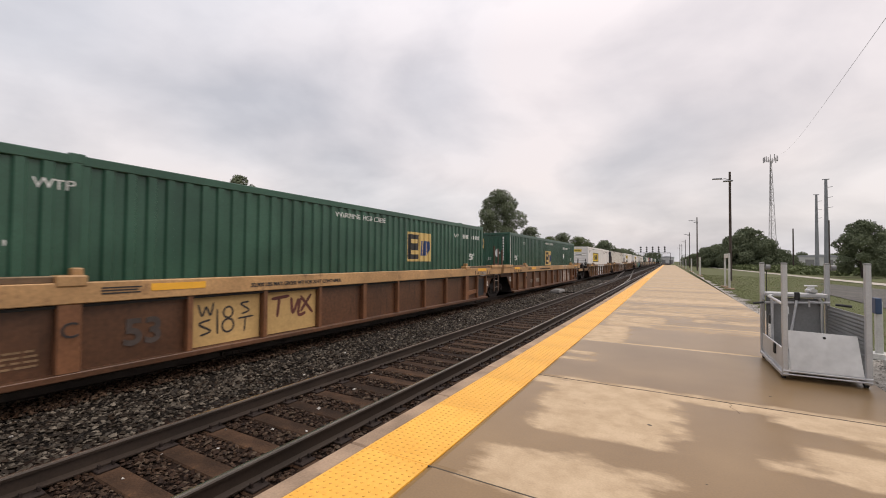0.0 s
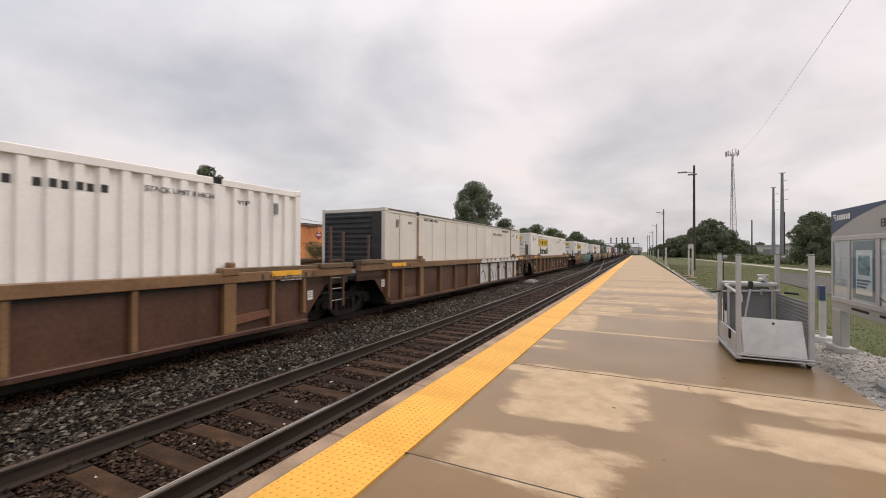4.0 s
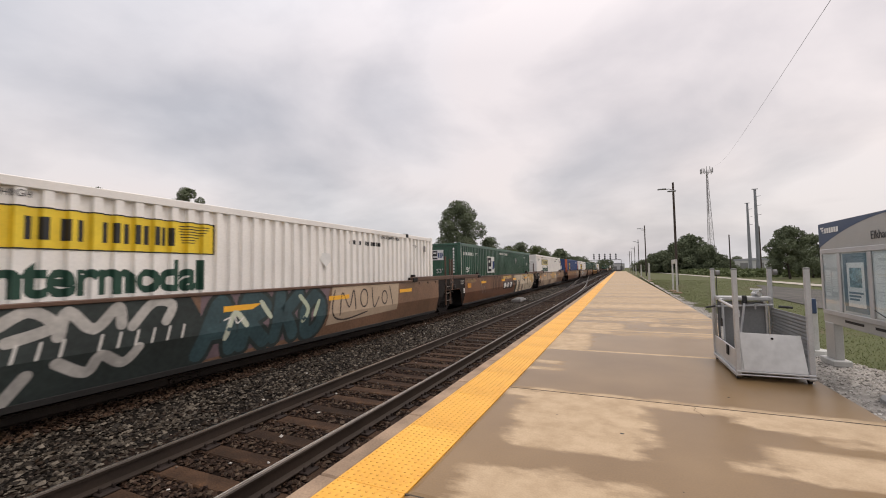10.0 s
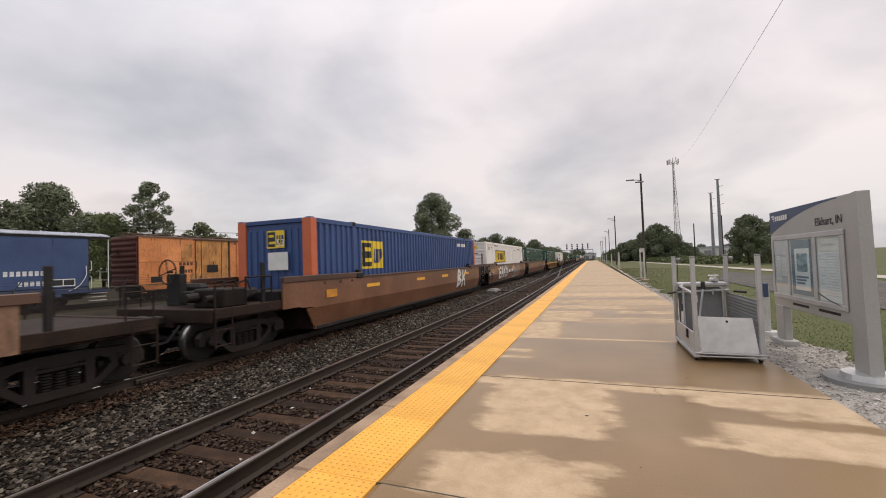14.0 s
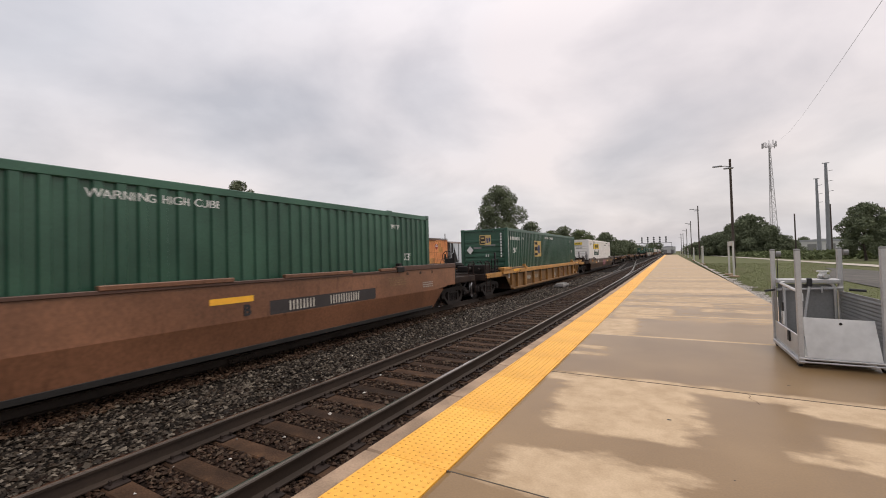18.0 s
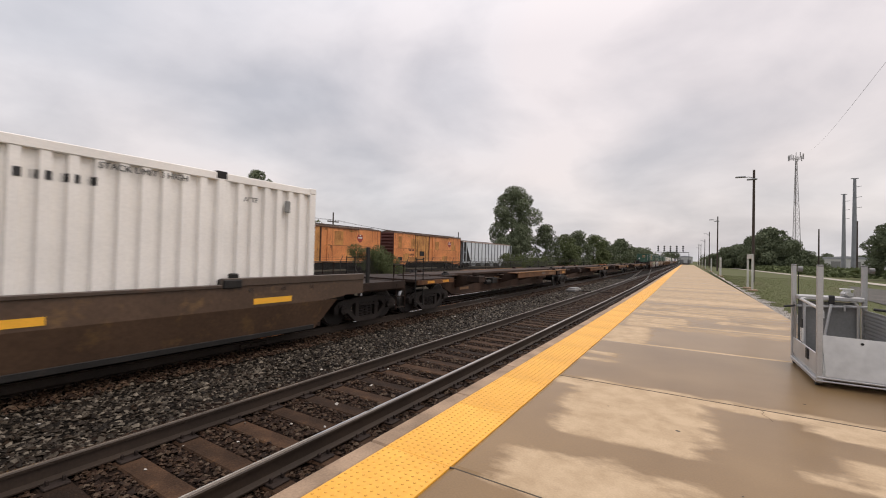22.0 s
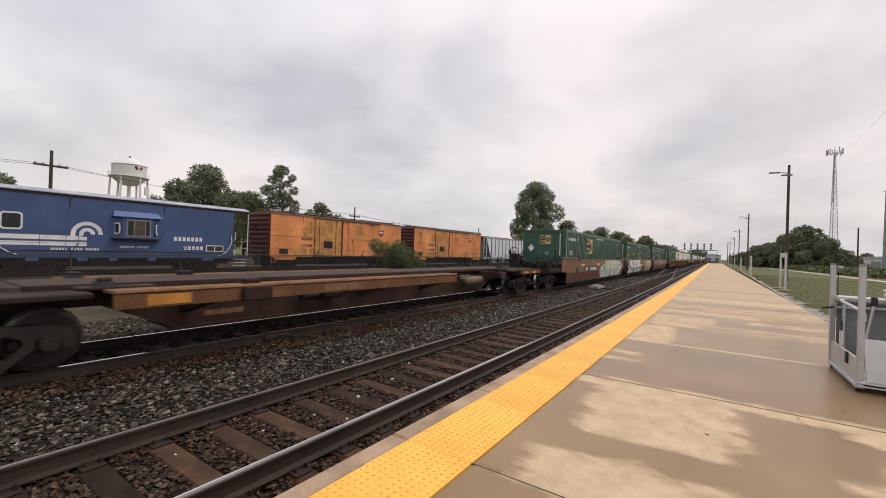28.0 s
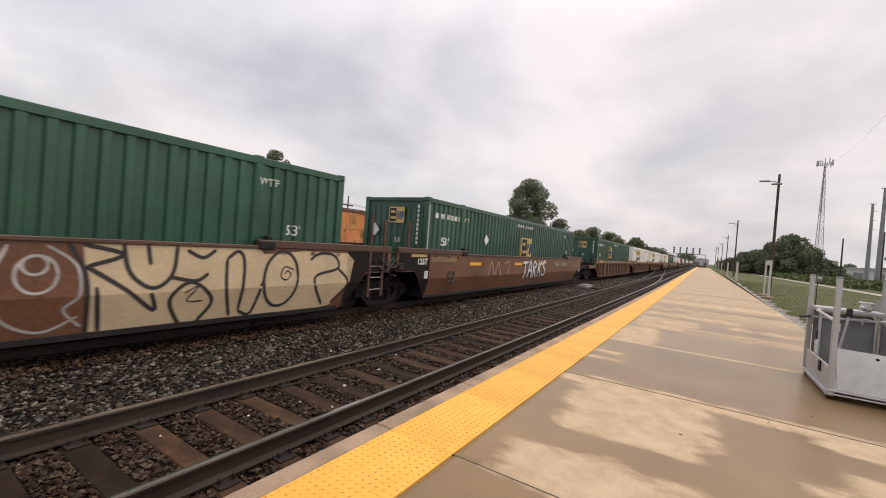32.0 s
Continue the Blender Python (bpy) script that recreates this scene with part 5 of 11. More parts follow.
def brake_wheel_mesh():
    b = Build()
    pts = [(0, 0.28 * math.cos(k * math.pi / 9), 0.28 * math.sin(k * math.pi / 9)) for k in range(19)]
    b.tube([(p[1], 0, p[2]) for p in pts], 0.016, 6)
    for k in range(4):
        a = k * math.pi / 2 + 0.3
        b.cyl((0, 0, 0), (0.27 * math.cos(a), 0.02, 0.27 * math.sin(a)), 0.013, n=5)
    b.cyl((0, 0, 0), (0, 0.12, 0), 0.03, n=8)
    return b.mesh("brake_wheel", M_DARKSTEEL)


BRAKE_ME = brake_wheel_mesh()


def clip_ring(ring, ax, lim, keep_low):
    """The part of a ring of points on one side of a line."""
    out = []
    n = len(ring)
    for k in range(n):
        a, b = ring[k], ring[(k + 1) % n]
        ia, ib = (a[ax] <= lim) == keep_low, (b[ax] <= lim) == keep_low
        if ia:
            out.append(a)
        if ia != ib:
            u = (lim - a[ax]) / (b[ax] - a[ax])
            out.append((a[0] + (b[0] - a[0]) * u, a[1] + (b[1] - a[1]) * u))
    return out


def smooth_x(y, z):
    return 1.52 if z >= FOLD else 1.52 - LEAN * (FOLD - z) / (FOLD - 0.17)


def ribbed_x(y, z):
    for c, w in RIBS:
        if abs(y - c) <= w:
            return 1.547 if w > 0.1 else 1.537
    return 1.42


def fill(car, ring, material, layer=1, label="", ribbed=False):
    """A painted field on a car's side, following its folds: points of metres from the container's near end, and height."""
    b = Build()
    off = 0.002 + 0.002 * layer
    if ribbed:
        cuts, last = [], -2.0
        for c, w in RIBS:
            cuts += [(last, c - w, 1.42), (c - w, c + w, 1.547 if w > 0.1 else 1.537)]
            last = c + w
        cuts.append((last, 19.0, 1.42))
        for y0, y1, x in cuts:
            q = clip_ring(clip_ring(ring, 0, y0 + 1e-5, False), 0, y1 - 1e-5, True) if ring else []
            if len(q) > 2:
                b.poly([(x + off, y - HALF, z) for y, z in q])
    else:
        for low in (False, True):
            q = clip_ring(ring, 1, FOLD, low)
            if len(q) > 2:
                b.poly([(smooth_x(y, z) + off, y - HALF, z) for y, z in q])
    return part("graffiti", b.mesh("graffiti", material), car, label)


def glide(pts, n=6):
    """A rounded line through the points."""
    if len(pts) < 3:
        (a, b), (c, d) = pts[0], pts[-1]
        return [(a + (c - a) * k / n, b + (d - b) * k / n) for k in range(n + 1)]
    p = [pts[0]] + list(pts) + [pts[-1]]
    out = []
    for k in range(len(pts) - 1):
        p0, p1, p2, p3 = p[k:k + 4]
        for i in range(n):
            t = i / n
            out.append(tuple(0.5 * (2 * p1[c] + (p2[c] - p0[c]) * t + (2 * p0[c] - 5 * p1[c] + 4 * p2[c] - p3[c]) * t * t + (3 * p1[c] - p0[c] - 3 * p2[c] + p3[c]) * t ** 3) for c in (0, 1)))
    return out + [pts[-1]]


def ribbon(b, line, wide, x_at, off, mi=0, lo=0.185, hi=1.515):
    """A painted stroke with rounded ends, in steps that follow the side."""
    prev = None
    for k, (y, z) in enumerate(line):
        a = line[max(0, k - 1)]
        c = line[min(len(line) - 1, k + 1)]
        dy, dz = c[0] - a[0], c[1] - a[1]
        d = math.hypot(dy, dz) or 1
        ny, nz = -dz / d * wide / 2, dy / d * wide / 2
        if k in (0, len(line) - 1):
            ny, nz = ny * 0.55, nz * 0.55
        q = [(y - ny, min(hi, max(lo, z - nz))), (y + ny, min(hi, max(lo, z + nz)))]
        row = [(x_at(*e) + off, e[0] - HALF, e[1]) for e in q]
        if prev:
            b.quad(prev[0], row[0], row[1], prev[1], mi)
        prev = row


def stroke(car, pts, wide, material, layer=3, label="", ribbed=False, flat=None):
    b = Build()
    if flat is not None:
        ribbon(b, glide(pts), wide, lambda y, z: flat, 0.0)
        return part("graffiti", b.mesh("graffiti", material), car, label)
    if wide > 0.12:
        blot(b, glide(pts, 4), wide, ribbed_x if ribbed else smooth_x, 0.002 + 0.002 * layer, 0)
        return part("graffiti", b.mesh("graffiti", material), car, label)
    ribbon(b, glide(pts), wide, ribbed_x if ribbed else smooth_x, 0.002 + 0.002 * layer)
    return part("graffiti", b.mesh("graffiti", material), car, label)


def blot(b, line, wide, x_at, off, mi, lo=0.185, hi=1.515):
    """A broad stroke of overlapping round dabs and the bars between them, each a hair above the last and creased where the side folds."""
    k = 0

    def dab(ring, o):
        ring = [(y, min(hi, max(lo, z))) for y, z in ring]
        for q in ([clip_ring(ring, 1, FOLD, low) for low in (False, True)] if x_at is smooth_x else [ring]):
            if len(q) > 2:
                b.poly([(x_at(y, z) + o, y - HALF, z) for y, z in q], mi)

    for i, (y, z) in enumerate(line):
        dab([(y + wide / 2 * math.cos(0.6283 * j), z + wide / 2 * math.sin(0.6283 * j)) for j in range(10)], off + 0.00004 * k)
        k += 1
        if i:
            y0, z0 = line[i - 1]
            d = math.hypot(y - y0, z - z0) or 1
            ny, nz = -(z - z0) / d * wide / 2, (y - y0) / d * wide / 2
            dab([(y0 - ny, z0 - nz), (y - ny, z - nz), (y + ny, z + nz), (y0 + ny, z0 + nz)], off + 0.00004 * k)
            k += 1


# skeletons of letter-like marks in a unit square
MARKS = {
    "A": [[(0, 0), (0.45, 1), (0.95, 0)], [(0.25, 0.4), (0.72, 0.4)]],
    "B": [[(0.1, 0), (0.12, 1), (0.75, 0.8), (0.2, 0.55), (0.9, 0.3), (0.1, 0.02)]],
    "E": [[(0.9, 0.95), (0.15, 0.9), (0.1, 0.1), (0.9, 0.05)], [(0.12, 0.5), (0.7, 0.52)]],
    "S": [[(0.9, 0.9), (0.4, 1.0), (0.1, 0.72), (0.8, 0.4), (0.6, 0.05), (0.05, 0.12)]],
    "R": [[(0.1, 0), (0.12, 1), (0.8, 0.8), (0.25, 0.5), (0.9, 0)]],
    "N": [[(0.08, 0), (0.1, 0.95)], [(0.1, 0.95), (0.85, 0.05)], [(0.85, 0.05), (0.9, 1.0)]],
    "O": [[(0.5, 1), (0.08, 0.6), (0.3, 0.02), (0.8, 0.15), (0.92, 0.7), (0.5, 1)]],
    "T": [[(0.0, 0.95), (1.0, 0.98)], [(0.5, 0.95), (0.42, 0)]],
    "K": [[(0.1, 0), (0.15, 1)], [(0.95, 1), (0.2, 0.45)], [(0.4, 0.55), (0.9, 0)]],
    "U": [[(0.05, 1), (0.12, 0.2), (0.5, 0.0), (0.85, 0.2), (0.95, 1)]],
    "M": [[(0.0, 0), (0.15, 1), (0.5, 0.4), (0.85, 1), (1.0, 0)]],
}


def sprayed(car, y0, y1, z0, z1, marks, fill_m, line_m, thick=0.2, slant=0.1, seed=1, label="sprayed graffiti letter shape", layer=2, ribbed=False):
    """A row of outlined letter-like marks, each a part of its own."""
    r = random.Random(seed)
    w = (y1 - y0) / len(marks)
    x_at = ribbed_x if ribbed else smooth_x
    for k, ch in enumerate(marks):
        b = Build()
        dz = r.uniform(-0.04, 0.04)
        for mi, t in ((1, thick * 1.55), (0, thick)):
            for i, sk in enumerate(MARKS[ch]):
                line = glide([(y0 + w * (k + 0.06 + 0.84 * u) + slant * (v - 0.5), z0 + thick * 0.5 + dz + (z1 - z0 - thick) * v) for u, v in sk], 5)
                blot(b, line, t, x_at, 0.002 + 0.002 * layer + 0.0003 * k + (0.003 if mi == 0 else 0), mi)
        part("graffiti", b.mesh("graffiti", fill_m, line_m), car, label)


def bar_row(count, w, h, gap, material, name="lettering"):
    b = Build()
    full = count * w + (count - 1) * gap
    for k in range(count):
        b.box(-full / 2 + k * (w + gap), -full / 2 + k * (w + gap) + w, -h / 2, h / 2, 0, 0.004)
    return b.mesh(name, material)


M_STENWHITE = mat("stencil_white", (0.50, 0.47, 0.41), 0.6, 0, 0.25, 3, 30, 0.05)
M_GRIME = mat("grimy_white_paint", (0.34, 0.32, 0.29), 0.6, 0, 0.25, 3, 30, 0.05)
M_FADED = mat("faded_black_paint", (0.055, 0.04, 0.032), 0.7, 0, 0.3, 3, 30, 0.05)
M_STENCIL = mat("faded_tan_stencil", (0.20, 0.125, 0.065), 0.7, 0, 0.3, 3, 30, 0.05)
M_RUNG = mat("worn_bright_rung", (0.36, 0.31, 0.27), 0.5, 0.3, 0.25, 5, 30, 0.05)
M_POST = mat("rusty_brown_post", (0.085, 0.047, 0.03), 0.6, 0, 0.3, 2, 30, 0.2, spots=0.4, spot_col=(0.16, 0.085, 0.045))
M_CAP = mat("grimy_olive_brown", (0.125, 0.078, 0.042), 0.55, 0, 0.3, 1.2, 24, 0.2, spots=0.4, spot_col=(0.05, 0.028, 0.018), rnd=0.1)
M_WORNEDGE = mat("worn_pale_edge", (0.42, 0.31, 0.20), 0.5, 0, 0.3, 2, 30, 0.05, spots=0.4, spot_col=(0.15, 0.09, 0.05))
M_DULLORANGE = mat("dull_orange_paint", (0.58, 0.25, 0.03), 0.5, 0, 0.2, 3, 30, 0.05, spots=0.25, spot_col=(0.25, 0.11, 0.04))


def sticker_mesh():
    b = Build().box(-0.085, 0.085, -0.11, 0.11, 0, 0.004)
    for k in range(3):
        b.box(-0.06, 0.03 + 0.01 * k, 0.05 - 0.05 * k, 0.066 - 0.05 * k, 0.003, 0.006, 1)
    return b.mesh("sticker", M_PAPERISH, M_FADED)


def stencil_mesh(rows, w, material):
    """Lines of small writing, too worn to read."""
    b = Build()
    for k in range(rows):
        x = -w / 2
        for j in range(5):
            q = w * (0.12 + 0.05 * ((k * 3 + j * 2) % 4))
            b.box(x, min(w / 2, x + q), -0.065 * k - 0.028, -0.065 * k, 0, 0.003)
            x += q + 0.03
            if x > w / 2 - 0.03:
                break
    return b.mesh("stencil", material)


M_PAPERISH = mat("white_paper_label", (0.70, 0.69, 0.66), 0.6, 0, 0.08, 4, 30, 0.02)
STICKER_ME, STENCIL_ME, STENCIL_PALE_ME = sticker_mesh(), stencil_mesh(4, 0.8, M_STENCIL), stencil_mesh(3, 0.6, M_GRIME)


def well_car(s, kind, top, near_end, far_end, label, ribbed, detail=True):
    """One well of a container car. s: place of the container's near end along the train. near_end, far_end: 'joint' or 'end'."""
    body, chord, panel = PAINT[kind]
    deep = 0.29 if kind == "tan" else 0.2
    ob = thing("well_car", label, "rail car", group="cars of the train")
    E = {"joint": HALF + 1.56, "end": HALF + 1.35}

    def outline(z0, z1):
        pts = [(-HALF + 0.03, z0), (HALF - 0.03, z0)]
        for e, sg in ((far_end, 1), (near_end, -1)):
            up = 1.0 if e == "joint" else 0.86
            up = min(up, z1 - 0.12)
            q = [(sg * (HALF + 0.02), z0 + 0.06), (sg * (HALF + 0.68), up - 0.03), (sg * (HALF + 0.76), up), (sg * E[e], up), (sg * E[e], z1)]
            pts += q if sg > 0 else q[::-1]
        return pts

    def side_plain(sx):
        b = Build()
        x = sx * 1.52
        o = outline(0.17, top)
        fold = 0.78
        up = [p for p in o]
        # upper plate down to the fold, then a plate that leans inwards
        hi = [(y, max(z, fold)) for y, z in up]
        b.extrude_x(hi, x - sx * 0.05, x)
        lo = [(-HALF - 0.5, fold), (HALF + 0.5, fold), (HALF, 0.17), (-HALF, 0.17)]
        k = len(b.v)
        for dx in (0.0, -sx * 0.05):
            b.v += [(x + dx, lo[0][0], fold), (x + dx, lo[1][0], fold), (x + dx - sx * LEAN, lo[2][0], 0.17), (x + dx - sx * LEAN, lo[3][0], 0.17)]
        b.f += [(k, k + 1, k + 2, k + 3), (k + 7, k + 6, k + 5, k + 4), (k, k + 4, k + 5, k + 1), (k + 2, k + 6, k + 7, k + 3), (k, k + 3, k + 7, k + 4), (k + 1, k + 5, k + 6, k + 2)]
        b.m += [0] * 6
        return b.mesh("side_wall", body)

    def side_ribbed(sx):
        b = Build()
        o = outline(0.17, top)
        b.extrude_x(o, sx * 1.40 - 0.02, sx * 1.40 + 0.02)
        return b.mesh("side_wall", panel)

    key = (kind, top, near_end, far_end)
    for sx in (1, -1):
        part("side_wall", shared(("wside", sx, *key), lambda: (side_ribbed if ribbed else side_plain)(sx)), ob)
        xa, xb = sorted((sx * 1.36, sx * 1.56))
        if ribbed:
            part("top_chord", shared(("chord", sx, *key), lambda: Build().box(xa, xb, -E[near_end], E[far_end], top - deep, top, 0, 0.012).mesh("top_chord", chord)), ob, "worn painted top chord")
            for y0, y1 in ((-E[near_end], -HALF + 2.15), (HALF - 2.15, E[far_end])):
                part("end_cap", shared(("cap", sx, kind, top, round(y0, 2)), lambda: Build().box(*sorted((sx * 1.33, sx * 1.50)), y0, y1, top - 0.004, top + 0.09, 0, 0.012).mesh("end_cap", M_CAP)), ob, "grimy olive-brown cap")
                part("worn_edge", shared(("wedge", sx, kind, top, round(y0, 2)), lambda: Build().box(*sorted((sx * 1.47, sx * 1.503)), y0 + 0.02, y1 - 0.02, top + 0.078, top + 0.094).mesh("worn_edge", M_WORNEDGE)), ob, "pale worn edge")
            for sg, e in ((-1, near_end), (1, far_end)):
                part("end_pad", shared(("endpad", sx, kind, top, e, sg), lambda: Build().box(*sorted((sx * 1.3, sx * 1.6)), *sorted((sg * (HALF + 0.35), sg * (E[e] + 0.02))), top + 0.0, top + 0.12, 0, 0.012).mesh("end_pad", M_CAP if kind == "brown" else chord)), ob)
            # a thin near-black strip set just below the chord
            part("under_lip", shared(("lip", sx, kind, top), lambda: Build().box(*sorted((sx * 1.42, sx * 1.51)), -HALF, HALF, top - deep - 0.05, top - deep - 0.01).mesh("under_lip", M_DARKSTEEL)), ob)
            xr, xq = sorted((sx * 1.38, sx * 1.55))
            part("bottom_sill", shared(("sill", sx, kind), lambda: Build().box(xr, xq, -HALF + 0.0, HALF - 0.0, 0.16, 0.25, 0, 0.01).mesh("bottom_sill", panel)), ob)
            for y, wide in RIBS:
                b0 = 0.25 if 0.2 < y < 16 else 0.4
                xr2, xq2 = sorted((sx * 1.42, sx * (1.545 if wide > 0.1 else 1.535)))
                part("rib", shared(("rib", sx, kind, top, wide, b0), lambda: Build().box(xr2, xq2, -wide, wide, b0, top - deep, 0, 0.01).mesh("rib", chord if kind == "brown" else body)), ob, "", pose(0, -HALF + y, 0))
        else:
            xr, xq = sorted((sx * 1.44, sx * 1.55))
            for y0, y1 in ((-E[near_end], -HALF + 2.2), (HALF - 2.2, E[far_end])):
                part("top_plate", shared(("tplate", sx, kind, top, round(y0, 2)), lambda: Build().box(xr, xq, y0, y1, top - 0.03, top + 0.12, 0, 0.012).mesh("top_plate", chord)), ob, "dark raised top plate")
            part("top_chord", shared(("schord", sx, kind, top), lambda: Build().box(xr, xq - sx * 0.0, -HALF + 2.2, HALF - 2.2, top - 0.05, top + 0.012, 0, 0.01).mesh("top_chord", chord)), ob)
        for y in (-6.05, 6.05):
            part("container_guide", shared(("guide", sx, kind, top), lambda: Build().box(*sorted((sx * 1.34, sx * 1.58)), -0.17, 0.17, top - 0.06, top + 0.10, 0, 0.02).box(*sorted((sx * 1.34, sx * 1.5)), 0.02, 0.15, top + 0.08, top + 0.2, 0, 0.02).mesh("container_guide", chord if ribbed else M_DARKSTEEL)), ob, "", pose(0, y, 0))
    part("floor", shared(("wfloor", kind), lambda: Build().box(-1.40, 1.40, -HALF + 0.05, HALF - 0.05, 0.16, 0.26, 0, 0.01).mesh("floor", M_DARKSTEEL)), ob)
    for e, sg in ((near_end, -1), (far_end, 1)):
        def bulk():
            b = Build()
            b.box(-1.40, 1.40, *sorted((sg * (HALF + 0.05), sg * (HALF + 0.12))), 0.2, 1.12)
            b.box(-1.42, 1.42, *sorted((sg * (HALF + 0.1), sg * E[e])), 1.0 if e == "joint" else 0.9, 1.12 if e == "joint" else 1.02, 0, 0.01)
            return b.mesh("bulkhead", M_DECK if e == "end" else M_DARKSTEEL)

        part("bulkhead", shared(("bulk", e, sg), bulk), ob)
        if e == "joint":
            part("drawbar", shared(("joint", sg), lambda: Build().box(-0.4, 0.4, *sorted((sg * (HALF + 0.1), sg * (HALF + 1.62))), 0.72, 1.0, 0, 0.03).mesh("drawbar", M_DARKSTEEL)), ob)
            if sg > 0 and detail:
                tall = s < 140 or s > 380

                def frame_ladder():
                    b = Build()
                    for y in (-0.24, 0.24):
                        b.box(-0.03, 0.03, y - 0.035, y + 0.035, 0.0, (1.95 if y > 0 else 2.05) if tall else 1.25, 0, 0.006)
                    for z in (0.18, 0.48, 0.76):
                        b.cyl((0, -0.24, z), (0, 0.24, z), 0.013, n=6, mi=1)
                    b.box(-0.02, 0.02, -0.24, 0.24, 1.2, 1.25)
                    b.box(-0.05, -0.03, -0.2, 0.2, 0.8, 1.04)
                    return b.mesh("ladder", M_POST if tall else M_SOOT, M_RUNG)

                for sx in (1, -1):
                    part("ladder", shared(("lad", "j", tall), frame_ladder), ob, "ladder frame at the joint", pose(sx * 1.52, sg * (HALF + 1.02), 0.4))
                part("hose", shared(("hose",), lambda: Build().tube([(1.2, HALF + 1.2, 1.3), (1.3, HALF + 1.5, 1.15), (1.25, HALF + 1.9, 1.05), (1.2, HALF + 2.3, 1.2)], 0.022).tube([(0.9, HALF + 1.2, 1.25), (1.0, HALF + 1.7, 0.95), (0.9, HALF + 2.2, 1.2)], 0.022).mesh("hose", M_BLACK)), ob)
            if sg < 0 and detail:
                part("stanchion", shared(("stanj", kind), lambda: Build().box(-0.035, 0.035, -0.045, 0.045, 0, 0.9, 0, 0.01).mesh("stanchion", M_POST)), ob, "", pose(1.1, sg * (HALF + 0.6), top - 0.05))
                part("walkway", shared(("walkj",), lambda: Build().box(-1.3, 1.3, -0.22, 0.22, 0, 0.05).mesh("walkway", M_DECK)), ob, "", pose(0, sg * (HALF + 1.35), top - 0.1))
        else:
            def deck():
                b = Build()
                ya, yb = sg * (HALF + 1.3), sg * (HALF + 3.15)
                b.box(-1.40, 1.40, *sorted((ya, yb)), 0.99, 1.06, 0, 0.01)
                b.box(-0.35, 0.35, *sorted((sg * (HALF + 0.1), sg * (HALF + 3.2))), 0.7, 0.99, 0, 0.02)
                for x in (-1.42, 1.30):
                    b.box(x, x + 0.12, *sorted((ya, yb)), 0.84, 1.06, 0, 0.01)
                b.box(-1.42, 1.42, *sorted((sg * (HALF + 3.05), sg * (HALF + 3.2))), 0.8, 1.08, 0, 0.015)
                return b.mesh("end_deck", M_DECK)

            part("end_deck", shared(("deck", sg), deck), ob, "rusty steel deck over the truck")
            part("deck_rail", shared(("drail", sg, kind), lambda: Build().box(1.42, 1.47, *sorted((sg * (HALF + 1.3), sg * (HALF + 3.15))), 0.88, 1.09, 0, 0.01).mesh("deck_rail", chord if ribbed else M_DECK)), ob, "worn side rail")

            def coupler():
                b = Build()
                b.box(-0.12, 0.12, *sorted((sg * (HALF + 3.15), sg * (HALF + 3.5))), 0.76, 0.95, 0, 0.03)
                b.box(-0.2, 0.14, *sorted((sg * (HALF + 3.45), sg * (HALF + 3.72))), 0.74, 0.98, 0, 0.05)
                b.tube([(0.5, sg * (HALF + 3.15), 0.75), (0.45, sg * (HALF + 3.4), 0.45), (0.3, sg * (HALF + 3.6), 0.4)], 0.03)
                return b.mesh("coupler", M_DARKSTEEL)

            part("coupler", shared(("coup", sg), coupler), ob)
            part("pocket", shared(("pock", kind, sg), lambda: Build().box(-1.37, 1.37, *sorted((sg * (HALF + 0.55), sg * (HALF + 1.32))), 0.9, min(top, 1.3), 0, 0.02).mesh("pocket", M_DARKSTEEL)), ob)
            for sx in (1, -1):
                part("step_ladder", shared(("lad", "e", kind), lambda: ladder_mesh(0.72, 3, M_DECK)), ob, "", pose(sx * 1.46, sg * (HALF + 2.95), 0.3))
                part("handrail", shared(("hand", kind), lambda: Build().tube([(0, -0.22, 0), (0, -0.22, 0.5), (0, 0.22, 0.5), (0, 0.22, 0)], 0.017).mesh("handrail", M_DECK)), ob, "", pose(sx * 1.42, sg * (HALF + 2.9), 1.04))
            part("stanchion", shared(("stan", kind), lambda: Build().box(-0.035, 0.035, -0.05, 0.05, 0, 0.95, 0, 0.01).mesh("stanchion", M_DARKSTEEL)), ob, "", pose(1.3, sg * (HALF + 1.75), 1.05))
            part("stanchion", shared(("stan", kind), lambda: None), ob, "", pose(-1.3, sg * (HALF + 1.75), 1.05))
            if sg < 0 and detail:
                def gear():
                    b = Build().box(0.35, 1.22, -0.3, 0.3, 0, 0.4, 0, 0.03).box(-0.25, 0.25, -0.12, 0.5, 0.1, 0.34, 0, 0.03)
                    b.cyl((0.5, -0.34, 0.22), (0.5, -0.6, 0.22), 0.11, 0.09, 12).cyl((0.95, -0.34, 0.2), (0.95, -0.5, 0.2), 0.08, 0.07, 12)
                    for x in (0.42, 0.8, 1.16):
                        b.tube([(x, 0.3, 0.1), (x, 0.5, 0.3), (x - 0.15, 0.52, 0.55), (x - 0.2, 0.3, 0.5)], 0.02, 6)
                    return b.mesh("brake_gear", M_SOOT)

                part("brake_gear", shared(("bgear",), gear), ob, "sooty brake valve and pipes", pose(0, sg * (HALF + 2.45), 1.06))
                part("grab_rail", shared(("grab",), lambda: Build().tube([(0, 0, 0), (0, 0, 0.62), (0, 0.75, 0.62), (0, 0.75, 0)], 0.018, 7).tube([(0, 0, 0.32), (0, 0.75, 0.32)], 0.014, 6).mesh("grab_rail", M_SOOT)), ob, "", pose(1.36, sg * (HALF + 2.3), 1.06))
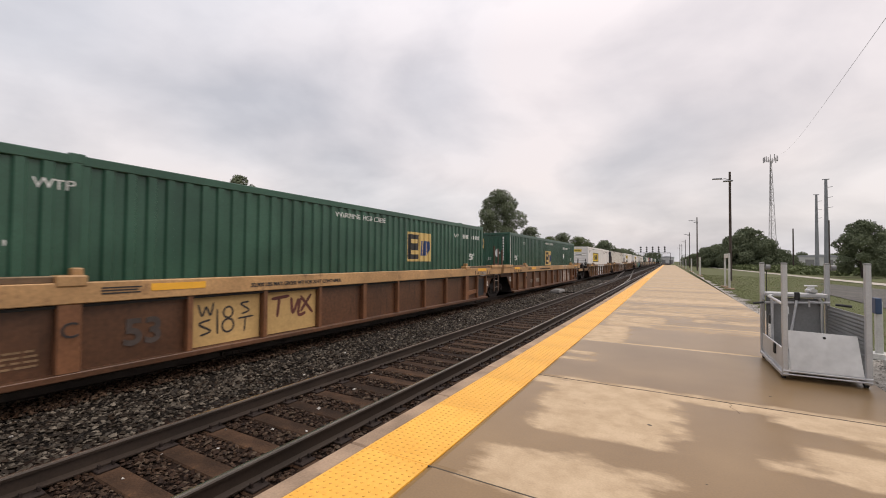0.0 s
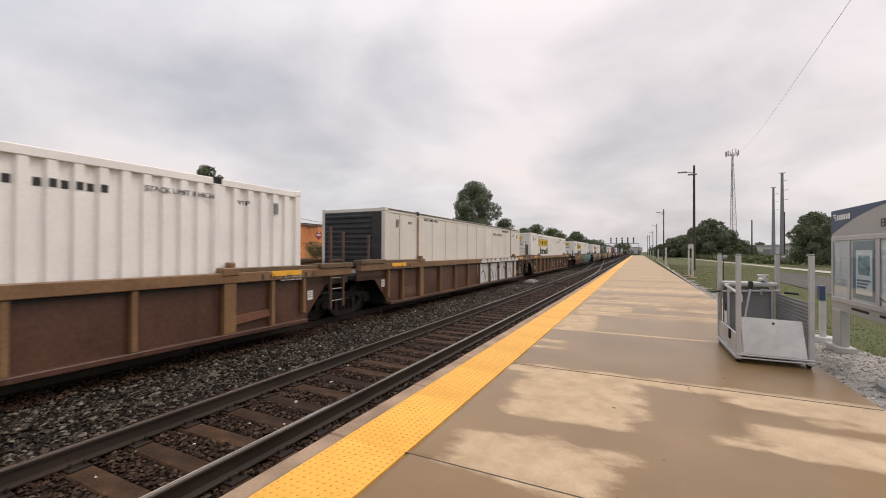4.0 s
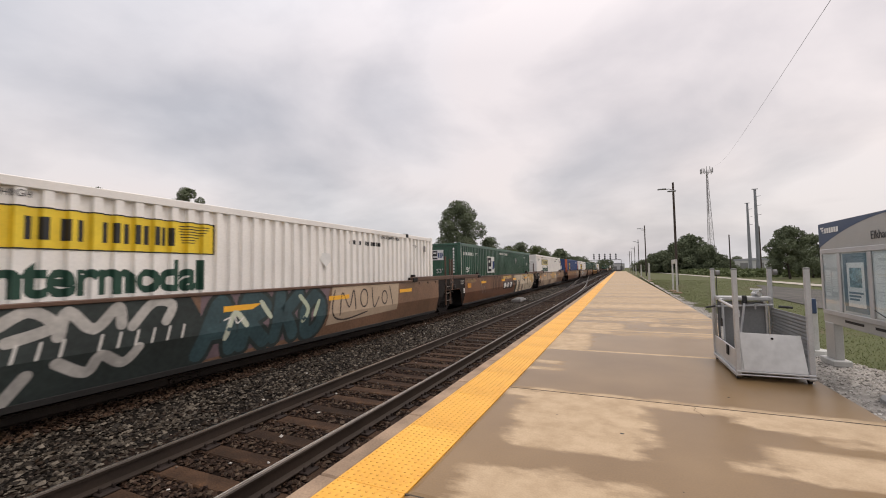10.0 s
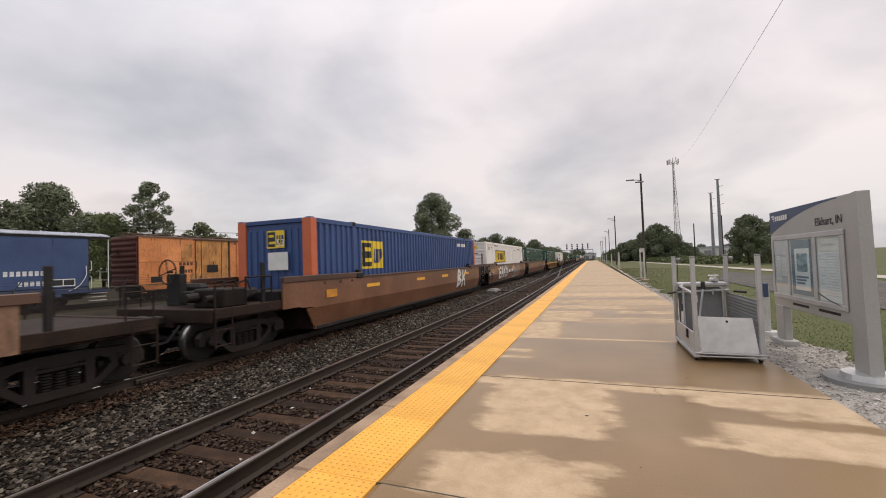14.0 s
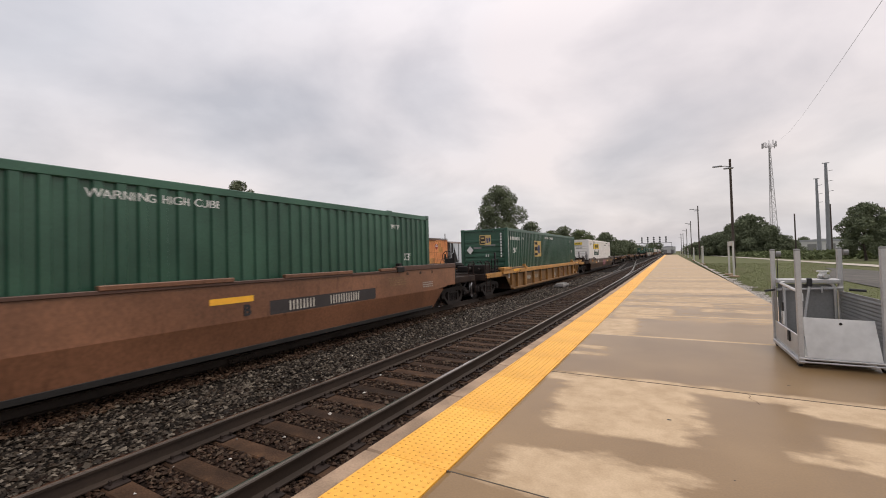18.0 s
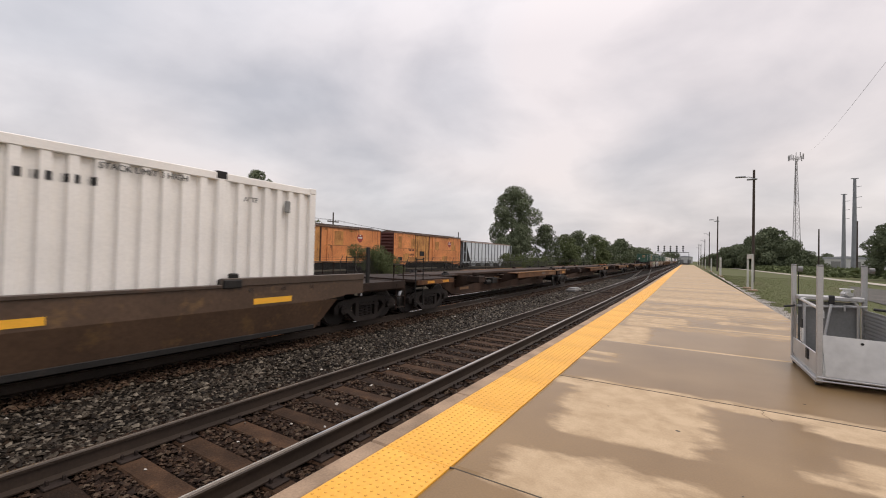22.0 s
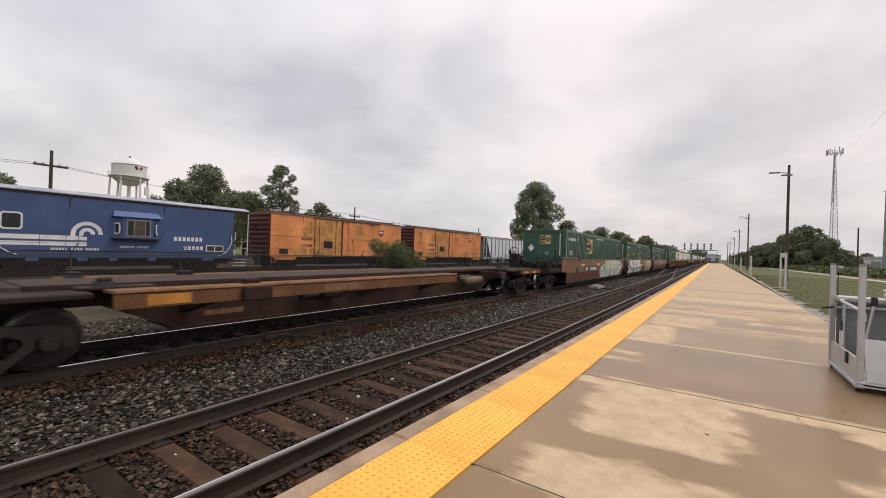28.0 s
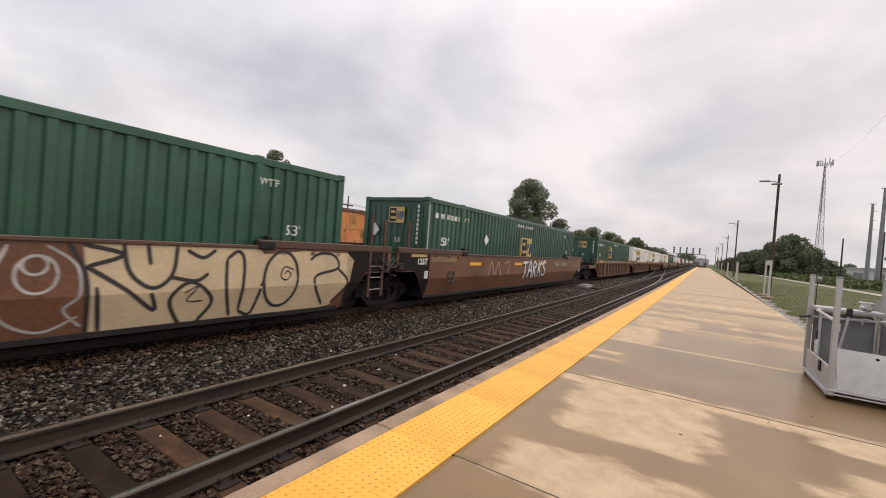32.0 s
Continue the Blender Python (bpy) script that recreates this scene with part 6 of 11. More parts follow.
            if sg < 0:
                st = part("brake_stand", shared(("bstand",), lambda: Build().box(-0.22, 0.22, -0.1, 0.1, 0, 0.75, 0, 0.02).box(-0.5, 0.5, 0.15, 0.5, 0.25, 0.5, 0, 0.08).mesh("brake_stand", M_DARKSTEEL)), ob, "", pose(-0.75, sg * (HALF + 2.3), 1.05))
                part("brake_wheel", BRAKE_ME, st, "spoked hand brake wheel", pose(0, -0.22, 0.8))
                part("walkway", shared(("walk",), lambda: Build().box(-1.2, 1.2, -0.18, 0.18, 0, 0.05).box(-1.2, -1.14, -0.15, 0.15, -0.14, 0).box(1.14, 1.2, -0.15, 0.15, -0.14, 0).mesh("walkway", M_DECK)), ob, "", pose(0, sg * (HALF + 1.1), 1.2))
                part("air_tank", shared(("tank",), lambda: Build().cyl((0, -0.5, 0), (0, 0.5, 0), 0.16, n=14).mesh("air_tank", M_DARKSTEEL)), ob, "", pose(0.5, sg * (HALF + 1.75), 1.25))
    # markings near the ends and along the side
    x = 1.526 if not ribbed else 1.424
    for y in ((-HALF + 0.45, HALF - 0.65) if ribbed else ()):
        part("reflector", shared(("refl",), lambda: Build().box(-0.42, 0.42, -0.055, 0.055, 0, 0.004).mesh("reflector", M_REFLECT)), ob, "orange-yellow reflector strip", on_side(1.563, y, top - 0.06))
    if not ribbed:
        for y in (-5.2, -1.2, 1.8, 5.4) if s < 200 else (-5.2, 3.2, 6.9) if 270 < s < 300 else (-5.2, 0.9) if s < 270 else (-5.2, -1.2, 1.8):
            part("reflector", shared(("refl",), lambda: None), ob, "orange-yellow reflector strip", on_side(x, y, top - 0.33))
        if s < 380:
            part("panel", shared(("opanel",), lambda: Build().box(-0.25, 0.25, -0.11, 0.11, 0, 0.004).mesh("panel", M_DULLORANGE)), ob, "orange painted square", on_side(x + 0.008, -HALF + 0.55, 1.10))
        if 200 < s < 240:
            tagged(part("stencil", STENCIL_PALE_ME, ob, "worn pale stencilled lines", on_side(x + 0.004, -HALF + 15.62, 1.07)), kind="stuff")
            tagged(part("stencil", STENCIL_ME, ob, "worn tan stencilled lines", on_side(x + 0.004, -HALF + 14.0, 1.30)), kind="stuff")
    if near_end == "joint" and not ribbed:
        fill(ob, [(-1.5, 1.02), (-0.78, 1.02), (-0.1, 0.24), (-0.02, 0.24), (-0.02, top - 0.04), (-1.5, top - 0.04)], M_SOOT, 1, "sooty black painted end")
        part("lettering", text_mesh("125T", 0.24, M_WHITEPAINT if s > 380 else M_GRIME, bold=0.006), ob, "grimy white letters", on_side(x + 0.01, -HALF - 0.42, 1.28))
        fill(ob, [(0.04, top - 0.27), (1.5, top - 0.27), (1.5, top - 0.12), (0.04, top - 0.12)], M_STENCIL, 2, "faded tan paint strip")
        if s > 380:
            fill(ob, [(-0.95, top - 0.13), (-0.2, top - 0.13), (-0.2, top - 0.05), (-0.95, top - 0.05)], G["ochre"], 2, "ochre paint strip")
        if s > 100:
            for k, pts in enumerate(([(-2.5, 1.35), (-2.3, 1.15), (-1.95, 1.05), (-1.7, 1.3), (-1.5, 1.38)], [(-2.3, 1.4), (-2.05, 1.2), (-1.75, 1.12), (-1.55, 1.22)], [(-1.75, 1.38), (-1.95, 1.25), (-1.9, 0.98), (-1.62, 0.9)])):
                part("hose", Build().tube([(1.545 + 0.012 * k, y - HALF, z) for y, z in glide(pts)], 0.013, 7).mesh("hose", M_HOSE), ob, "dusty rubber air hose")
            part("bracket", shared(("hosebr",), lambda: Build().box(1.53, 1.58, -0.14, 0.14, 1.02, 1.24, 0, 0.02).mesh("bracket", M_SOOT)), ob, "rusty bracket", pose(0, -HALF - 1.42, 0))
            # no real hole: a thin black block paints its dark inside
            part("hole", shared(("hosehole",), lambda: Build().box(1.578, 1.584, -0.06, 0.06, 1.08, 1.19).mesh("hole", M_BLACK)), ob, "black patch for a dark opening", pose(0, -HALF - 1.42, 0))
        part("sticker", STICKER_ME, ob, "white paper sticker", on_side(x + 0.008, -HALF - 0.2, 0.9))
    if far_end == "joint" and not ribbed:
        fill(ob, [(16.2, 0.24), (16.85, 1.02), (17.6, 1.02), (17.6, top - 0.04), (16.2, top - 0.04)], M_SOOT, 1, "sooty black painted end")
    if ribbed and detail:
        for y, n_ in ((0.05, "53"), (0.62, "48"), (1.1, "45"), (15.1, "45"), (15.55, "48"), (16.3, "53")):
            part("lettering", text_mesh(n_, 0.15, M_FADED), ob, "small faded black number", on_side(1.563, -HALF + y, top - deep + 0.08))
        for y in ((15.6,) if kind == "tan" else ()):
            part("panel_field", shared(("dfield",), lambda: Build().box(-0.36, 0.36, -0.36, 0.36, 0, 0.003).mesh("panel_field", M_BLACKPAINT)), ob, "faded black square", on_side(1.422, -HALF + y, 0.66))
        part("sticker", STICKER_ME, ob, "white paper sticker", on_side(1.423, -HALF + 16.33, 0.78))
        part("sticker", STICKER_ME, ob, "white paper sticker", on_side(1.423, -HALF - 0.28, 0.86))
        tagged(part("stencil", STENCIL_ME, ob, "worn tan stencilled lines", on_side(1.423, -HALF + 1.35, 0.62)), kind="stuff")
        tagged(part("stencil", STENCIL_PALE_ME, ob, "worn pale stencilled lines", on_side(1.563, -HALF + 15.62, top - deep + 0.13)), kind="stuff")
        for y in (0.36, 0.88, 14.85, 15.38, 16.05):  # dark bars between the loading marks
            part("loading_mark", shared(("lmark", kind), lambda: Build().box(-0.03, 0.03, 0, deep * 0.6, 0, 0.003).mesh("loading_mark", M_FADED)), ob, "", on_side(1.563, -HALF + y, top - deep + 0.02))
        part("stiffener", shared(("stiff", kind), lambda: Build().extrude_x([(-0.85, 0.40), (0.0, 0.46), (0.0, 0.60), (-0.85, 0.56)], 1.42, 1.50).mesh("stiffener", body)), ob, "", pose(0, -HALF + 15.08, 0))
    elif detail:
        for y, n_ in ((0.25, "53"), (1.0, "48"), (1.6, "45"), (14.5, "45"), (15.2, "48"), (15.9, "53")):
            part("lettering", text_mesh(n_, 0.12, M_FADED), ob, "small faded black number", on_side(x + 0.002, -HALF + y, top - 0.12))
    truck_y = {"joint": HALF + 1.65, "end": HALF + 2.02}
    truck(ob, -truck_y[near_end], s + HALF - truck_y[near_end], near_end == "joint")
    if far_end == "end":
        truck(ob, truck_y["end"], s + HALF + truck_y["end"])
    CARS.append((ob, s + HALF))
    return ob


G_FADE = mat("faded_lettering", (0.16, 0.13, 0.11), 0.8, 0, 0.3, 3, 20)


def spine_car(s0, s1, near_end, far_end, seed):
    """One platform of an empty spine car between the trucks at s0 and s1."""
    body, chord, _ = PAINT["spine"]
    ob = thing("spine_car", "empty rusty brown spine car platform with worn strips on its top", "rail car", group="cars of the train")
    h = (s1 - s0) / 2

    def beam():
        b = Build()
        prof = [(-h + 0.5, 1.06), (h - 0.5, 1.06), (h - 0.5, 0.78), (h - 1.6, 0.78), (h - 2.6, 0.32), (-h + 2.6, 0.32), (-h + 1.6, 0.78), (-h + 0.5, 0.78)]
        b.extrude_x(prof[::-1], -0.42, 0.42)
        b.box(-0.62, 0.62, -h + 0.7, h - 0.7, 1.06, 1.15, 0, 0.01).box(-0.55, 0.55, -h + 2.6, h - 2.6, 0.28, 0.32)
        return b.mesh("center_beam", body)

    mir = -1 if seed == 4 else 1  # the last platform is turned end for end
    r0, r1 = (-1.6, 7.4) if mir > 0 else (-6.8, 2.1)
    part("center_beam", shared(("beam", round(h, 2)), beam), ob)
    for sx in (1, -1):
        part("shelf_rail", shared(("shelf", sx, mir), lambda: Build().box(*sorted((sx * 1.05, sx * 1.5)), r0, r1, 1.05, 1.1, 0, 0.01).box(*sorted((sx * 1.44, sx * 1.5)), r0 + 0.3 * (mir > 0), r1, 0.84, 1.05).mesh("shelf_rail", chord)), ob, "rusty orange-brown shelf strip")
        part("edge_strip", shared(("estrip", sx, mir), lambda: Build().box(*sorted((sx * 1.47, sx * 1.52)), r0 + 0.32 * (mir > 0), r1 - 0.02, 1.075, 1.115).mesh("edge_strip", mat("worn_wood_strip", (0.27, 0.14, 0.06), 0.8, 0, 0.35, 2, 30, spots=0.4, spot_col=(0.16, 0.08, 0.04)))), ob, "worn tan strip")
        part("reflector", shared(("srefl", sx), lambda: Build().box(*sorted((sx * 1.5, sx * 1.506)), -0.3, 0.3, 0.87, 1.03).mesh("reflector", mat("dull_reflector", (0.42, 0.185, 0.03), 0.5, 0, 0.25, 3, 30, 0.05, spots=0.35, spot_col=(0.16, 0.07, 0.03)))), ob, "orange-yellow reflector strip", pose(0, 6.75 if mir > 0 else -6.1, 0))
        part("shelf_patch", shared(("spatch", sx), lambda: Build().box(*sorted((sx * 1.5, sx * 1.504)), -0.55, 0.55, 0.88, 1.02).mesh("shelf_patch", mat("rust_worn_ochre", (0.17, 0.09, 0.04), 0.7, 0, 0.35, 2.5, 14, 0.2, spots=0.45, spot_col=(0.07, 0.03, 0.018)))), ob, "rust-worn ochre paint patch", pose(0, 4.15 if mir > 0 else -2.6, 0))
        for y in (-5.4 if mir > 0 else -4.7, 5.35):
            part("container_pad", shared(("pad", sx), lambda: Build().box(*sorted((sx * 1.05, sx * 1.58)), -0.28, 0.28, 0.82, 1.07, 0, 0.02).box(*sorted((sx * 1.2, sx * 1.4)), -0.14, 0.14, 1.07, 1.2, 0, 0.02).mesh("container_pad", M_DECK)), ob, "", pose(0, y, 0))
        for y in (-5.4, -1.0, 1.7, 5.35):
            part("outrigger", shared(("outr", sx), lambda: Build().extrude_y([(sx * 0.42, 0.55), (sx * 0.42, 1.05), (sx * 1.48, 1.05), (sx * 1.48, 0.86)][::sx], -0.09, 0.09).mesh("outrigger", body)), ob, "", pose(0, y, 0))
    for e, sg in ((near_end, -1), (far_end, 1)):
        def pad():
            b = Build()
            b.box(-1.25, 1.25, *sorted((sg * (h - 1.3), sg * (h - 0.3))), 0.98, 1.07, 0, 0.02)
            b.cyl((0, sg * (h - 0.55), 1.07), (0, sg * (h - 0.55), 1.13), 0.62, 0.58, 20)
            b.box(-0.9, 0.9, *sorted((sg * (h - 2.2), sg * (h - 1.2))), 1.06, 1.12, 0, 0.02)
            return b.mesh("end_pad", M_DECK)

        part("end_pad", shared(("spad", sg, round(h, 2)), pad), ob)
        if e == "end":
            def deck():
                b = Build()
                b.box(-1.42, 1.42, *sorted((sg * (h - 0.9), sg * (h + 1.35))), 1.0, 1.09, 0, 0.01)
                b.box(-0.35, 0.35, *sorted((sg * (h - 0.8), sg * (h + 1.4))), 0.7, 1.0, 0, 0.02)
                b.box(-0.2, 0.14, *sorted((sg * (h + 1.35), sg * (h + 1.95))), 0.74, 0.98, 0, 0.05)
                return b.mesh("end_deck", M_DECK)

            part("end_deck", shared(("sdeck", sg, round(h, 2)), deck), ob)
            part("edge_plate", shared(("sedge", sg), lambda: Build().box(1.42, 1.46, *sorted((sg * (h - 0.9), sg * (h + 1.3))), 0.92, 1.05).mesh("edge_plate", chord)), ob, "orange-brown edge plate")
            for y in (-0.35, 0.55):
                part("reflector", shared(("sref2",), lambda: Build().box(1.46, 1.464, -0.2, 0.2, 0.945, 1.025).mesh("reflector", M_DULLORANGE)), ob, "dull orange reflector", pose(0, sg * (h + y), 0))
            for sx in (1, -1):
                part("step_ladder", shared(("lad", "s"), lambda: ladder_mesh(1.45, 4, M_DARKSTEEL)), ob, "", pose(sx * 1.42, sg * (h + 1.15), 0.3))
    if s0 < 342 < s1:  # loose blocks lie on one platform only
        yb = -4.55
        part("timber_block", shared(("tblock",), lambda: Build().box(-0.1, 0.5, -0.33, 0.33, 0, 0.11, 0, 0.015).mesh("timber_block", mat("orange_timber", (0.34, 0.135, 0.06), 0.8, 0, 0.3, 3, 25, 0.2, spots=0.4, spot_col=(0.12, 0.05, 0.03)))), ob, "worn orange block", pose(0, yb, 1.15))
        part("timber_block", shared(("rblock",), lambda: Build().box(0.1, 0.5, -0.16, 0.16, 0, 0.09, 0, 0.012).mesh("timber_block", mat("red_block", (0.20, 0.045, 0.03), 0.8, 0, 0.3, 3, 25, 0.2))), ob, "dull red block", pose(0, yb + 0.95, 1.15))
    for y in (-h + 1.55, h - 1.55):  # castings that lock a container's corners
        for x in (-0.72, 0.72):
            part("lock_casting", shared(("lockc",), lambda: Build().cyl((0, 0, 0), (0, 0, 0.07), 0.16, 0.13, 12).box(-0.06, 0.06, -0.09, 0.09, 0.06, 0.13, 0, 0.02).mesh("lock_casting", M_DARKSTEEL)), ob, "", pose(x, y, 1.12))
    hs = Build()
    hs.tube([(0.44, -h + 2, 0.9), (0.5, -2.2, 0.86), (0.56, -1.0, 0.76), (0.52, 0.2, 0.84), (0.5, 3.0, 0.9), (0.44, h - 2, 0.88)], 0.02)
    hs.tube([(0.5, -1.5, 1.0), (0.7, -1.0, 0.95), (0.7, -0.4, 0.8), (0.55, 0, 0.72)], 0.018)
    part("brake_pipe", hs.mesh("brake_pipe", mat("dusty_pipe", (0.17, 0.14, 0.115), 0.6, 0, 0.25, 4, 30)), ob, "dusty pale air pipes")
    for y, z in ((-4.7, 0.5), (-1.3, 0.84)):
        part("beam_patch", shared(("bpatch",), lambda: Build().box(0.42, 0.424, -0.38, 0.38, -0.05, 0.05).mesh("beam_patch", mat("rust_worn_ochre", (0.17, 0.09, 0.04)))), ob, "rust-worn ochre paint patch", pose(0, y, z))
    part("valve_box", shared(("valve",), lambda: Build().box(0.42, 0.72, -0.3, 0.25, 0.6, 0.86, 0, 0.03).cyl((0.62, -0.9, 0.68), (0.62, -0.45, 0.68), 0.1, n=12).mesh("valve_box", M_DARKSTEEL)), ob, "", pose(0, 0.4 if seed % 2 else -2.2, 0))
    part("lettering", shared(("sbars",), lambda: bar_row(4, 0.1, 0.13, 0.05, G_FADE)), ob, "faded pale bars", on_side(1.503, 2.6, 0.985))
    tk = Build().cyl((0.75, 3.9, 0.72), (0.75, 5.0, 0.72), 0.17, n=16).cyl((0.75, 3.84, 0.72), (0.75, 3.9, 0.72), 0.1, 0.17, 16).cyl((0.75, 5.0, 0.72), (0.75, 5.06, 0.72), 0.17, 0.1, 16)
    tk.smooth = True
    part("air_reservoir", tk.mesh("air_reservoir", mat("reservoir_brown", (0.13, 0.085, 0.065), 0.6, 0.1, 0.2, 3, 20)), ob, "dusty brown air reservoir")
    truck(ob, -h, s0)
    if far_end == "end":
        truck(ob, h, s1)
    CARS.append((ob, (s0 + s1) / 2))
    return ob


def load(ob, s):
    LOADS.append((ob, s + HALF))
    return ob


def mark_side(car, data, y, z, ribbed=False, lift=0.0, label="sprayed graffiti"):
    """Paint on a car's side; on a plain side it lies on the plate."""
    ob = part("graffiti" if "graffiti" in label else "lettering", data, car, label, on_side((1.424 if ribbed else 1.524) + lift, y, z))
    return tagged(ob, label, kind="stuff") if "bars" in label else ob


G = {
    "sand": mat("spray_sand", (0.56, 0.43, 0.27), 0.6, 0, 0.12, 1.5, 20, 0.1),
    "black": mat("spray_black", (0.03, 0.025, 0.025), 0.6, 0, 0.2, 1.5, 20, 0.1),
    "green": mat("spray_green", (0.128, 0.245, 0.090), 0.6, 0, 0.15, 1.5, 20, 0.1),
    "teal": mat("spray_teal", (0.07, 0.29, 0.33), 0.6, 0, 0.18, 1.0, 20, 0.1, tint=(0.09, 0.33, 0.38)),
    "deep": mat("spray_deep_blue", (0.022, 0.06, 0.125), 0.6, 0, 0.2, 1.5, 20, 0.1),
    "navy": mat("spray_navy", (0.052, 0.062, 0.185), 0.6, 0, 0.15, 1.5, 20, 0.1),
    "mint": mat("spray_mint", (0.44, 0.50, 0.36), 0.6, 0, 0.12, 0.9, 20, 0.1, tint=(0.5, 0.52, 0.42)),
    "silver": mat("spray_silver", (0.62, 0.61, 0.60), 0.5, 0.2, 0.15, 1.2, 20, 0.1),
    "grey": mat("spray_grey", (0.32, 0.30, 0.28), 0.6, 0, 0.15, 1.2, 20, 0.1),
    "white": mat("spray_white", (0.62, 0.60, 0.56), 0.6, 0, 0.12, 1.2, 20, 0.1),
    "pink": mat("spray_pink", (0.46, 0.20, 0.22), 0.6, 0, 0.15, 1.5, 20, 0.1),
    "ochre": mat("spray_ochre", (0.50, 0.32, 0.125), 0.6, 0, 0.15, 1.5, 20, 0.1),
    "dusty": mat("spray_dusty", (0.34, 0.26, 0.21), 0.7, 0, 0.2, 1.0, 14, 0.1),
    "tan": mat("spray_tan", (0.42, 0.27, 0.15), 0.65, 0, 0.12, 1.0, 20, 0.1),
    "pitch": mat("spray_pitch", (0.022, 0.030, 0.028), 0.6, 0, 0.35, 1.2, 14, 0.1),
    "pale": mat("spray_pale", (0.42, 0.40, 0.37), 0.65, 0, 0.2, 2.5, 14, 0.1),
    "deepteal": mat("spray_deep_teal", (0.035, 0.07, 0.078), 0.6, 0, 0.3, 1.5, 14, 0.1),
    "plum": mat("spray_plum", (0.16, 0.11, 0.12), 0.6, 0, 0.2, 2.0, 14, 0.1),
    "bone": mat("spray_bone", (0.52, 0.43, 0.315), 0.6, 0, 0.14, 0.9, 14, 0.1, spots=0.12, spot_col=(0.3, 0.24, 0.19)),
    "faded": mat("spray_faded_black", (0.06, 0.045, 0.038), 0.7, 0, 0.3, 2.0, 14, 0.1),
    "maroon": mat("spray_maroon", (0.11, 0.03, 0.022), 0.65, 0, 0.2, 2.0, 14, 0.1),
    "sky": mat("spray_pale_blue", (0.38, 0.47, 0.54), 0.6, 0, 0.12, 1.5, 14, 0.1),
    "slate": mat("spray_slate", (0.10, 0.095, 0.09), 0.6, 0, 0.2, 1.5, 14, 0.1),
    "ice": mat("spray_ice", (0.62, 0.64, 0.64), 0.55, 0, 0.14, 0.8, 12, 0.1, spots=0.15, spot_col=(0.46, 0.42, 0.33)),
    "smoke": mat("spray_smoke", (0.17, 0.125, 0.09), 0.65, 0, 0.3, 2.5, 14, 0.1, tint=(0.27, 0.19, 0.12)),
    "clay": mat("spray_clay", (0.46, 0.35, 0.25), 0.6, 0, 0.12, 1.2, 20, 0.1),
}

GREEN_L = "dark green corrugated shipping container with white markings"
WHITE_L = "white corrugated shipping container with a yellow banner"
J, X = "joint", "end"
# front of the train, nearest first
container_rows = [
    (0.28, "green", "green", dict(end="flat", logo="gold", logo_at=11.05, flip=True)),
    (19.85, "green", "green", dict(end="flat", logo="gold", logo_at=7.7)),
    (43.24, "white", "fine", dict(logo="bordered")),
    (62.92, "smooth", "smooth", dict(end="flat")),
    (82.40, "white", "white", dict(logo="yellow")),
    (105.93, "white", "white", dict(logo="yellow")),
    (129.57, "white", "white", dict(logo="yellow")),
    (148.85, "green", "green", dict(end="flat", logo="white", logo_at=5.1)),
    (168.44, "white", "white", dict(logo="pale")),
    (192.0, "blue", "green", dict(end="flat", logo="blue", logo_at=3.3)),
    (211.38, "white", "fine", dict(logo="bordered")),
    (230.71, "green", "green", dict(end="flat")),
    (254.32, "green", "green", dict(end="ribs", logo="gold")),
    (277.50, "white", "white", dict(logo="yellow")),
    (387.68, "green", "green", dict(end="flat", logo="gold", logo_at=5.3)),
    (406.72, "green", "green", dict(end="flat", logo="gold", logo_at=8.3)),
    (426.25, "green", "green", dict(end="flat", logo="gold", logo_at=8.3)),
]
for s, kind, style, kw in container_rows:
    lab = {"green": GREEN_L, "white": WHITE_L, "blue": "dark blue shipping container with orange-red corner posts",
           "smooth": "smooth dusty white refrigerated container with a dark cooling unit"}[kind]
    if kw.get("logo") == "pale":
        lab = "white corrugated shipping container with a pale banner"
    load(container(kind, style, s, lab, **kw), s)

TAN_L = "rust-brown ribbed well car with a tan top chord"
BROWN_L = "dark rusty ribbed well car with worn yellow-brown chord"
PLAIN_L = "red-brown smooth-sided well car with orange reflectors"
w0 = well_car(0.28, "tan", 1.47, J, J, TAN_L + " and sprayed letters", True)
w1 = well_car(19.85, "tan", 1.47, J, X, TAN_L, True)
w2 = well_car(43.24, "brown", 1.42, X, J, BROWN_L + " and grey graffiti", True)
w3 = well_car(62.92, "brown", 1.48, J, J, BROWN_L + " and white graffiti", True)
w4 = well_car(82.40, "brown", 1.50, J, X, BROWN_L, True)
w5 = well_car(105.93, "smooth_brown", 1.52, X, X, PLAIN_L + " and blue and green graffiti", False)
w6 = well_car(129.57, "smooth_tan", 1.52, X, J, "dusty brown smooth-sided well car covered in grey graffiti", False)
w7 = well_car(148.85, "smooth_brown", 1.52, J, J, PLAIN_L + " and sand-coloured graffiti", False)
w8 = well_car(168.44, "smooth_tan", 1.52, J, X, "dusty brown smooth-sided well car with pale block graffiti", False)
w9 = well_car(192.0, "smooth_dark", 1.52, X, J, PLAIN_L + " and white graffiti", False)
w10 = well_car(211.38, "smooth_dark", 1.52, J, J, PLAIN_L + " and outlined graffiti", False)
w11 = well_car(230.71, "smooth_dark", 1.50, J, X, PLAIN_L, False)
w12 = well_car(254.32, "yellow", 1.17, X, X, "ochre ribbed well car stained with rust", True)
w13 = well_car(277.50, "dark", 1.22, X, X, "dark brown low-sided well car with pink graffiti", False)
b_s = [298.72, 315.35, 332.25, 348.75, 365.5, 382.0]
for k in range(5):
    spine_car(b_s[k], b_s[k + 1], X if k == 0 else J, X if k == 4 else J, k)
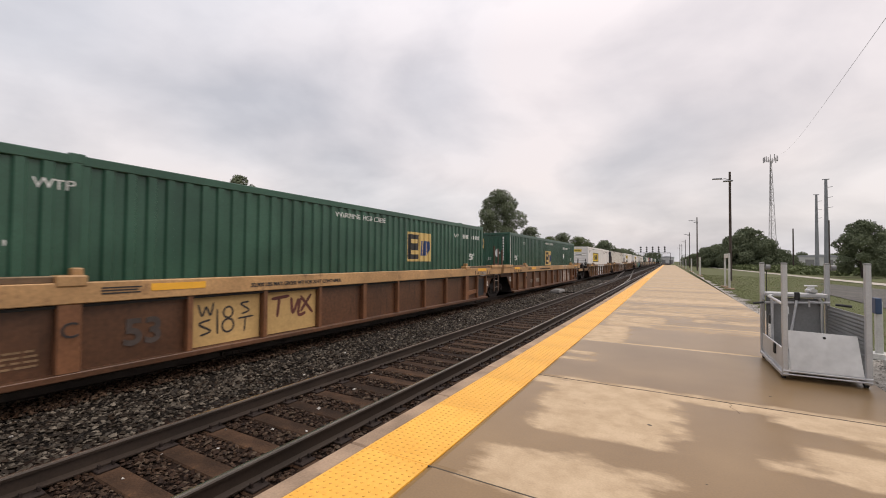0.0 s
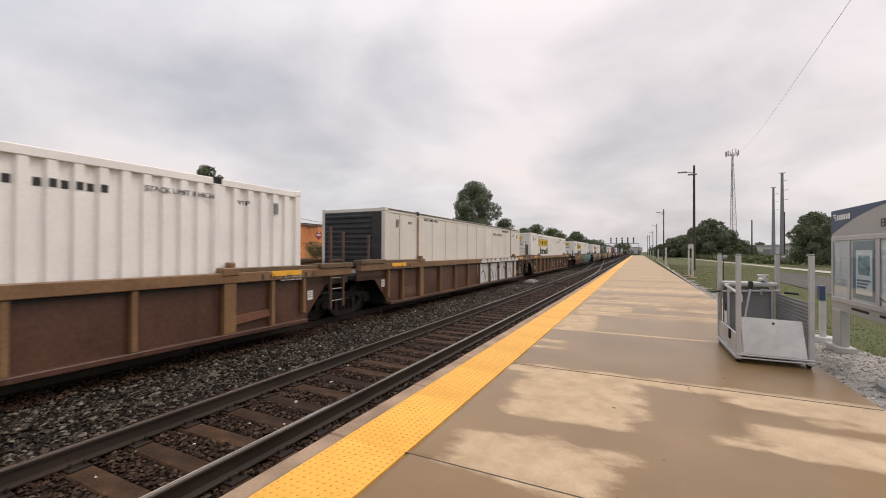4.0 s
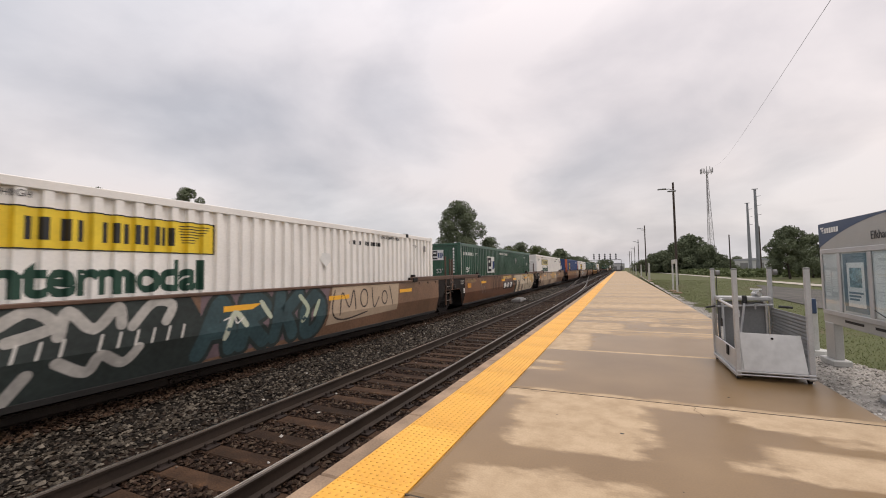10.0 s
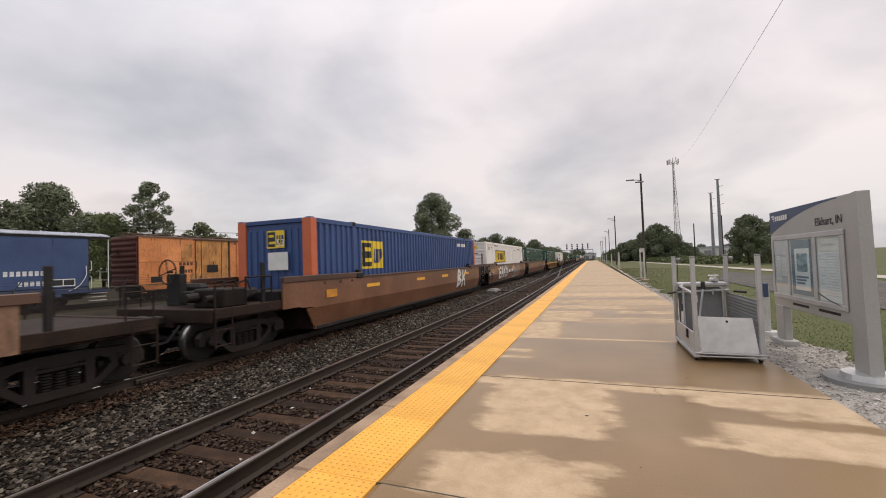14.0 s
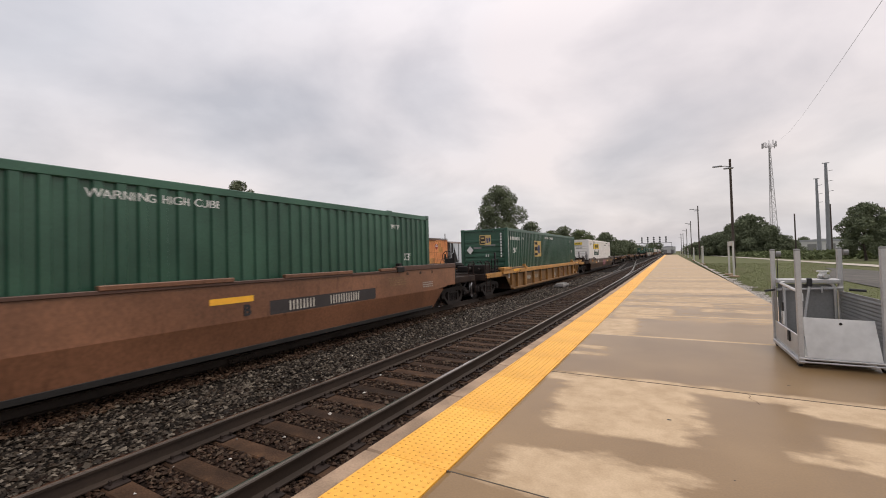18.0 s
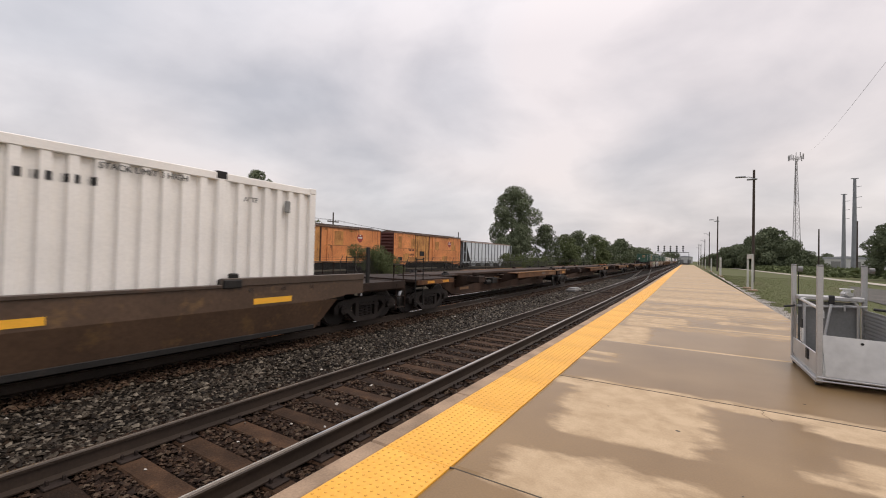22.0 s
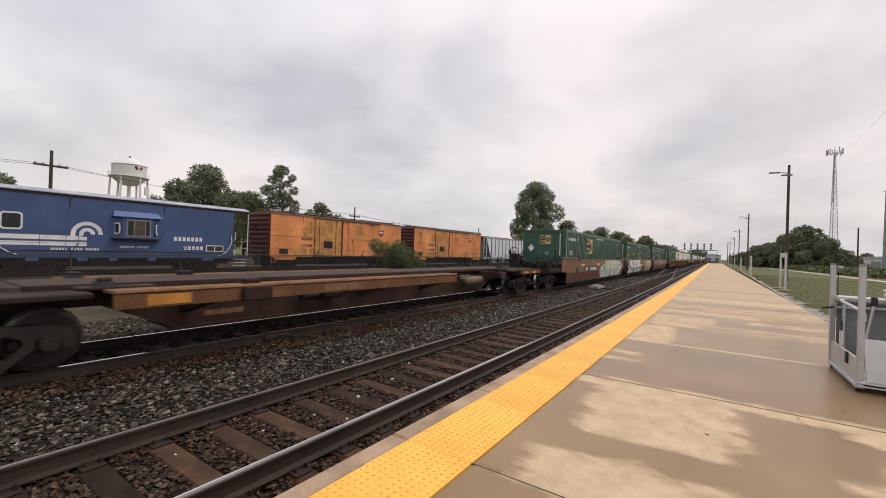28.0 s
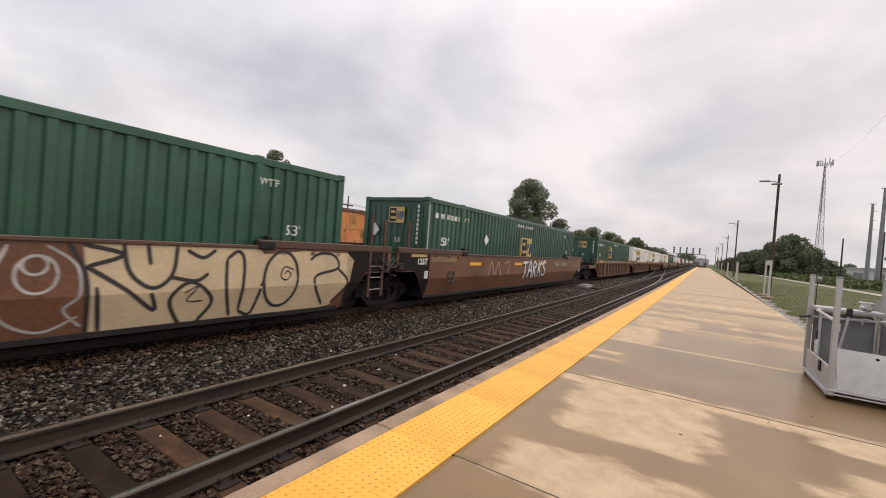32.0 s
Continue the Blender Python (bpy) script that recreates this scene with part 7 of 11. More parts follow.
w14 = well_car(387.68, "smooth_brown", 1.55, X, J, PLAIN_L + " and mint green graffiti", False)
w15 = well_car(406.72, "smooth_brown", 1.55, J, J, PLAIN_L + " and silver and sand graffiti", False)
w16 = well_car(426.25, "smooth_brown", 1.55, J, X, PLAIN_L + " and silver tags", False)

# words and numbers on the car sides
def car_no(car, y, z, ribbed, dark=False, n=6, label="row of plain bars"):
    if dark:
        mark_side(car, shared(("nback", n), lambda: Build().box(-1.35, 1.35, -0.17, 0.17, 0, 0.002).mesh("lettering", M_BLACKPAINT)), y, z, ribbed, 0.0, "black painted strip")
    mark_side(car, shared(("nbars", 4, n), lambda: bar_row(8, 0.035, 0.2, 0.055, M_STENWHITE)), y - 0.75, z, ribbed, 0.003, label)
    mark_side(car, shared(("nbars", n), lambda: bar_row(2 * n, 0.032, 0.2, 0.053, M_STENWHITE)), y + 0.55, z, ribbed, 0.003, label)


def number53(car, y, z, ribbed, material=None, size=0.55):
    mark_side(car, text_mesh("53", size, material or M_BLACKPAINT, bold=0.015), y, z, ribbed, 0.006, "painted number")


def block_logo(car, y0, y1, z0, z1):
    """A black block with slanted white bars, in place of a company's mark."""
    fill(car, [(y0, z0), (y1, z0), (y1, z1), (y0, z1)], G["black"], 2, "black painted block")
    w = (y1 - y0) / 3.4
    for k in range(3):
        a = y0 + 0.15 * w + k * 1.08 * w
        fill(car, [(a, z0 + 0.07), (a + 0.5 * w, z0 + 0.07), (a + 0.85 * w, z1 - 0.07), (a + 0.2 * w, z1 - 0.07)], G["white"], 4, "white slanted bar")
    for k in range(3):
        z = z0 + 0.12 + 0.07 * k
        fill(car, [(y0 + 0.06, z), (y0 + 1.6 * w, z), (y0 + 1.6 * w, z + 0.02), (y0 + 0.06, z + 0.02)], G["white"], 3, "thin white line")


def scrawl(car, lines, wide, material, layer=4, label="thin sprayed graffiti line", ribbed=False):
    for pts in lines:
        stroke(car, pts, wide, material, layer, label, ribbed)


def ring_pts(y, z, ry, rz, n=10, a0=0.0, turns=1.0):
    return [(y + ry * math.cos(a0 + 6.283 * turns * k / n), z + rz * math.sin(a0 + 6.283 * turns * k / n)) for k in range(n + 1)]


def silver_bays(car, y0, y1, top, seed):
    """Silver paint over the bays, ribs and top chord of a ribbed car, with black arcs."""
    r = random.Random(seed)
    fill(car, [(y0, 0.27), (y1 - 0.25, 0.27), (y1, 0.6), (y1 - 0.05, top - 0.26), (y0 - 0.15, top - 0.26)], G["silver"], 1, "silver graffiti ground", True)
    y = y0
    while y < y1 - 0.3:
        w = r.uniform(0.55, 1.0)
        ring = [(1.565, y + w / 2 + w * 0.48 * math.cos(math.pi * k / 8) - HALF, top - 0.2 + 0.2 * math.sin(math.pi * k / 8)) for k in range(9)]
        part("graffiti", Build().poly(ring).mesh("graffiti", G["silver"]), car, "silver graffiti scallop")
        y += w
    y = y0 + 0.3
    while y < y1 - 0.6:
        z = r.uniform(0.55, 0.75)
        stroke(car, [(y, 0.3), (y + 0.05, z), (y + 0.35, z + 0.25), (y + 0.7, z), (y + 0.78, 0.32)], 0.055, G["black"], 3, "black graffiti line", True)
        stroke(car, [(y + 0.45, top - 0.28), (y + 0.32, top - 0.5), (y + 0.55, 0.75), (y + 0.5, 0.4)], 0.045, G["black"], 3, "black graffiti line", True)
        y += r.uniform(0.95, 1.25)


BK = G["black"]
# leading three wells
number53(w0, -HALF + 2.95, 0.66, True, G["faded"])
part("lettering", text_mesh("C", 0.3, M_BLACKPAINT), w0, "black letter", on_side(1.55, -HALF + 2.02, 0.82))
for a, c in ((3.66, 4.98), (5.12, 6.44)):
    fill(w0, [(a, 0.27), (c, 0.27), (c, 1.12), (a, 1.12)], G["ochre"], 1, "ochre painted panel", True)
scrawl(w0, [[(3.78, 1.0), (3.85, 0.8), (3.92, 0.95), (4.0, 0.8), (4.05, 1.02)], [(4.0, 0.72), (3.8, 0.66), (4.0, 0.52), (3.82, 0.46)], [(4.12, 0.9), (4.13, 0.45)], ring_pts(4.33, 0.82, 0.09, 0.1), ring_pts(4.33, 0.58, 0.11, 0.12),
            [(4.75, 0.98), (4.58, 0.95), (4.75, 0.82), (4.6, 0.76)], [(4.52, 0.68), (4.85, 0.7)], [(4.68, 0.7), (4.66, 0.42)]], 0.035, BK, 3, "black graffiti line", True)
scrawl(w0, [[(5.25, 0.98), (5.7, 1.02)], [(5.45, 1.0), (5.4, 0.6)], [(5.75, 0.98), (5.8, 0.65), (5.95, 0.95)], [(6.0, 0.95), (5.95, 0.6), (6.15, 0.62)], [(6.0, 1.0), (6.35, 0.6)], [(6.3, 1.02), (6.0, 0.65)]], 0.07, G["maroon"], 3, "dark red graffiti line", True)
for c, words in ((w0, "52,900 LBS MAX GROSS WT FOR 20 FT CONTAINER"), (w1, "52,900 LBS MAX GROSS WT FOR 20 FT CONTAINER")):
    part("lettering", text_mesh(words, 0.105, M_BLACKPAINT, bold=0.002), c, "small black words", on_side(1.564, -HALF + 5.9, 1.30))
    part("reflector", shared(("refl",), lambda: None), c, "orange-yellow reflector strip", on_side(1.564, -HALF + 3.4, 1.36))
    part("lettering", shared(("fine_rows",), lambda: Build().box(-0.25, 0.25, 0.04, 0.06, 0, 0.003).box(-0.25, 0.2, 0.0, 0.02, 0, 0.003).box(-0.25, 0.24, -0.04, -0.02, 0, 0.003).mesh("lettering", M_BLACKPAINT)), c, "fine rows of dark bars", on_side(1.564, -HALF + 2.6, 1.33))
car_no(w1, -HALF + 4.28, 0.62, True)
part("lettering", text_mesh("A", 0.26, M_BLACKPAINT), w1, "black letter", on_side(1.55, -HALF + 2.02, 0.85))
number53(w1, -HALF + 8.65, 0.58, True, G["faded"])
fill(w1, [(10.65, 0.28), (10.8, 0.8), (10.8, 1.14), (12.45, 1.14), (13.2, 0.95), (13.65, 0.6), (13.6, 0.28)], G["dusty"], 1, "dusty pale graffiti ground", True)
scrawl(w1, [[(10.6, 0.28), (10.76, 0.65), (10.72, 0.95), (10.85, 1.14)], [(11.35, 1.14), (11.3, 0.7), (11.4, 0.3)], [(12.0, 1.14), (12.05, 0.5), (12.0, 0.3)], [(11.7, 0.72), (11.95, 0.74)]], 0.07, BK, 3, "black graffiti line", True)
scrawl(w1, [[(12.95, 0.3), (13.0, 0.7), (13.3, 0.82), (13.6, 0.6), (13.62, 0.3)], [(10.68, 0.28), (10.84, 0.65), (10.8, 1.1)]], 0.04, G["white"], 3, "white graffiti outline", True)
for pts in ([(10.78, 1.19), (10.85, 1.36), (11.1, 1.44), (11.4, 1.38), (11.62, 1.19)], [(11.66, 1.19), (11.8, 1.36), (12.1, 1.43), (12.2, 1.2)]):
    stroke(w1, pts, 0.04, G["white"], 3, "white graffiti outline", False, 1.566)
car_no(w2, -HALF + 3.6, 0.88, True)
silver_bays(w2, 4.9, 9.2, 1.42, 21)
silver_bays(w3, 8.0, 14.45, 1.48, 22)
number53(w3, -HALF + 14.72, 0.83, True, None, 0.48)
fill(w3, [(15.1, 0.27), (16.12, 0.27), (16.2, 0.5), (16.2, 1.22), (15.1, 1.22)], BK, 1, "black painted panel", True)
for y, z, w, h in ((15.6, 0.75, 0.6, 0.03), (15.6, 0.66, 0.7, 0.03), (15.6, 0.57, 0.5, 0.03), (15.65, 0.45, 0.7, 0.025)):
    fill(w3, [(y - w / 2, z), (y + w / 2, z), (y + w / 2, z + h), (y - w / 2, z + h)], G["white"], 3, "fine white line", True)
part("lettering", text_mesh("48", 0.14, M_WHITEPAINT), w3, "white number", on_side(1.43, -HALF + 15.32, 1.06))
part("lettering", text_mesh("53", 0.14, M_WHITEPAINT), w3, "white number", on_side(1.43, -HALF + 15.95, 1.06))
fill(w4, [(-0.2, 0.3), (0.7, 0.27), (0.7, 1.28), (-0.45, 1.28), (-0.45, 0.75)], BK, 1, "black painted panel", True)
part("lettering", text_mesh("125T", 0.31, M_GRIME, bold=0.012), w4, "white letters", on_side(1.545, -HALF + 0.2, 0.64))
for y, n_ in ((-0.1, "53"), (0.45, "48")):
    part("lettering", text_mesh(n_, 0.14, M_WHITEPAINT), w4, "white number", on_side(1.545, -HALF + y, 1.08))
scrawl(w4, [[(7.6, 0.4), (7.8, 1.0), (8.0, 0.45)], [(9.7, 0.9), (10.1, 1.0), (9.8, 0.6), (10.2, 0.5)]], 0.045, G["white"], 2, "white graffiti line", True)
fill(w4, [(10.35, 0.7), (12.75, 0.7), (12.75, 1.0), (10.35, 1.0)], G["faded"], 1, "faded black strip", True)
car_no(w4, HALF - 4.6, 0.85, True)
number53(w4, -HALF + 14.55, 0.75, True, G["faded"], 0.42)
scrawl(w4, [[(13.3, 1.0), (13.5, 0.95), (13.4, 0.6)], [(9.6, 0.4), (9.9, 0.9)], [(15.4, 1.1), (15.45, 0.5)]], 0.05, G["dusty"], 1, "dusty rubbed streak", True)
# the two single wells with smooth sides
fill(w5, [(3.4, 0.86), (6.9, 0.86), (6.9, 1.26), (3.4, 1.26)], BK, 1, "black painted strip")
car_no(w5, -HALF + 5.1, 1.06, False)
fill(w5, [(5.0, 1.3), (5.9, 1.3), (5.9, 1.5), (5.0, 1.5)], G["ochre"], 1, "faded ochre patch")
fill(w5, [(6.4, 0.5), (7.4, 0.45), (7.3, 1.5), (6.5, 1.48)], G["faded"], 2, "dark sprayed shadow")
sprayed(w5, 7.1, 10.9, 0.45, 1.5, "ERNEST", G["green"], BK, 0.24, 0.12, 31, "green graffiti letter shape", 3)
block_logo(w5, 11.0, 12.0, 0.95, 1.35)
fill(w5, [(12.0, 0.2), (11.95, 1.0), (12.5, 1.51), (14.9, 1.5), (15.3, 1.42), (15.9, 1.51), (16.5, 1.4), (16.62, 1.05), (17.1, 0.98), (17.0, 0.9), (16.5, 0.86), (16.0, 0.4), (15.7, 0.2)], G["green"], 1, "green graffiti halo")
fill(w5, [(12.1, 0.2), (12.1, 1.0), (12.6, 1.45), (14.9, 1.44), (15.3, 1.36), (15.9, 1.45), (16.4, 1.36), (16.45, 0.9), (15.9, 0.42), (15.6, 0.22)], G["deep"], 2, "navy graffiti ground")
fill(w5, [(16.72, 1.0), (17.3, 1.0), (17.3, 1.36), (16.72, 1.36)], M_RUNG, 4, "pale border of a plate")
fill(w5, [(16.75, 1.03), (17.27, 1.03), (17.27, 1.33), (16.75, 1.33)], M_BLACKPAINT, 5, "black plate")
fill(w5, [(16.5, 1.2), (16.68, 1.2), (16.68, 1.42), (16.5, 1.42)], G["ochre"], 4, "ochre paint patch")
for pts in ([(12.5, 0.32), (12.65, 1.32)], [(12.65, 1.3), (13.25, 1.25), (13.55, 0.85), (13.2, 0.35), (12.6, 0.32)], [(14.05, 0.3), (14.5, 1.32), (14.85, 0.35)], [(14.3, 0.72), (14.75, 0.75)],
            [(15.55, 1.3), (15.1, 1.15), (15.05, 0.95), (15.4, 0.85), (15.3, 0.55), (14.95, 0.42)], [(16.3, 1.3), (15.85, 1.28), (15.75, 0.75), (15.85, 0.55), (16.15, 0.72)]):
    stroke(w5, pts, 0.27, G["teal"], 4, "teal blue graffiti letter stroke")
# dusty unit of three
fill(w6, [(-0.3, 0.2), (1.65, 0.2), (1.65, 1.5), (-0.3, 1.5)], G["tan"], 1, "tan painted panel")
number53(w6, -HALF + 0.35, 0.66, False, None, 0.55)
scrawl(w6, [[(0.0, 1.3), (0.2, 1.42), (0.35, 1.2), (0.55, 1.4), (0.7, 1.2), (0.9, 1.35)], [(0.2, 1.25), (0.8, 1.32), (0.9, 1.15)]], 0.045, G["faded"], 4, "dark graffiti line")
fill(w6, [(1.65, 0.2), (5.9, 0.2), (6.2, 0.8), (5.8, 1.5), (1.6, 1.5)], G["pitch"], 1, "black-green graffiti ground")
for pts in ([(1.95, 0.35), (2.2, 0.8), (2.15, 1.3), (2.6, 1.42)], [(2.3, 0.98), (2.6, 0.92), (2.85, 0.8), (2.95, 1.3), (2.65, 1.42)], [(2.45, 0.35), (2.35, 0.8)], [(3.4, 1.25), (3.7, 1.42), (3.95, 1.2), (3.5, 1.05)],
            [(4.0, 1.05), (4.1, 1.38), (4.4, 1.1), (4.7, 1.4), (4.75, 1.12)], [(4.9, 1.08), (5.2, 1.42), (5.5, 1.36), (5.4, 1.1)], [(3.45, 0.22), (3.7, 0.6)], [(4.0, 0.7), (4.35, 0.5), (4.5, 0.72), (4.8, 0.55), (5.0, 0.75)]):
    stroke(w6, pts, 0.15, G["pale"], 3, "pale fuzzy graffiti stroke")
for k in range(10):
    y = 3.3 + 0.24 * k + (0.2 if k > 3 else 0)
    stroke(w6, [(y, 0.78), (y + 0.03, 0.92), (y + 0.05, 1.02)], 0.035, G["white"], 5, "thin white painted bar")
fill(w6, [(6.0, 0.3), (9.2, 0.4), (9.5, 1.45), (6.0, 1.48)], G["plum"], 1, "dim grey-brown graffiti ground")
sprayed(w6, 6.0, 9.3, 0.3, 1.48, "ARKO", G["deepteal"], G["pitch"], 0.3, 0.1, 44, "dark teal graffiti letter shape", 2)
scrawl(w6, [[(6.5, 0.6), (6.7, 1.1), (7.0, 0.8)], [(7.3, 1.3), (7.6, 0.9)], [(8.4, 1.35), (8.7, 1.0), (8.5, 0.7)], [(8.9, 0.8), (9.1, 1.2)]], 0.11, G["mint"], 5, "pale mint graffiti stroke")
scrawl(w6, [[(6.45, 0.98), (6.6, 1.02), (6.55, 0.9)], [(6.7, 1.05), (6.75, 0.9), (6.9, 1.0)]], 0.03, G["white"], 6, "thin white graffiti line")
fill(w6, [(9.4, 0.5), (12.9, 0.6), (13.0, 1.45), (9.6, 1.48)], G["clay"], 2, "clay-coloured graffiti ground")
scrawl(w6, [[(9.9, 0.7), (10.0, 1.3), (10.3, 0.9), (10.5, 1.35), (10.6, 0.8)], ring_pts(11.0, 1.1, 0.18, 0.25), [(11.4, 1.4), (11.5, 0.8), (11.8, 1.1)], ring_pts(12.1, 1.05, 0.15, 0.2), [(12.4, 1.4), (12.6, 0.75)], [(9.7, 1.4), (9.6, 0.8), (10.1, 0.58), (11.2, 0.7)]], 0.045, G["faded"], 4, "dark graffiti line")
scrawl(w7, [[(2.2, 1.4), (2.5, 1.0), (2.7, 0.6), (2.95, 0.95), (3.2, 0.6)], [(2.7, 1.2), (2.9, 1.35)]], 0.035, G["grey"], 2, "grey graffiti line")
scrawl(w7, [[(4.6, 0.6), (4.8, 1.3), (5.0, 1.4), (5.15, 0.7)], [(5.3, 0.6), (5.45, 1.35), (5.65, 1.35), (5.75, 0.7)], [(5.9, 0.65), (6.05, 1.3), (6.25, 1.3), (6.35, 0.7)]], 0.06, BK, 2, "black graffiti line")
fill(w7, [(6.9, 1.25), (9.0, 1.25), (9.0, 1.46), (6.9, 1.46)], G["ochre"], 1, "ochre painted strip")
block_logo(w7, 6.9, 9.3, 0.62, 1.08)
scrawl(w7, [[(7.5, 0.75), (7.4, 1.2), (7.8, 1.3), (7.9, 0.8)], ring_pts(8.2, 1.0, 0.14, 0.2), [(8.5, 1.4), (8.6, 0.7)], [(8.9, 1.35), (8.6, 1.0), (8.95, 0.75)]], 0.06, G["plum"], 5, "purple-grey graffiti line")
fill(w7, [(9.6, 1.48), (9.65, 0.95), (10.1, 0.92), (9.95, 0.22), (15.9, 0.22), (16.5, 0.55), (16.85, 1.0), (16.6, 1.5)], G["bone"], 1, "bone-coloured graffiti ground")
fill(w7, [(9.66, 1.08), (10.55, 1.05), (10.43, 0.22), (9.97, 0.22), (10.1, 0.92), (9.66, 0.95)], G["pitch"], 2, "black graffiti shadow")
scrawl(w7, [[(9.62, 1.5), (9.66, 1.08), (10.55, 1.05)], [(9.9, 1.5), (9.92, 1.2)]], 0.06, BK, 3, "black graffiti outline")
fill(w7, [(11.02, 1.06), (11.64, 1.06), (11.54, 0.2), (11.1, 0.2)], G["faded"], 2, "dark graffiti letter opening")
fill(w7, [(11.13, 0.9), (11.38, 0.9), (11.34, 0.24), (11.18, 0.24)], G["smoke"], 3, "grey-brown graffiti shade")
scrawl(w7, [[(11.1, 0.95), (11.46, 0.97), (11.4, 0.32)]], 0.045, G["white"], 4, "white graffiti highlight")
scrawl(w7, [[(11.69, 1.5), (11.67, 1.2), (11.64, 1.06)], [(11.02, 1.06), (11.64, 1.06)]], 0.06, BK, 4, "black graffiti line")
fill(w7, [(12.22, 0.2), (12.2, 0.55), (12.34, 0.73), (12.55, 0.6), (12.7, 0.2)], G["smoke"], 2, "grey-brown graffiti shade")
scrawl(w7, [[(12.23, 0.2), (12.2, 0.5), (12.22, 0.7), (12.36, 0.74), (12.55, 0.62), (12.72, 0.2)], [(12.1, 0.94), (12.12, 0.78), (12.22, 0.7)], [(12.28, 1.47), (12.22, 1.12), (12.8, 1.36), (12.81, 1.2), (12.46, 1.0), (12.9, 1.05), (13.1, 0.92)],
            [(13.12, 0.92), (13.3, 0.6), (13.36, 0.22)], [(13.42, 1.48), (13.29, 1.15), (13.3, 0.7), (13.46, 0.3)], [(14.0, 1.18), (13.99, 0.8), (14.12, 0.62), (14.24, 0.78), (14.24, 1.15)], [(14.86, 1.18), (14.9, 0.8), (14.66, 0.25)],
            [(15.18, 0.3), (15.24, 0.58), (15.33, 0.4), (15.42, 0.6), (15.46, 0.3)]], 0.045, BK, 4, "black graffiti line")
scrawl(w7, [[(12.3, 0.8), (12.5, 0.72), (12.66, 0.5), (12.78, 0.25)], [(12.5, 1.03), (12.78, 1.12)]], 0.04, G["white"], 4, "white graffiti highlight")
fill(w7, [(12.3, 1.47), (13.38, 1.48), (13.27, 1.3), (12.84, 1.37), (12.55, 1.3)], G["ochre"], 2, "ochre graffiti shape")
fill(w7, [(12.84, 1.37), (13.27, 1.32), (13.26, 0.95), (13.1, 0.92), (12.9, 1.05), (12.5, 1.0), (12.81, 1.2)], G["smoke"], 3, "grey-brown graffiti shade")
fill(w7, [(14.01, 1.16), (14.23, 1.14), (14.23, 0.8), (14.12, 0.65), (14.0, 0.8)], G["smoke"], 3, "grey-brown graffiti shade")
fill(w7, [(13.96, 1.2), (14.9, 1.2), (14.95, 0.98), (15.6, 0.95), (15.65, 0.74), (16.3, 0.74), (16.32, 1.45), (13.96, 1.45)], G["ochre"], 2, "ochre painted panel")
for y, n_ in ((14.55, "45"), (15.1, "48"), (15.95, "53")):
    part("lettering", text_mesh(n_, 0.13, M_BLACKPAINT), w7, "small dark number", on_side(1.532, -HALF + y, 1.34))
for k in range(6):
    z = 1.12 - 0.055 * k
    fill(w7, [(15.72, z), (16.22 - 0.08 * (k % 3), z), (16.22 - 0.08 * (k % 3), z + 0.018), (15.72, z + 0.018)], G["faded"], 3, "fine dark line")
scrawl(w7, [[(11.62, 0.42), (11.7, 0.55), (11.72, 0.4), (11.82, 0.5)], [(13.6, 0.32), (13.75, 0.4), (13.85, 0.3), (14.0, 0.4)], [(10.7, 0.35), (10.85, 0.45), (10.9, 0.32)]], 0.02, G["faded"], 4, "thin dark graffiti line")
number53(w8, -HALF + 0.42, 0.68, False, G["faded"], 0.42)
for pts in ([(0.75, 1.15), (1.05, 0.72), (1.9, 1.2)], [(1.05, 0.8), (1.0, 0.22)], [(2.05, 0.25), (2.75, 1.42), (3.15, 0.3)], [(2.4, 0.65), (3.0, 0.68)], [(3.45, 0.28), (3.6, 1.4), (4.2, 1.2), (3.75, 0.88), (4.35, 0.6), (3.5, 0.34)],
            [(4.6, 0.22), (4.95, 1.45)], [(5.55, 1.4), (5.0, 0.9), (5.35, 0.22)], [(5.75, 1.45), (5.7, 0.9), (6.0, 0.86)], [(6.55, 1.4), (6.85, 0.6), (7.5, 0.42)]):
    stroke(w8, pts, 0.34, G["clay"], 2, "pale tan graffiti letter stroke")
fill(w8, [(6.9, 0.2), (9.3, 0.2), (9.4, 0.75), (7.0, 0.75)], G["clay"], 1, "pale tan graffiti patch")
fill(w8, [(9.5, 0.4), (11.2, 0.4), (10.2, 1.5), (9.4, 1.4)], G["clay"], 1, "pale tan graffiti patch")
fill(w8, [(7.3, 0.86), (9.35, 0.86), (9.35, 1.46), (7.3, 1.46)], G["ochre"], 3, "ochre painted panel")
part("lettering", text_mesh("A", 0.24, M_BLACKPAINT), w8, "black letter", on_side(1.536, -HALF + 9.1, 1.0))
car_no(w8, -HALF + 11.4, 1.1, False)
# second unit of three
sprayed(w9, 11.8, 13.4, 0.45, 1.45, "BK", G["white"], BK, 0.2, 0.1, 63, "white graffiti letter shape")
number53(w10, -HALF + 0.5, 0.68, False, None, 0.66)
scrawl(w10, [[(0.95, 1.15), (0.8, 1.05), (1.0, 0.95), (0.85, 0.88)], ring_pts(1.15, 1.0, 0.07, 0.09), [(1.0, 1.4), (1.25, 1.05), (1.6, 0.6)], ring_pts(1.45, 1.1, 0.08, 0.1), [(1.6, 1.1), (1.75, 1.2), (2.0, 1.1), (2.1, 0.95)]], 0.04, G["white"], 4, "white graffiti line")
sprayed(w10, 3.0, 6.4, 0.38, 1.42, "EAKO", G["silver"], BK, 0.24, 0.08, 72, "silver graffiti letter shape")
block_logo(w10, 6.9, 9.1, 0.72, 1.16)
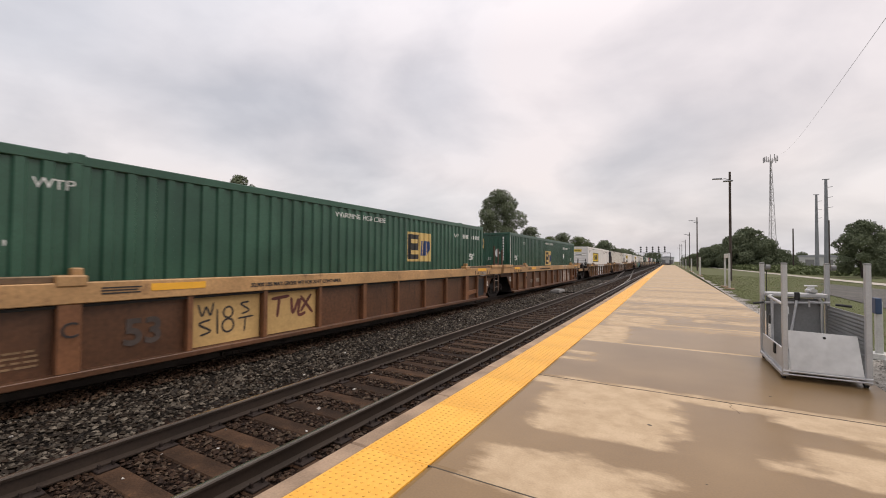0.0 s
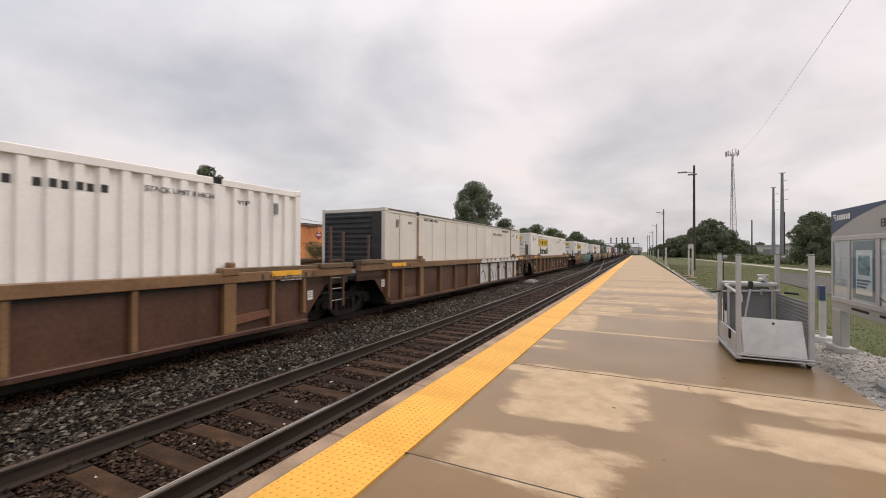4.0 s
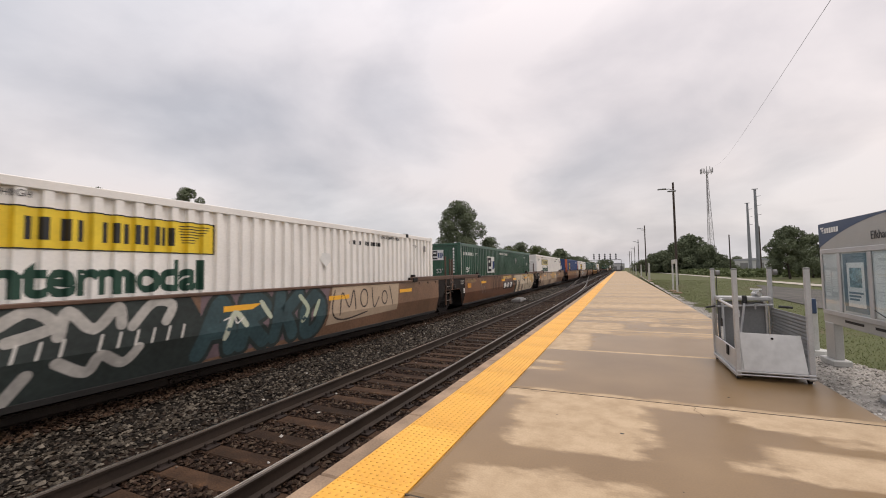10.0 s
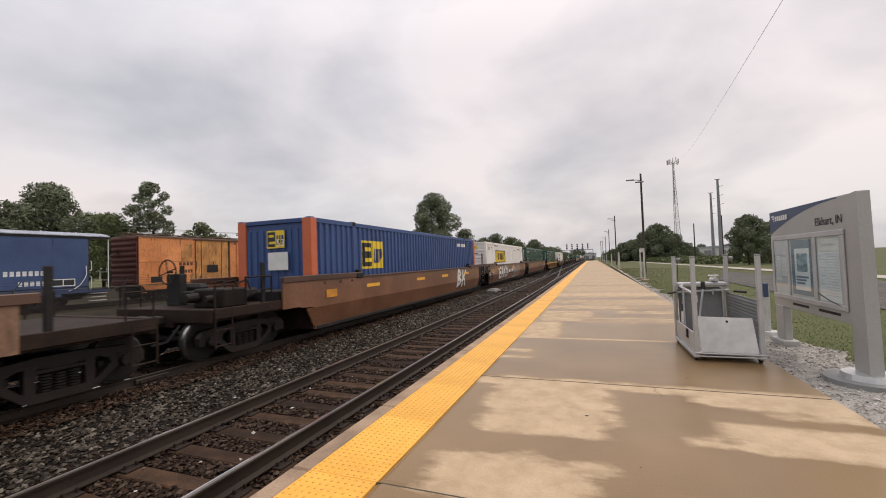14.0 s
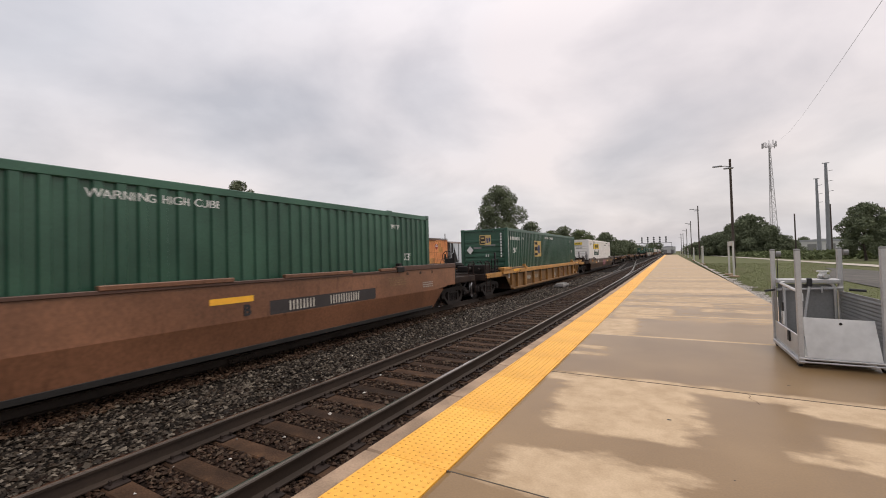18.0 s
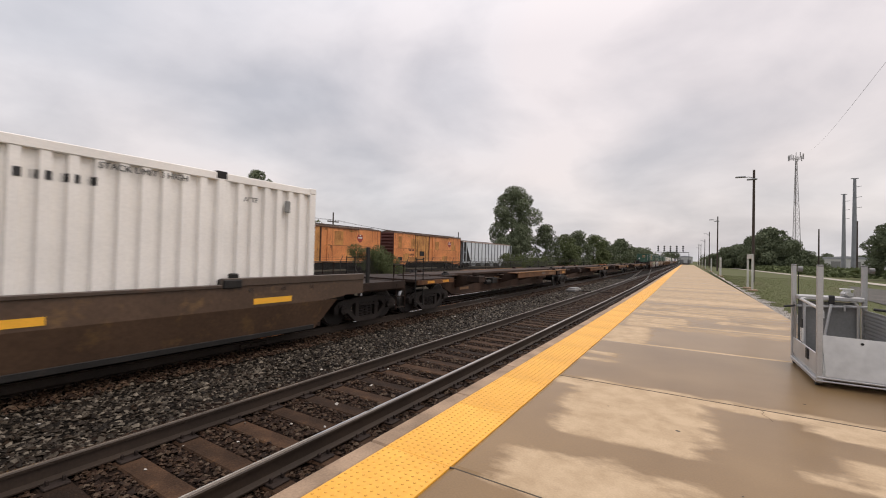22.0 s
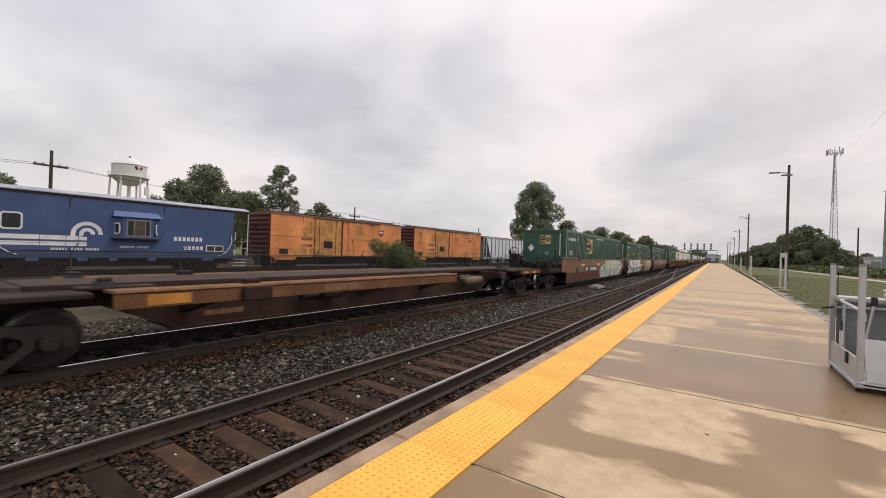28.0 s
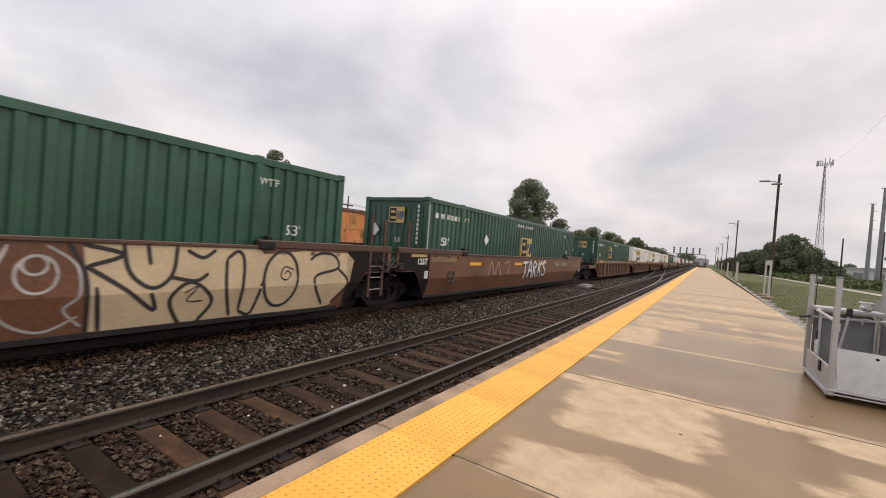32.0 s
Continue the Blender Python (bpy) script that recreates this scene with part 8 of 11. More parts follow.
fill(w10, [(9.05, 1.0), (9.1, 1.36), (9.4, 1.3), (9.32, 0.95)], G["pale"], 3, "fuzzy pale graffiti patch")
scrawl(w10, [[(9.12, 1.34), (9.6, 1.32), (9.75, 1.1), (9.45, 0.9), (9.85, 0.75), (9.8, 0.42), (9.4, 0.32), (9.06, 0.36)], [(9.4, 1.1), (9.38, 0.6), (9.25, 0.4)], ring_pts(10.25, 0.68, 0.3, 0.36, 12, 0.0, 0.85), [(10.0, 0.7), (10.5, 0.74)]], 0.11, G["pale"], 4, "pale hazy graffiti stroke")
scrawl(w10, [[(10.5, 1.28), (10.6, 0.8), (10.58, 0.3)], [(10.72, 1.28), (10.74, 0.85), (11.1, 1.2), (11.25, 1.22), (10.98, 0.76), (11.38, 0.38), (11.2, 0.36), (10.85, 0.66), (10.8, 0.3)], ring_pts(11.5, 0.86, 0.34, 0.42), ring_pts(11.48, 0.84, 0.12, 0.18),
             [(11.85, 1.24), (12.3, 1.2), (12.74, 1.24)], [(12.02, 0.9), (12.02, 0.42)], [(12.02, 0.68), (12.3, 0.7)], [(12.3, 0.92), (12.32, 0.4)], [(12.48, 0.38), (12.5, 0.9), (12.75, 0.86), (12.55, 0.66), (12.8, 0.5), (13.03, 0.54)], [(11.85, 0.7), (11.95, 0.95), (12.8, 1.0)]], 0.045, G["pale"], 4, "thin pale graffiti line")
part("panel", shared(("opanel",), lambda: None), w10, "orange painted square", on_side(1.534, -HALF + 15.78, 1.2))
scrawl(w10, [[(14.1, 1.34), (14.18, 1.24)], [(14.1, 1.14), (14.18, 1.08)], [(14.7, 1.4), (15.0, 1.36)]], 0.03, G["faded"], 3, "thin dark mark")
fill(w11, [(9.75, 0.8), (13.0, 0.8), (13.0, 1.08), (9.75, 1.08)], BK, 1, "black painted strip")
car_no(w11, -HALF + 11.3, 0.94, False)
part("lettering", text_mesh("B", 0.28, M_BLACKPAINT, bold=0.01), w11, "black letter", on_side(1.53, -HALF + 9.26, 0.95))
for a, c in ((7.0, 9.0), (10.1, 12.1), (13.2, 13.9)):
    part("lip", Build().box(1.46, 1.57, a - HALF, c - HALF, 1.5, 1.58, 0, 0.012).mesh("lip", PAINT["smooth_dark"][0]), w11, "raised steel lip")
car_no(w12, -HALF + 3.6, 0.62, True)
for a in (10.95, 11.38):  # a company's mark as plain shapes
    fill(w12, [(a - 0.35, 0.44), (a - 0.06, 0.44), (a - 0.06, 0.82), (a - 0.35, 0.82)], G["maroon"], 1, "faded dark red block", True)
    fill(w12, [(a - 0.29, 0.5), (a - 0.12, 0.5), (a - 0.12, 0.68), (a - 0.29, 0.68)], G["ochre"], 2, "ochre patch", True)
fill(w12, [(11.5, 0.44), (11.62, 0.44), (11.95, 0.82), (11.83, 0.82)], G["maroon"], 1, "faded dark red slanted bar", True)
fill(w12, [(12.62, 0.46), (13.04, 0.46), (13.04, 0.64), (12.62, 0.64)], BK, 1, "small black stencil panel", True)
for k in range(3):
    fill(w12, [(12.66, 0.5 + 0.045 * k), (13.0, 0.5 + 0.045 * k), (13.0, 0.515 + 0.045 * k), (12.66, 0.515 + 0.045 * k)], G["ochre"], 2, "fine ochre line", True)
    fill(w12, [(9.7, 0.5 + 0.05 * k), (10.5 - 0.1 * k, 0.5 + 0.05 * k), (10.5 - 0.1 * k, 0.512 + 0.05 * k), (9.7, 0.512 + 0.05 * k)], G["faded"], 1, "fine dark line", True)
scrawl(w12, [[(8.2, 0.42), (8.3, 0.6), (8.38, 0.42), (8.5, 0.6), (8.55, 0.44)], ring_pts(8.66, 0.52, 0.06, 0.08), [(8.78, 0.62), (8.8, 0.42), (8.92, 0.58)], [(8.2, 0.36), (8.6, 0.34), (8.9, 0.38)],
             [(11.1, 0.38), (11.25, 0.44), (11.35, 0.36), (11.5, 0.42)], [(11.6, 0.36), (11.75, 0.42), (11.95, 0.35)]], 0.03, G["pale"], 2, "thin pale graffiti line", True)
scrawl(w12, [[(13.1, 0.7), (13.12, 0.4)], [(13.4, 0.75), (13.38, 0.35)], [(12.0, 0.3), (12.02, 0.5)]], 0.03, G["maroon"], 1, "rust run", True)
mark_side(w13, bar_row(3, 0.2, 0.24, 0.06, M_WHITEPAINT), -HALF + 4.3, 0.98, False, 0.004, "row of white bars")
sprayed(w13, 7.8, 9.8, 0.4, 1.1, "SNAK", G["pink"], BK, 0.14, 0.08, 81, "pink graffiti letter shape")
# last unit of three
number53(w14, -HALF + 1.6, 0.9, False)
fill(w14, [(3.2, 0.79), (6.36, 0.79), (6.36, 1.11), (3.2, 1.11)], BK, 1, "black painted strip")
for a in [3.45, 3.8] + [4.62 + 0.265 * k for k in range(6)]:
    fill(w14, [(a, 0.85), (a + 0.18, 0.85), (a + 0.21, 1.06), (a + 0.03, 1.06)], G["white"], 3, "white slanted bar")
part("lettering", text_mesh("B", 0.25, M_BLACKPAINT, bold=0.01), w14, "black letter", on_side(1.53, -HALF + 6.9, 0.96))
for k in range(4):
    fill(w14, [(4.8 - 0.03 * k, 1.36 + 0.045 * k), (5.7 - 0.15 * (k % 2), 1.36 + 0.045 * k), (5.7 - 0.15 * (k % 2), 1.378 + 0.045 * k), (4.8 - 0.03 * k, 1.378 + 0.045 * k)], G["clay"], 1, "fine pale line")
    fill(w14, [(7.5 + 0.1 * (k % 2), 1.3 + 0.05 * k), (8.55, 1.3 + 0.05 * k), (8.55, 1.312 + 0.05 * k), (7.5 + 0.1 * (k % 2), 1.312 + 0.05 * k)], G["clay"], 1, "fine pale line")
fill(w14, [(7.22, 0.7), (7.35, 0.9), (7.56, 1.0), (7.74, 0.75), (7.7, 0.42), (7.42, 0.56)], G["sky"], 3, "pale blue graffiti shape")
fill(w14, [(7.95, 1.16), (8.55, 1.2), (9.08, 0.98), (8.98, 0.8), (8.6, 0.84), (8.3, 1.0)], G["sky"], 3, "pale blue graffiti shape")
scrawl(w14, [[(7.78, 0.35), (7.68, 0.75), (7.5, 1.02), (8.0, 1.13), (8.45, 0.94), (8.9, 0.79), (9.12, 0.94), (8.65, 1.02), (8.8, 1.2), (8.86, 1.5)]], 0.08, G["slate"], 5, "dark grey graffiti stroke")
fill(w14, [(7.86, 0.2), (7.68, 0.75), (7.5, 1.02), (8.1, 1.13), (8.65, 1.02), (8.86, 1.5), (13.9, 1.5), (14.7, 1.35), (15.4, 1.0), (15.2, 0.7), (14.9, 0.22)], G["mint"], 1, "mint green graffiti ground")
fill(w14, [(7.86, 0.2), (7.72, 0.62), (9.1, 0.7), (12.0, 0.72), (13.4, 0.86), (15.0, 0.9), (15.1, 0.6), (14.9, 0.22)], G["silver"], 2, "grey graffiti ground")
fill(w14, [(13.6, 1.02), (14.2, 0.98), (14.7, 1.3), (15.0, 1.38), (15.5, 1.08), (15.45, 0.85), (15.2, 0.95), (14.8, 1.08), (14.2, 0.86)], G["sky"], 3, "pale blue graffiti shape")
fill(w14, [(10.95, 0.78), (11.15, 0.78), (11.25, 0.2), (10.75, 0.2)], G["slate"], 3, "dark grey graffiti wedge")
scrawl(w14, [[(11.35, 1.5), (11.42, 1.1), (11.52, 0.72)], [(11.38, 1.04), (11.62, 1.08)], [(10.65, 0.8), (11.1, 0.82)], [(12.05, 0.9), (12.3, 0.86), (12.55, 0.76)], [(12.2, 0.8), (12.5, 0.34)], [(12.7, 1.5), (12.85, 1.12)], [(12.7, 1.02), (13.0, 0.95), (13.2, 0.72)],
             [(12.9, 1.08), (13.1, 1.1)], [(13.4, 1.06), (13.8, 0.98)], [(13.4, 0.84), (13.9, 0.84), (14.6, 1.15), (15.2, 1.04), (14.95, 0.75)], ring_pts(12.25, 1.12, 0.06, 0.04), [(9.6, 1.45), (9.9, 0.9), (9.7, 0.4)], [(10.1, 1.2), (10.4, 1.15), (10.2, 0.8)]], 0.075, G["slate"], 4, "dark grey graffiti stroke")
fill(w15, [(-0.5, 0.88), (0.0, 0.95), (0.1, 1.46), (0.52, 1.46), (0.36, 0.9), (0.0, 0.5), (-0.15, 0.56)], G["plum"], 1, "dusky purple graffiti ground")
fill(w15, [(-0.1, 0.22), (0.38, 0.92), (0.56, 1.48), (1.7, 1.5), (7.15, 1.5), (7.3, 1.1), (7.55, 0.9), (7.97, 0.5), (7.9, 0.22)], G["ice"], 2, "pale blue-silver graffiti ground")
fill(w15, [(0.3, 0.22), (7.9, 0.22), (7.8, 0.7), (5.5, 0.72), (2.5, 0.78), (0.45, 0.74)], G["silver"], 3, "grey graffiti ground")
for ring in ([(0.5, 0.5), (0.72, 0.82), (0.9, 1.04), (1.02, 1.0), (0.98, 0.74), (0.68, 0.56)], [(1.52, 0.84), (1.95, 1.06), (2.45, 1.47), (2.25, 1.5), (1.85, 1.2), (1.6, 1.02)], [(1.55, 0.82), (2.02, 0.7), (1.98, 0.56), (1.7, 0.6)],
             [(2.38, 1.12), (2.62, 1.05), (2.98, 0.62), (3.08, 0.24), (2.86, 0.22), (2.72, 0.6)], [(2.98, 0.62), (3.4, 0.68), (3.44, 0.22), (3.06, 0.22)], [(3.1, 1.12), (3.26, 1.12), (3.24, 0.96), (3.0, 0.94)], [(4.4, 0.86), (4.98, 0.72), (4.9, 0.58), (4.56, 0.62)],
             [(5.3, 1.06), (5.72, 0.86), (5.96, 0.5), (5.92, 0.24), (5.7, 0.6)], [(6.25, 0.86), (6.7, 0.8), (6.62, 0.62), (6.3, 0.66)]):
    fill(w15, ring, BK, 4, "black graffiti wedge")
scrawl(w15, [[(0.56, 1.48), (0.38, 0.92), (-0.1, 0.25)], [(1.6, 0.84), (1.92, 0.5), (1.9, 0.24)], [(2.5, 1.5), (2.34, 1.1)], [(3.72, 1.5), (3.84, 0.9), (4.0, 0.24)], [(4.4, 1.1), (4.45, 0.8), (4.7, 0.24)], [(5.6, 1.5), (5.28, 1.04), (4.8, 1.06), (4.42, 0.9)], [(5.85, 1.12), (6.4, 1.1), (6.3, 0.86)], [(6.62, 0.64), (7.2, 0.84)],
             [(7.15, 1.5), (7.0, 1.12), (7.35, 1.02), (7.5, 0.6), (7.56, 0.22)], [(0.4, 0.86), (0.9, 1.04)], [(3.1, 1.12), (3.5, 1.08), (3.44, 0.68)]], 0.07, BK, 5, "black graffiti stroke")
scrawl(w15, [[(0.8, 1.3), (1.5, 1.32)], [(2.7, 1.3), (3.3, 1.28)], [(5.0, 1.36), (5.4, 1.3)], [(6.0, 1.34), (6.6, 1.36)]], 0.1, G["white"], 3, "white graffiti highlight")
scrawl(w15, [[(0.7, 0.98), (1.5, 0.7)], [(3.0, 1.35), (3.05, 1.15)], [(3.5, 0.9), (3.6, 0.5)], [(4.2, 1.2), (4.15, 0.7)]], 0.09, G["sky"], 4, "pale blue graffiti haze")
block_logo(w15, 7.5, 9.4, 0.72, 1.12)
scrawl(w15, [[(9.6, 1.4), (9.8, 0.8), (10.1, 1.35), (10.0, 0.7)], [(10.2, 0.7), (10.4, 1.2), (10.6, 0.7)], ring_pts(11.0, 1.2, 0.12, 0.12), ring_pts(11.02, 1.08, 0.2, 0.24), [(10.75, 1.45), (10.6, 0.9), (10.75, 0.5), (11.1, 0.32), (11.45, 0.5)], [(11.1, 1.45), (11.4, 1.2), (11.45, 0.8), (11.3, 0.6), (11.5, 0.35)]], 0.035, G["pale"], 2, "thin pale graffiti line")
fill(w15, [(11.45, 1.5), (14.0, 1.5), (14.1, 1.4), (15.0, 1.48), (16.2, 1.46), (16.4, 1.3), (16.3, 0.8), (15.85, 0.3), (15.4, 0.22), (11.6, 0.2)], G["sand"], 1, "sand-coloured graffiti ground")
scrawl(w15, [[(11.3, 1.5), (11.5, 1.05), (11.56, 0.22)], [(11.62, 0.9), (11.7, 0.22)], [(11.5, 1.18), (11.95, 0.85), (12.35, 0.5), (12.28, 0.78)], [(11.5, 1.18), (11.9, 1.35), (11.45, 1.48)], [(11.9, 1.5), (12.0, 1.08), (12.3, 0.85), (12.55, 1.05), (12.6, 1.5)],
             [(12.2, 1.5), (12.25, 1.2)], [(12.75, 1.44), (13.0, 1.32), (13.2, 1.46)], [(12.5, 1.02), (12.9, 0.94), (13.1, 1.06)], [(12.75, 0.2), (12.55, 0.65), (12.85, 0.92), (13.2, 0.6), (13.0, 0.24)], [(13.4, 1.3), (13.42, 0.8), (13.55, 0.28)],
             [(13.4, 1.3), (13.6, 1.44), (13.72, 1.2), (13.7, 0.36)], [(13.7, 0.36), (13.95, 0.3), (14.1, 0.9)], ring_pts(14.5, 0.92, 0.38, 0.54), [(15.15, 1.3), (15.4, 1.44), (15.8, 1.4), (15.92, 1.12), (15.3, 0.92), (15.6, 0.32)], [(15.92, 1.12), (16.25, 0.78), (15.85, 0.34)]], 0.06, BK, 3, "black graffiti outline")
scrawl(w15, [[(14.55, 1.02), (14.62, 1.08), (14.7, 1.0), (14.6, 0.9), (14.48, 0.98), (14.55, 1.16), (14.76, 1.1)], [(12.75, 0.75), (12.95, 0.85), (12.8, 0.62), (13.05, 0.6)]], 0.025, BK, 4, "thin black graffiti line")
number53(w16, -HALF + 1.25, 0.78, False, G["faded"], 0.5)
scrawl(w16, [[(3.9, 0.7), (4.2, 1.3), (4.5, 0.8), (4.8, 1.3), (5.1, 0.7)], [(5.4, 1.2), (5.9, 1.3), (5.7, 0.7)]], 0.045, G["clay"], 2, "thin clay graffiti line")
sprayed(w16, 7.4, 10.6, 0.55, 1.4, "TARKS", G["silver"], BK, 0.12, 0.08, 102, "silver graffiti letter shape")
car_no(w16, -HALF + 13.2, 1.2, False)

# the rest of the train, which only shows far up the line
s = 449.75
far_rng = random.Random(5)
kinds = ["green", "white", "white", "white", "green", "white", "white", "blue", "white", "green", "white", "white", "green", "white", "white", "white", "green", "white", "white", "green", "white"]
for k, kind in enumerate(kinds):
    unit = k % 3
    ob = container(kind, "green" if kind == "green" else "white" if kind == "white" else "green", s,
                   {"green": GREEN_L, "white": WHITE_L, "blue": "dark blue shipping container with orange-red corner posts"}[kind],
                   end="ribs" if kind == "white" else "flat", logo={"green": "gold", "white": "yellow", "blue": "blue"}[kind] if k < 6 else "", detail=k < 4)
    load(ob, s)
    ribbed = (k // 3) % 2 == 0
    well_car(s, "brown" if ribbed else "smooth_brown", 1.45, X if unit == 0 else J, X if unit == 2 else J, BROWN_L if ribbed else PLAIN_L, ribbed, detail=False)
    s += CL + (7.35 if unit == 2 else 3.3)

# distance run by the train, at even steps of two seconds
RUN = [0.0, 26.12, 52.23, 78.34, 104.45, 130.61, 156.75, 182.9, 209.02, 235.15, 261.3, 287.38, 313.3, 339.1, 364.8, 390.5, 416.25]


def run(t):
    k = min(int(t / 2), 15)
    return RUN[k] + (RUN[k + 1] - RUN[k]) * (t - 2 * k) / 2


def slope(y):
    return 0.0 if y <= 0 else max(-0.0004 * y, -0.012)


def motions():
    for ob, s, dz in [(*c, 0.0) for c in CARS] + [(ob, s, 0.07 if s < 104 else 0.0 if s < 200 else 0.045) for ob, s in LOADS]:
        walk(ob, [(float(k), pose(X2 + bend(s - run(k)), s - run(k), TOR + dz, 0, 0, math.degrees(-slope(s - run(k))))) for k in range(33)])
    step = 1 / FPS
    for ob, s, dy in WHEELS:
        # the wheels are keyed turn by turn while they are near enough to be seen turning
        near = [k for k in range(0, 32 * FPS + 1) if -3 < s - run(k * step) < 26]
        if not near:
            continue
        k0, k1 = near[0], near[-1]
        rows = [(0.0, pose(0, dy, WR))] if k0 > 0 else []
        d0 = run(k0 * step)
        rows += [(k * step, pose(0, dy, WR, math.degrees((run(k * step) - d0) / WR) % 360)) for k in range(k0, k1 + 1)]
        if k1 < 32 * FPS:
            rows.append((32.0, rows[-1][1]))
        walk(ob, rows)

# ---- on and beside the platform ----
M_SIGNGREY = mat("sign_grey", (0.40, 0.395, 0.375), 0.5, 0.25, 0.07, 1.5, 40, 0.04)
M_SIGNNAVY = mat("sign_navy", (0.035, 0.065, 0.13), 0.45, 0, 0.08, 2, 40, 0.03)
M_PAPER = mat("paper", (0.66, 0.67, 0.66), 0.7, 0, 0.05, 4, 40, 0.02)
M_PAPERGREY = mat("poster_ground", (0.50, 0.515, 0.52), 0.7, 0, 0.08, 3, 40, 0.02)
M_PAPERBLUE = mat("poster_blue", (0.13, 0.19, 0.23), 0.7, 0, 0.1, 3, 30, 0.02)
M_POSTWHITE = mat("post_white", (0.50, 0.50, 0.47), 0.6, 0, 0.12, 3, 40, 0.08, rnd=0.06)
M_WOODPOLE = mat("pole_wood", (0.055, 0.042, 0.034), 0.9, 0, 0.25, 3, 30, 0.3, rnd=0.1)
M_GALV = mat("galvanised_steel", (0.24, 0.25, 0.265), 0.6, 0.4, 0.12, 0.8, 20, 0.05)
M_GLASS = glass("glass")


def lift():
    """A hand-cranked wheelchair lift on the platform."""
    ob = thing("wheelchair_lift", "grey aluminium wheelchair lift with a raised ramp plate", "wheelchair lift", pose(1.84, 8.1, 0, 0, 0, 0.5))
    W, D, H = 0.42, 0.78, 1.60

    def post(h):
        b = Build().box(-0.031, 0.031, -0.031, 0.031, 0.08, h, 0, 0.006)
        for z in np.arange(0.3, h - 0.1, 0.35):
            b.box(-0.033, -0.028, -0.01, 0.01, z, z + 0.06)
        return b.mesh("post", M_ALU)

    pm = post(H)
    for sx, sy in ((-1, -1), (1, -1), (-1, 1), (1, 1)):
        p = part("post", pm, ob, "", pose(sx * W, sy * D, 0))
        part("cap", Build().box(-0.034, 0.034, -0.034, 0.034, H - 0.01, H + 0.02, 0, 0.01).mesh("cap", M_GREYPANEL), p, "grey post cap")
    for sx in (-1, 1):
        part("pulley", Build().cyl((sx * W + 0.05, D, H - 0.06), (sx * W + 0.11, D, H - 0.06), 0.045, n=18).mesh("pulley", M_GREYPANEL), ob, "round grey pulley")
    part("platform_floor", Build().box(-W, W, -D + 0.02, D, 0.10, 0.15, 0, 0.01).mesh("platform_floor", M_ALUPLATE), ob)
    part("base_frame", Build().box(-W - 0.04, -W + 0.04, -D, D, 0.05, 0.11, 0, 0.01).box(W - 0.04, W + 0.04, -D, D, 0.05, 0.11, 0, 0.01).box(-W, W, D - 0.05, D + 0.05, 0.05, 0.11, 0, 0.01).mesh("base_frame", M_ALU), ob)
    part("front_sill", Build().cyl((-W - 0.03, -D - 0.03, 0.13), (W + 0.03, -D - 0.03, 0.13), 0.014, n=10).cyl((-W - 0.03, -D - 0.03, 0.085), (W + 0.03, -D - 0.03, 0.09), 0.011, n=10).mesh("front_sill", M_ALU), ob, "twin round tubes")
    ramp = Build()
    ramp.poly([(-0.36, -D - 0.02, 0.15), (0.37, -D - 0.02, 0.15), (0.33, -D + 0.06, 0.66), (-0.39, -D + 0.06, 0.68)])
    ramp.poly([(-0.36, -D - 0.035, 0.15), (-0.39, -D + 0.045, 0.68), (0.33, -D + 0.045, 0.66), (0.37, -D - 0.035, 0.15)])
    ramp.quad((-0.36, -D - 0.035, 0.15), (-0.36, -D - 0.02, 0.15), (-0.39, -D + 0.06, 0.68), (-0.39, -D + 0.045, 0.68))
    ramp.quad((-0.39, -D + 0.045, 0.68), (-0.39, -D + 0.06, 0.68), (0.33, -D + 0.06, 0.66), (0.33, -D + 0.045, 0.66))
    ramp.quad((0.37, -D - 0.035, 0.15), (0.33, -D + 0.045, 0.66), (0.33, -D + 0.06, 0.66), (0.37, -D - 0.02, 0.15))
    rp = part("ramp_plate", ramp.mesh("ramp_plate", M_ALUPLATE), ob, "pale scuffed aluminium plate")
    part("rivet", Build().cyl((0.0, -D + 0.02, 0.61), (0.0, -D + 0.05, 0.61), 0.016, n=10).mesh("rivet", M_DARKSTEEL), rp)
    # side and back panels
    part("back_panel", Build().box(-W + 0.05, W - 0.06, D - 0.02, D + 0.0, 0.15, 1.03, 0, 0.006).mesh("back_panel", M_GREYPANEL), ob, "flat mid-grey panel")
    part("top_tray", Build().box(-W + 0.02, W - 0.02, D - 0.14, D + 0.1, 1.05, 1.12, 0, 0.015).mesh("top_tray", M_ALU), ob)
    part("winch", Build().box(0.15, 0.29, D - 0.08, D + 0.06, 1.12, 1.19, 0, 0.02).cyl((0.22, D - 0.16, 1.17), (0.22, D + 0.14, 1.17), 0.035, n=14).mesh("winch", M_ALUPLATE), ob, "small pale winch housing")
    part("crank_cap", Build().box(0.14, 0.30, D - 0.05, D + 0.05, 1.23, 1.25, 0, 0.01).box(0.18, 0.26, D - 0.03, D + 0.03, 1.1, 1.25).mesh("crank_cap", M_WHITEPAINT), ob, "white flat cap")
    part("left_panel", Build().box(-W - 0.012, -W + 0.012, -D + 0.04, D - 0.04, 0.15, 0.42, 0, 0.006).mesh("left_panel", M_ALU), ob, "low side plate")
    part("left_screen", Build().box(-W - 0.006, -W + 0.006, D - 0.2, D - 0.04, 0.42, 1.0, 0, 0.004).mesh("left_screen", M_GREYPANEL), ob)
    part("inner_post", Build().box(-W + 0.09, -W + 0.13, D - 0.14, D - 0.1, 0.15, 1.0, 0, 0.006).mesh("inner_post", M_ALU), ob)
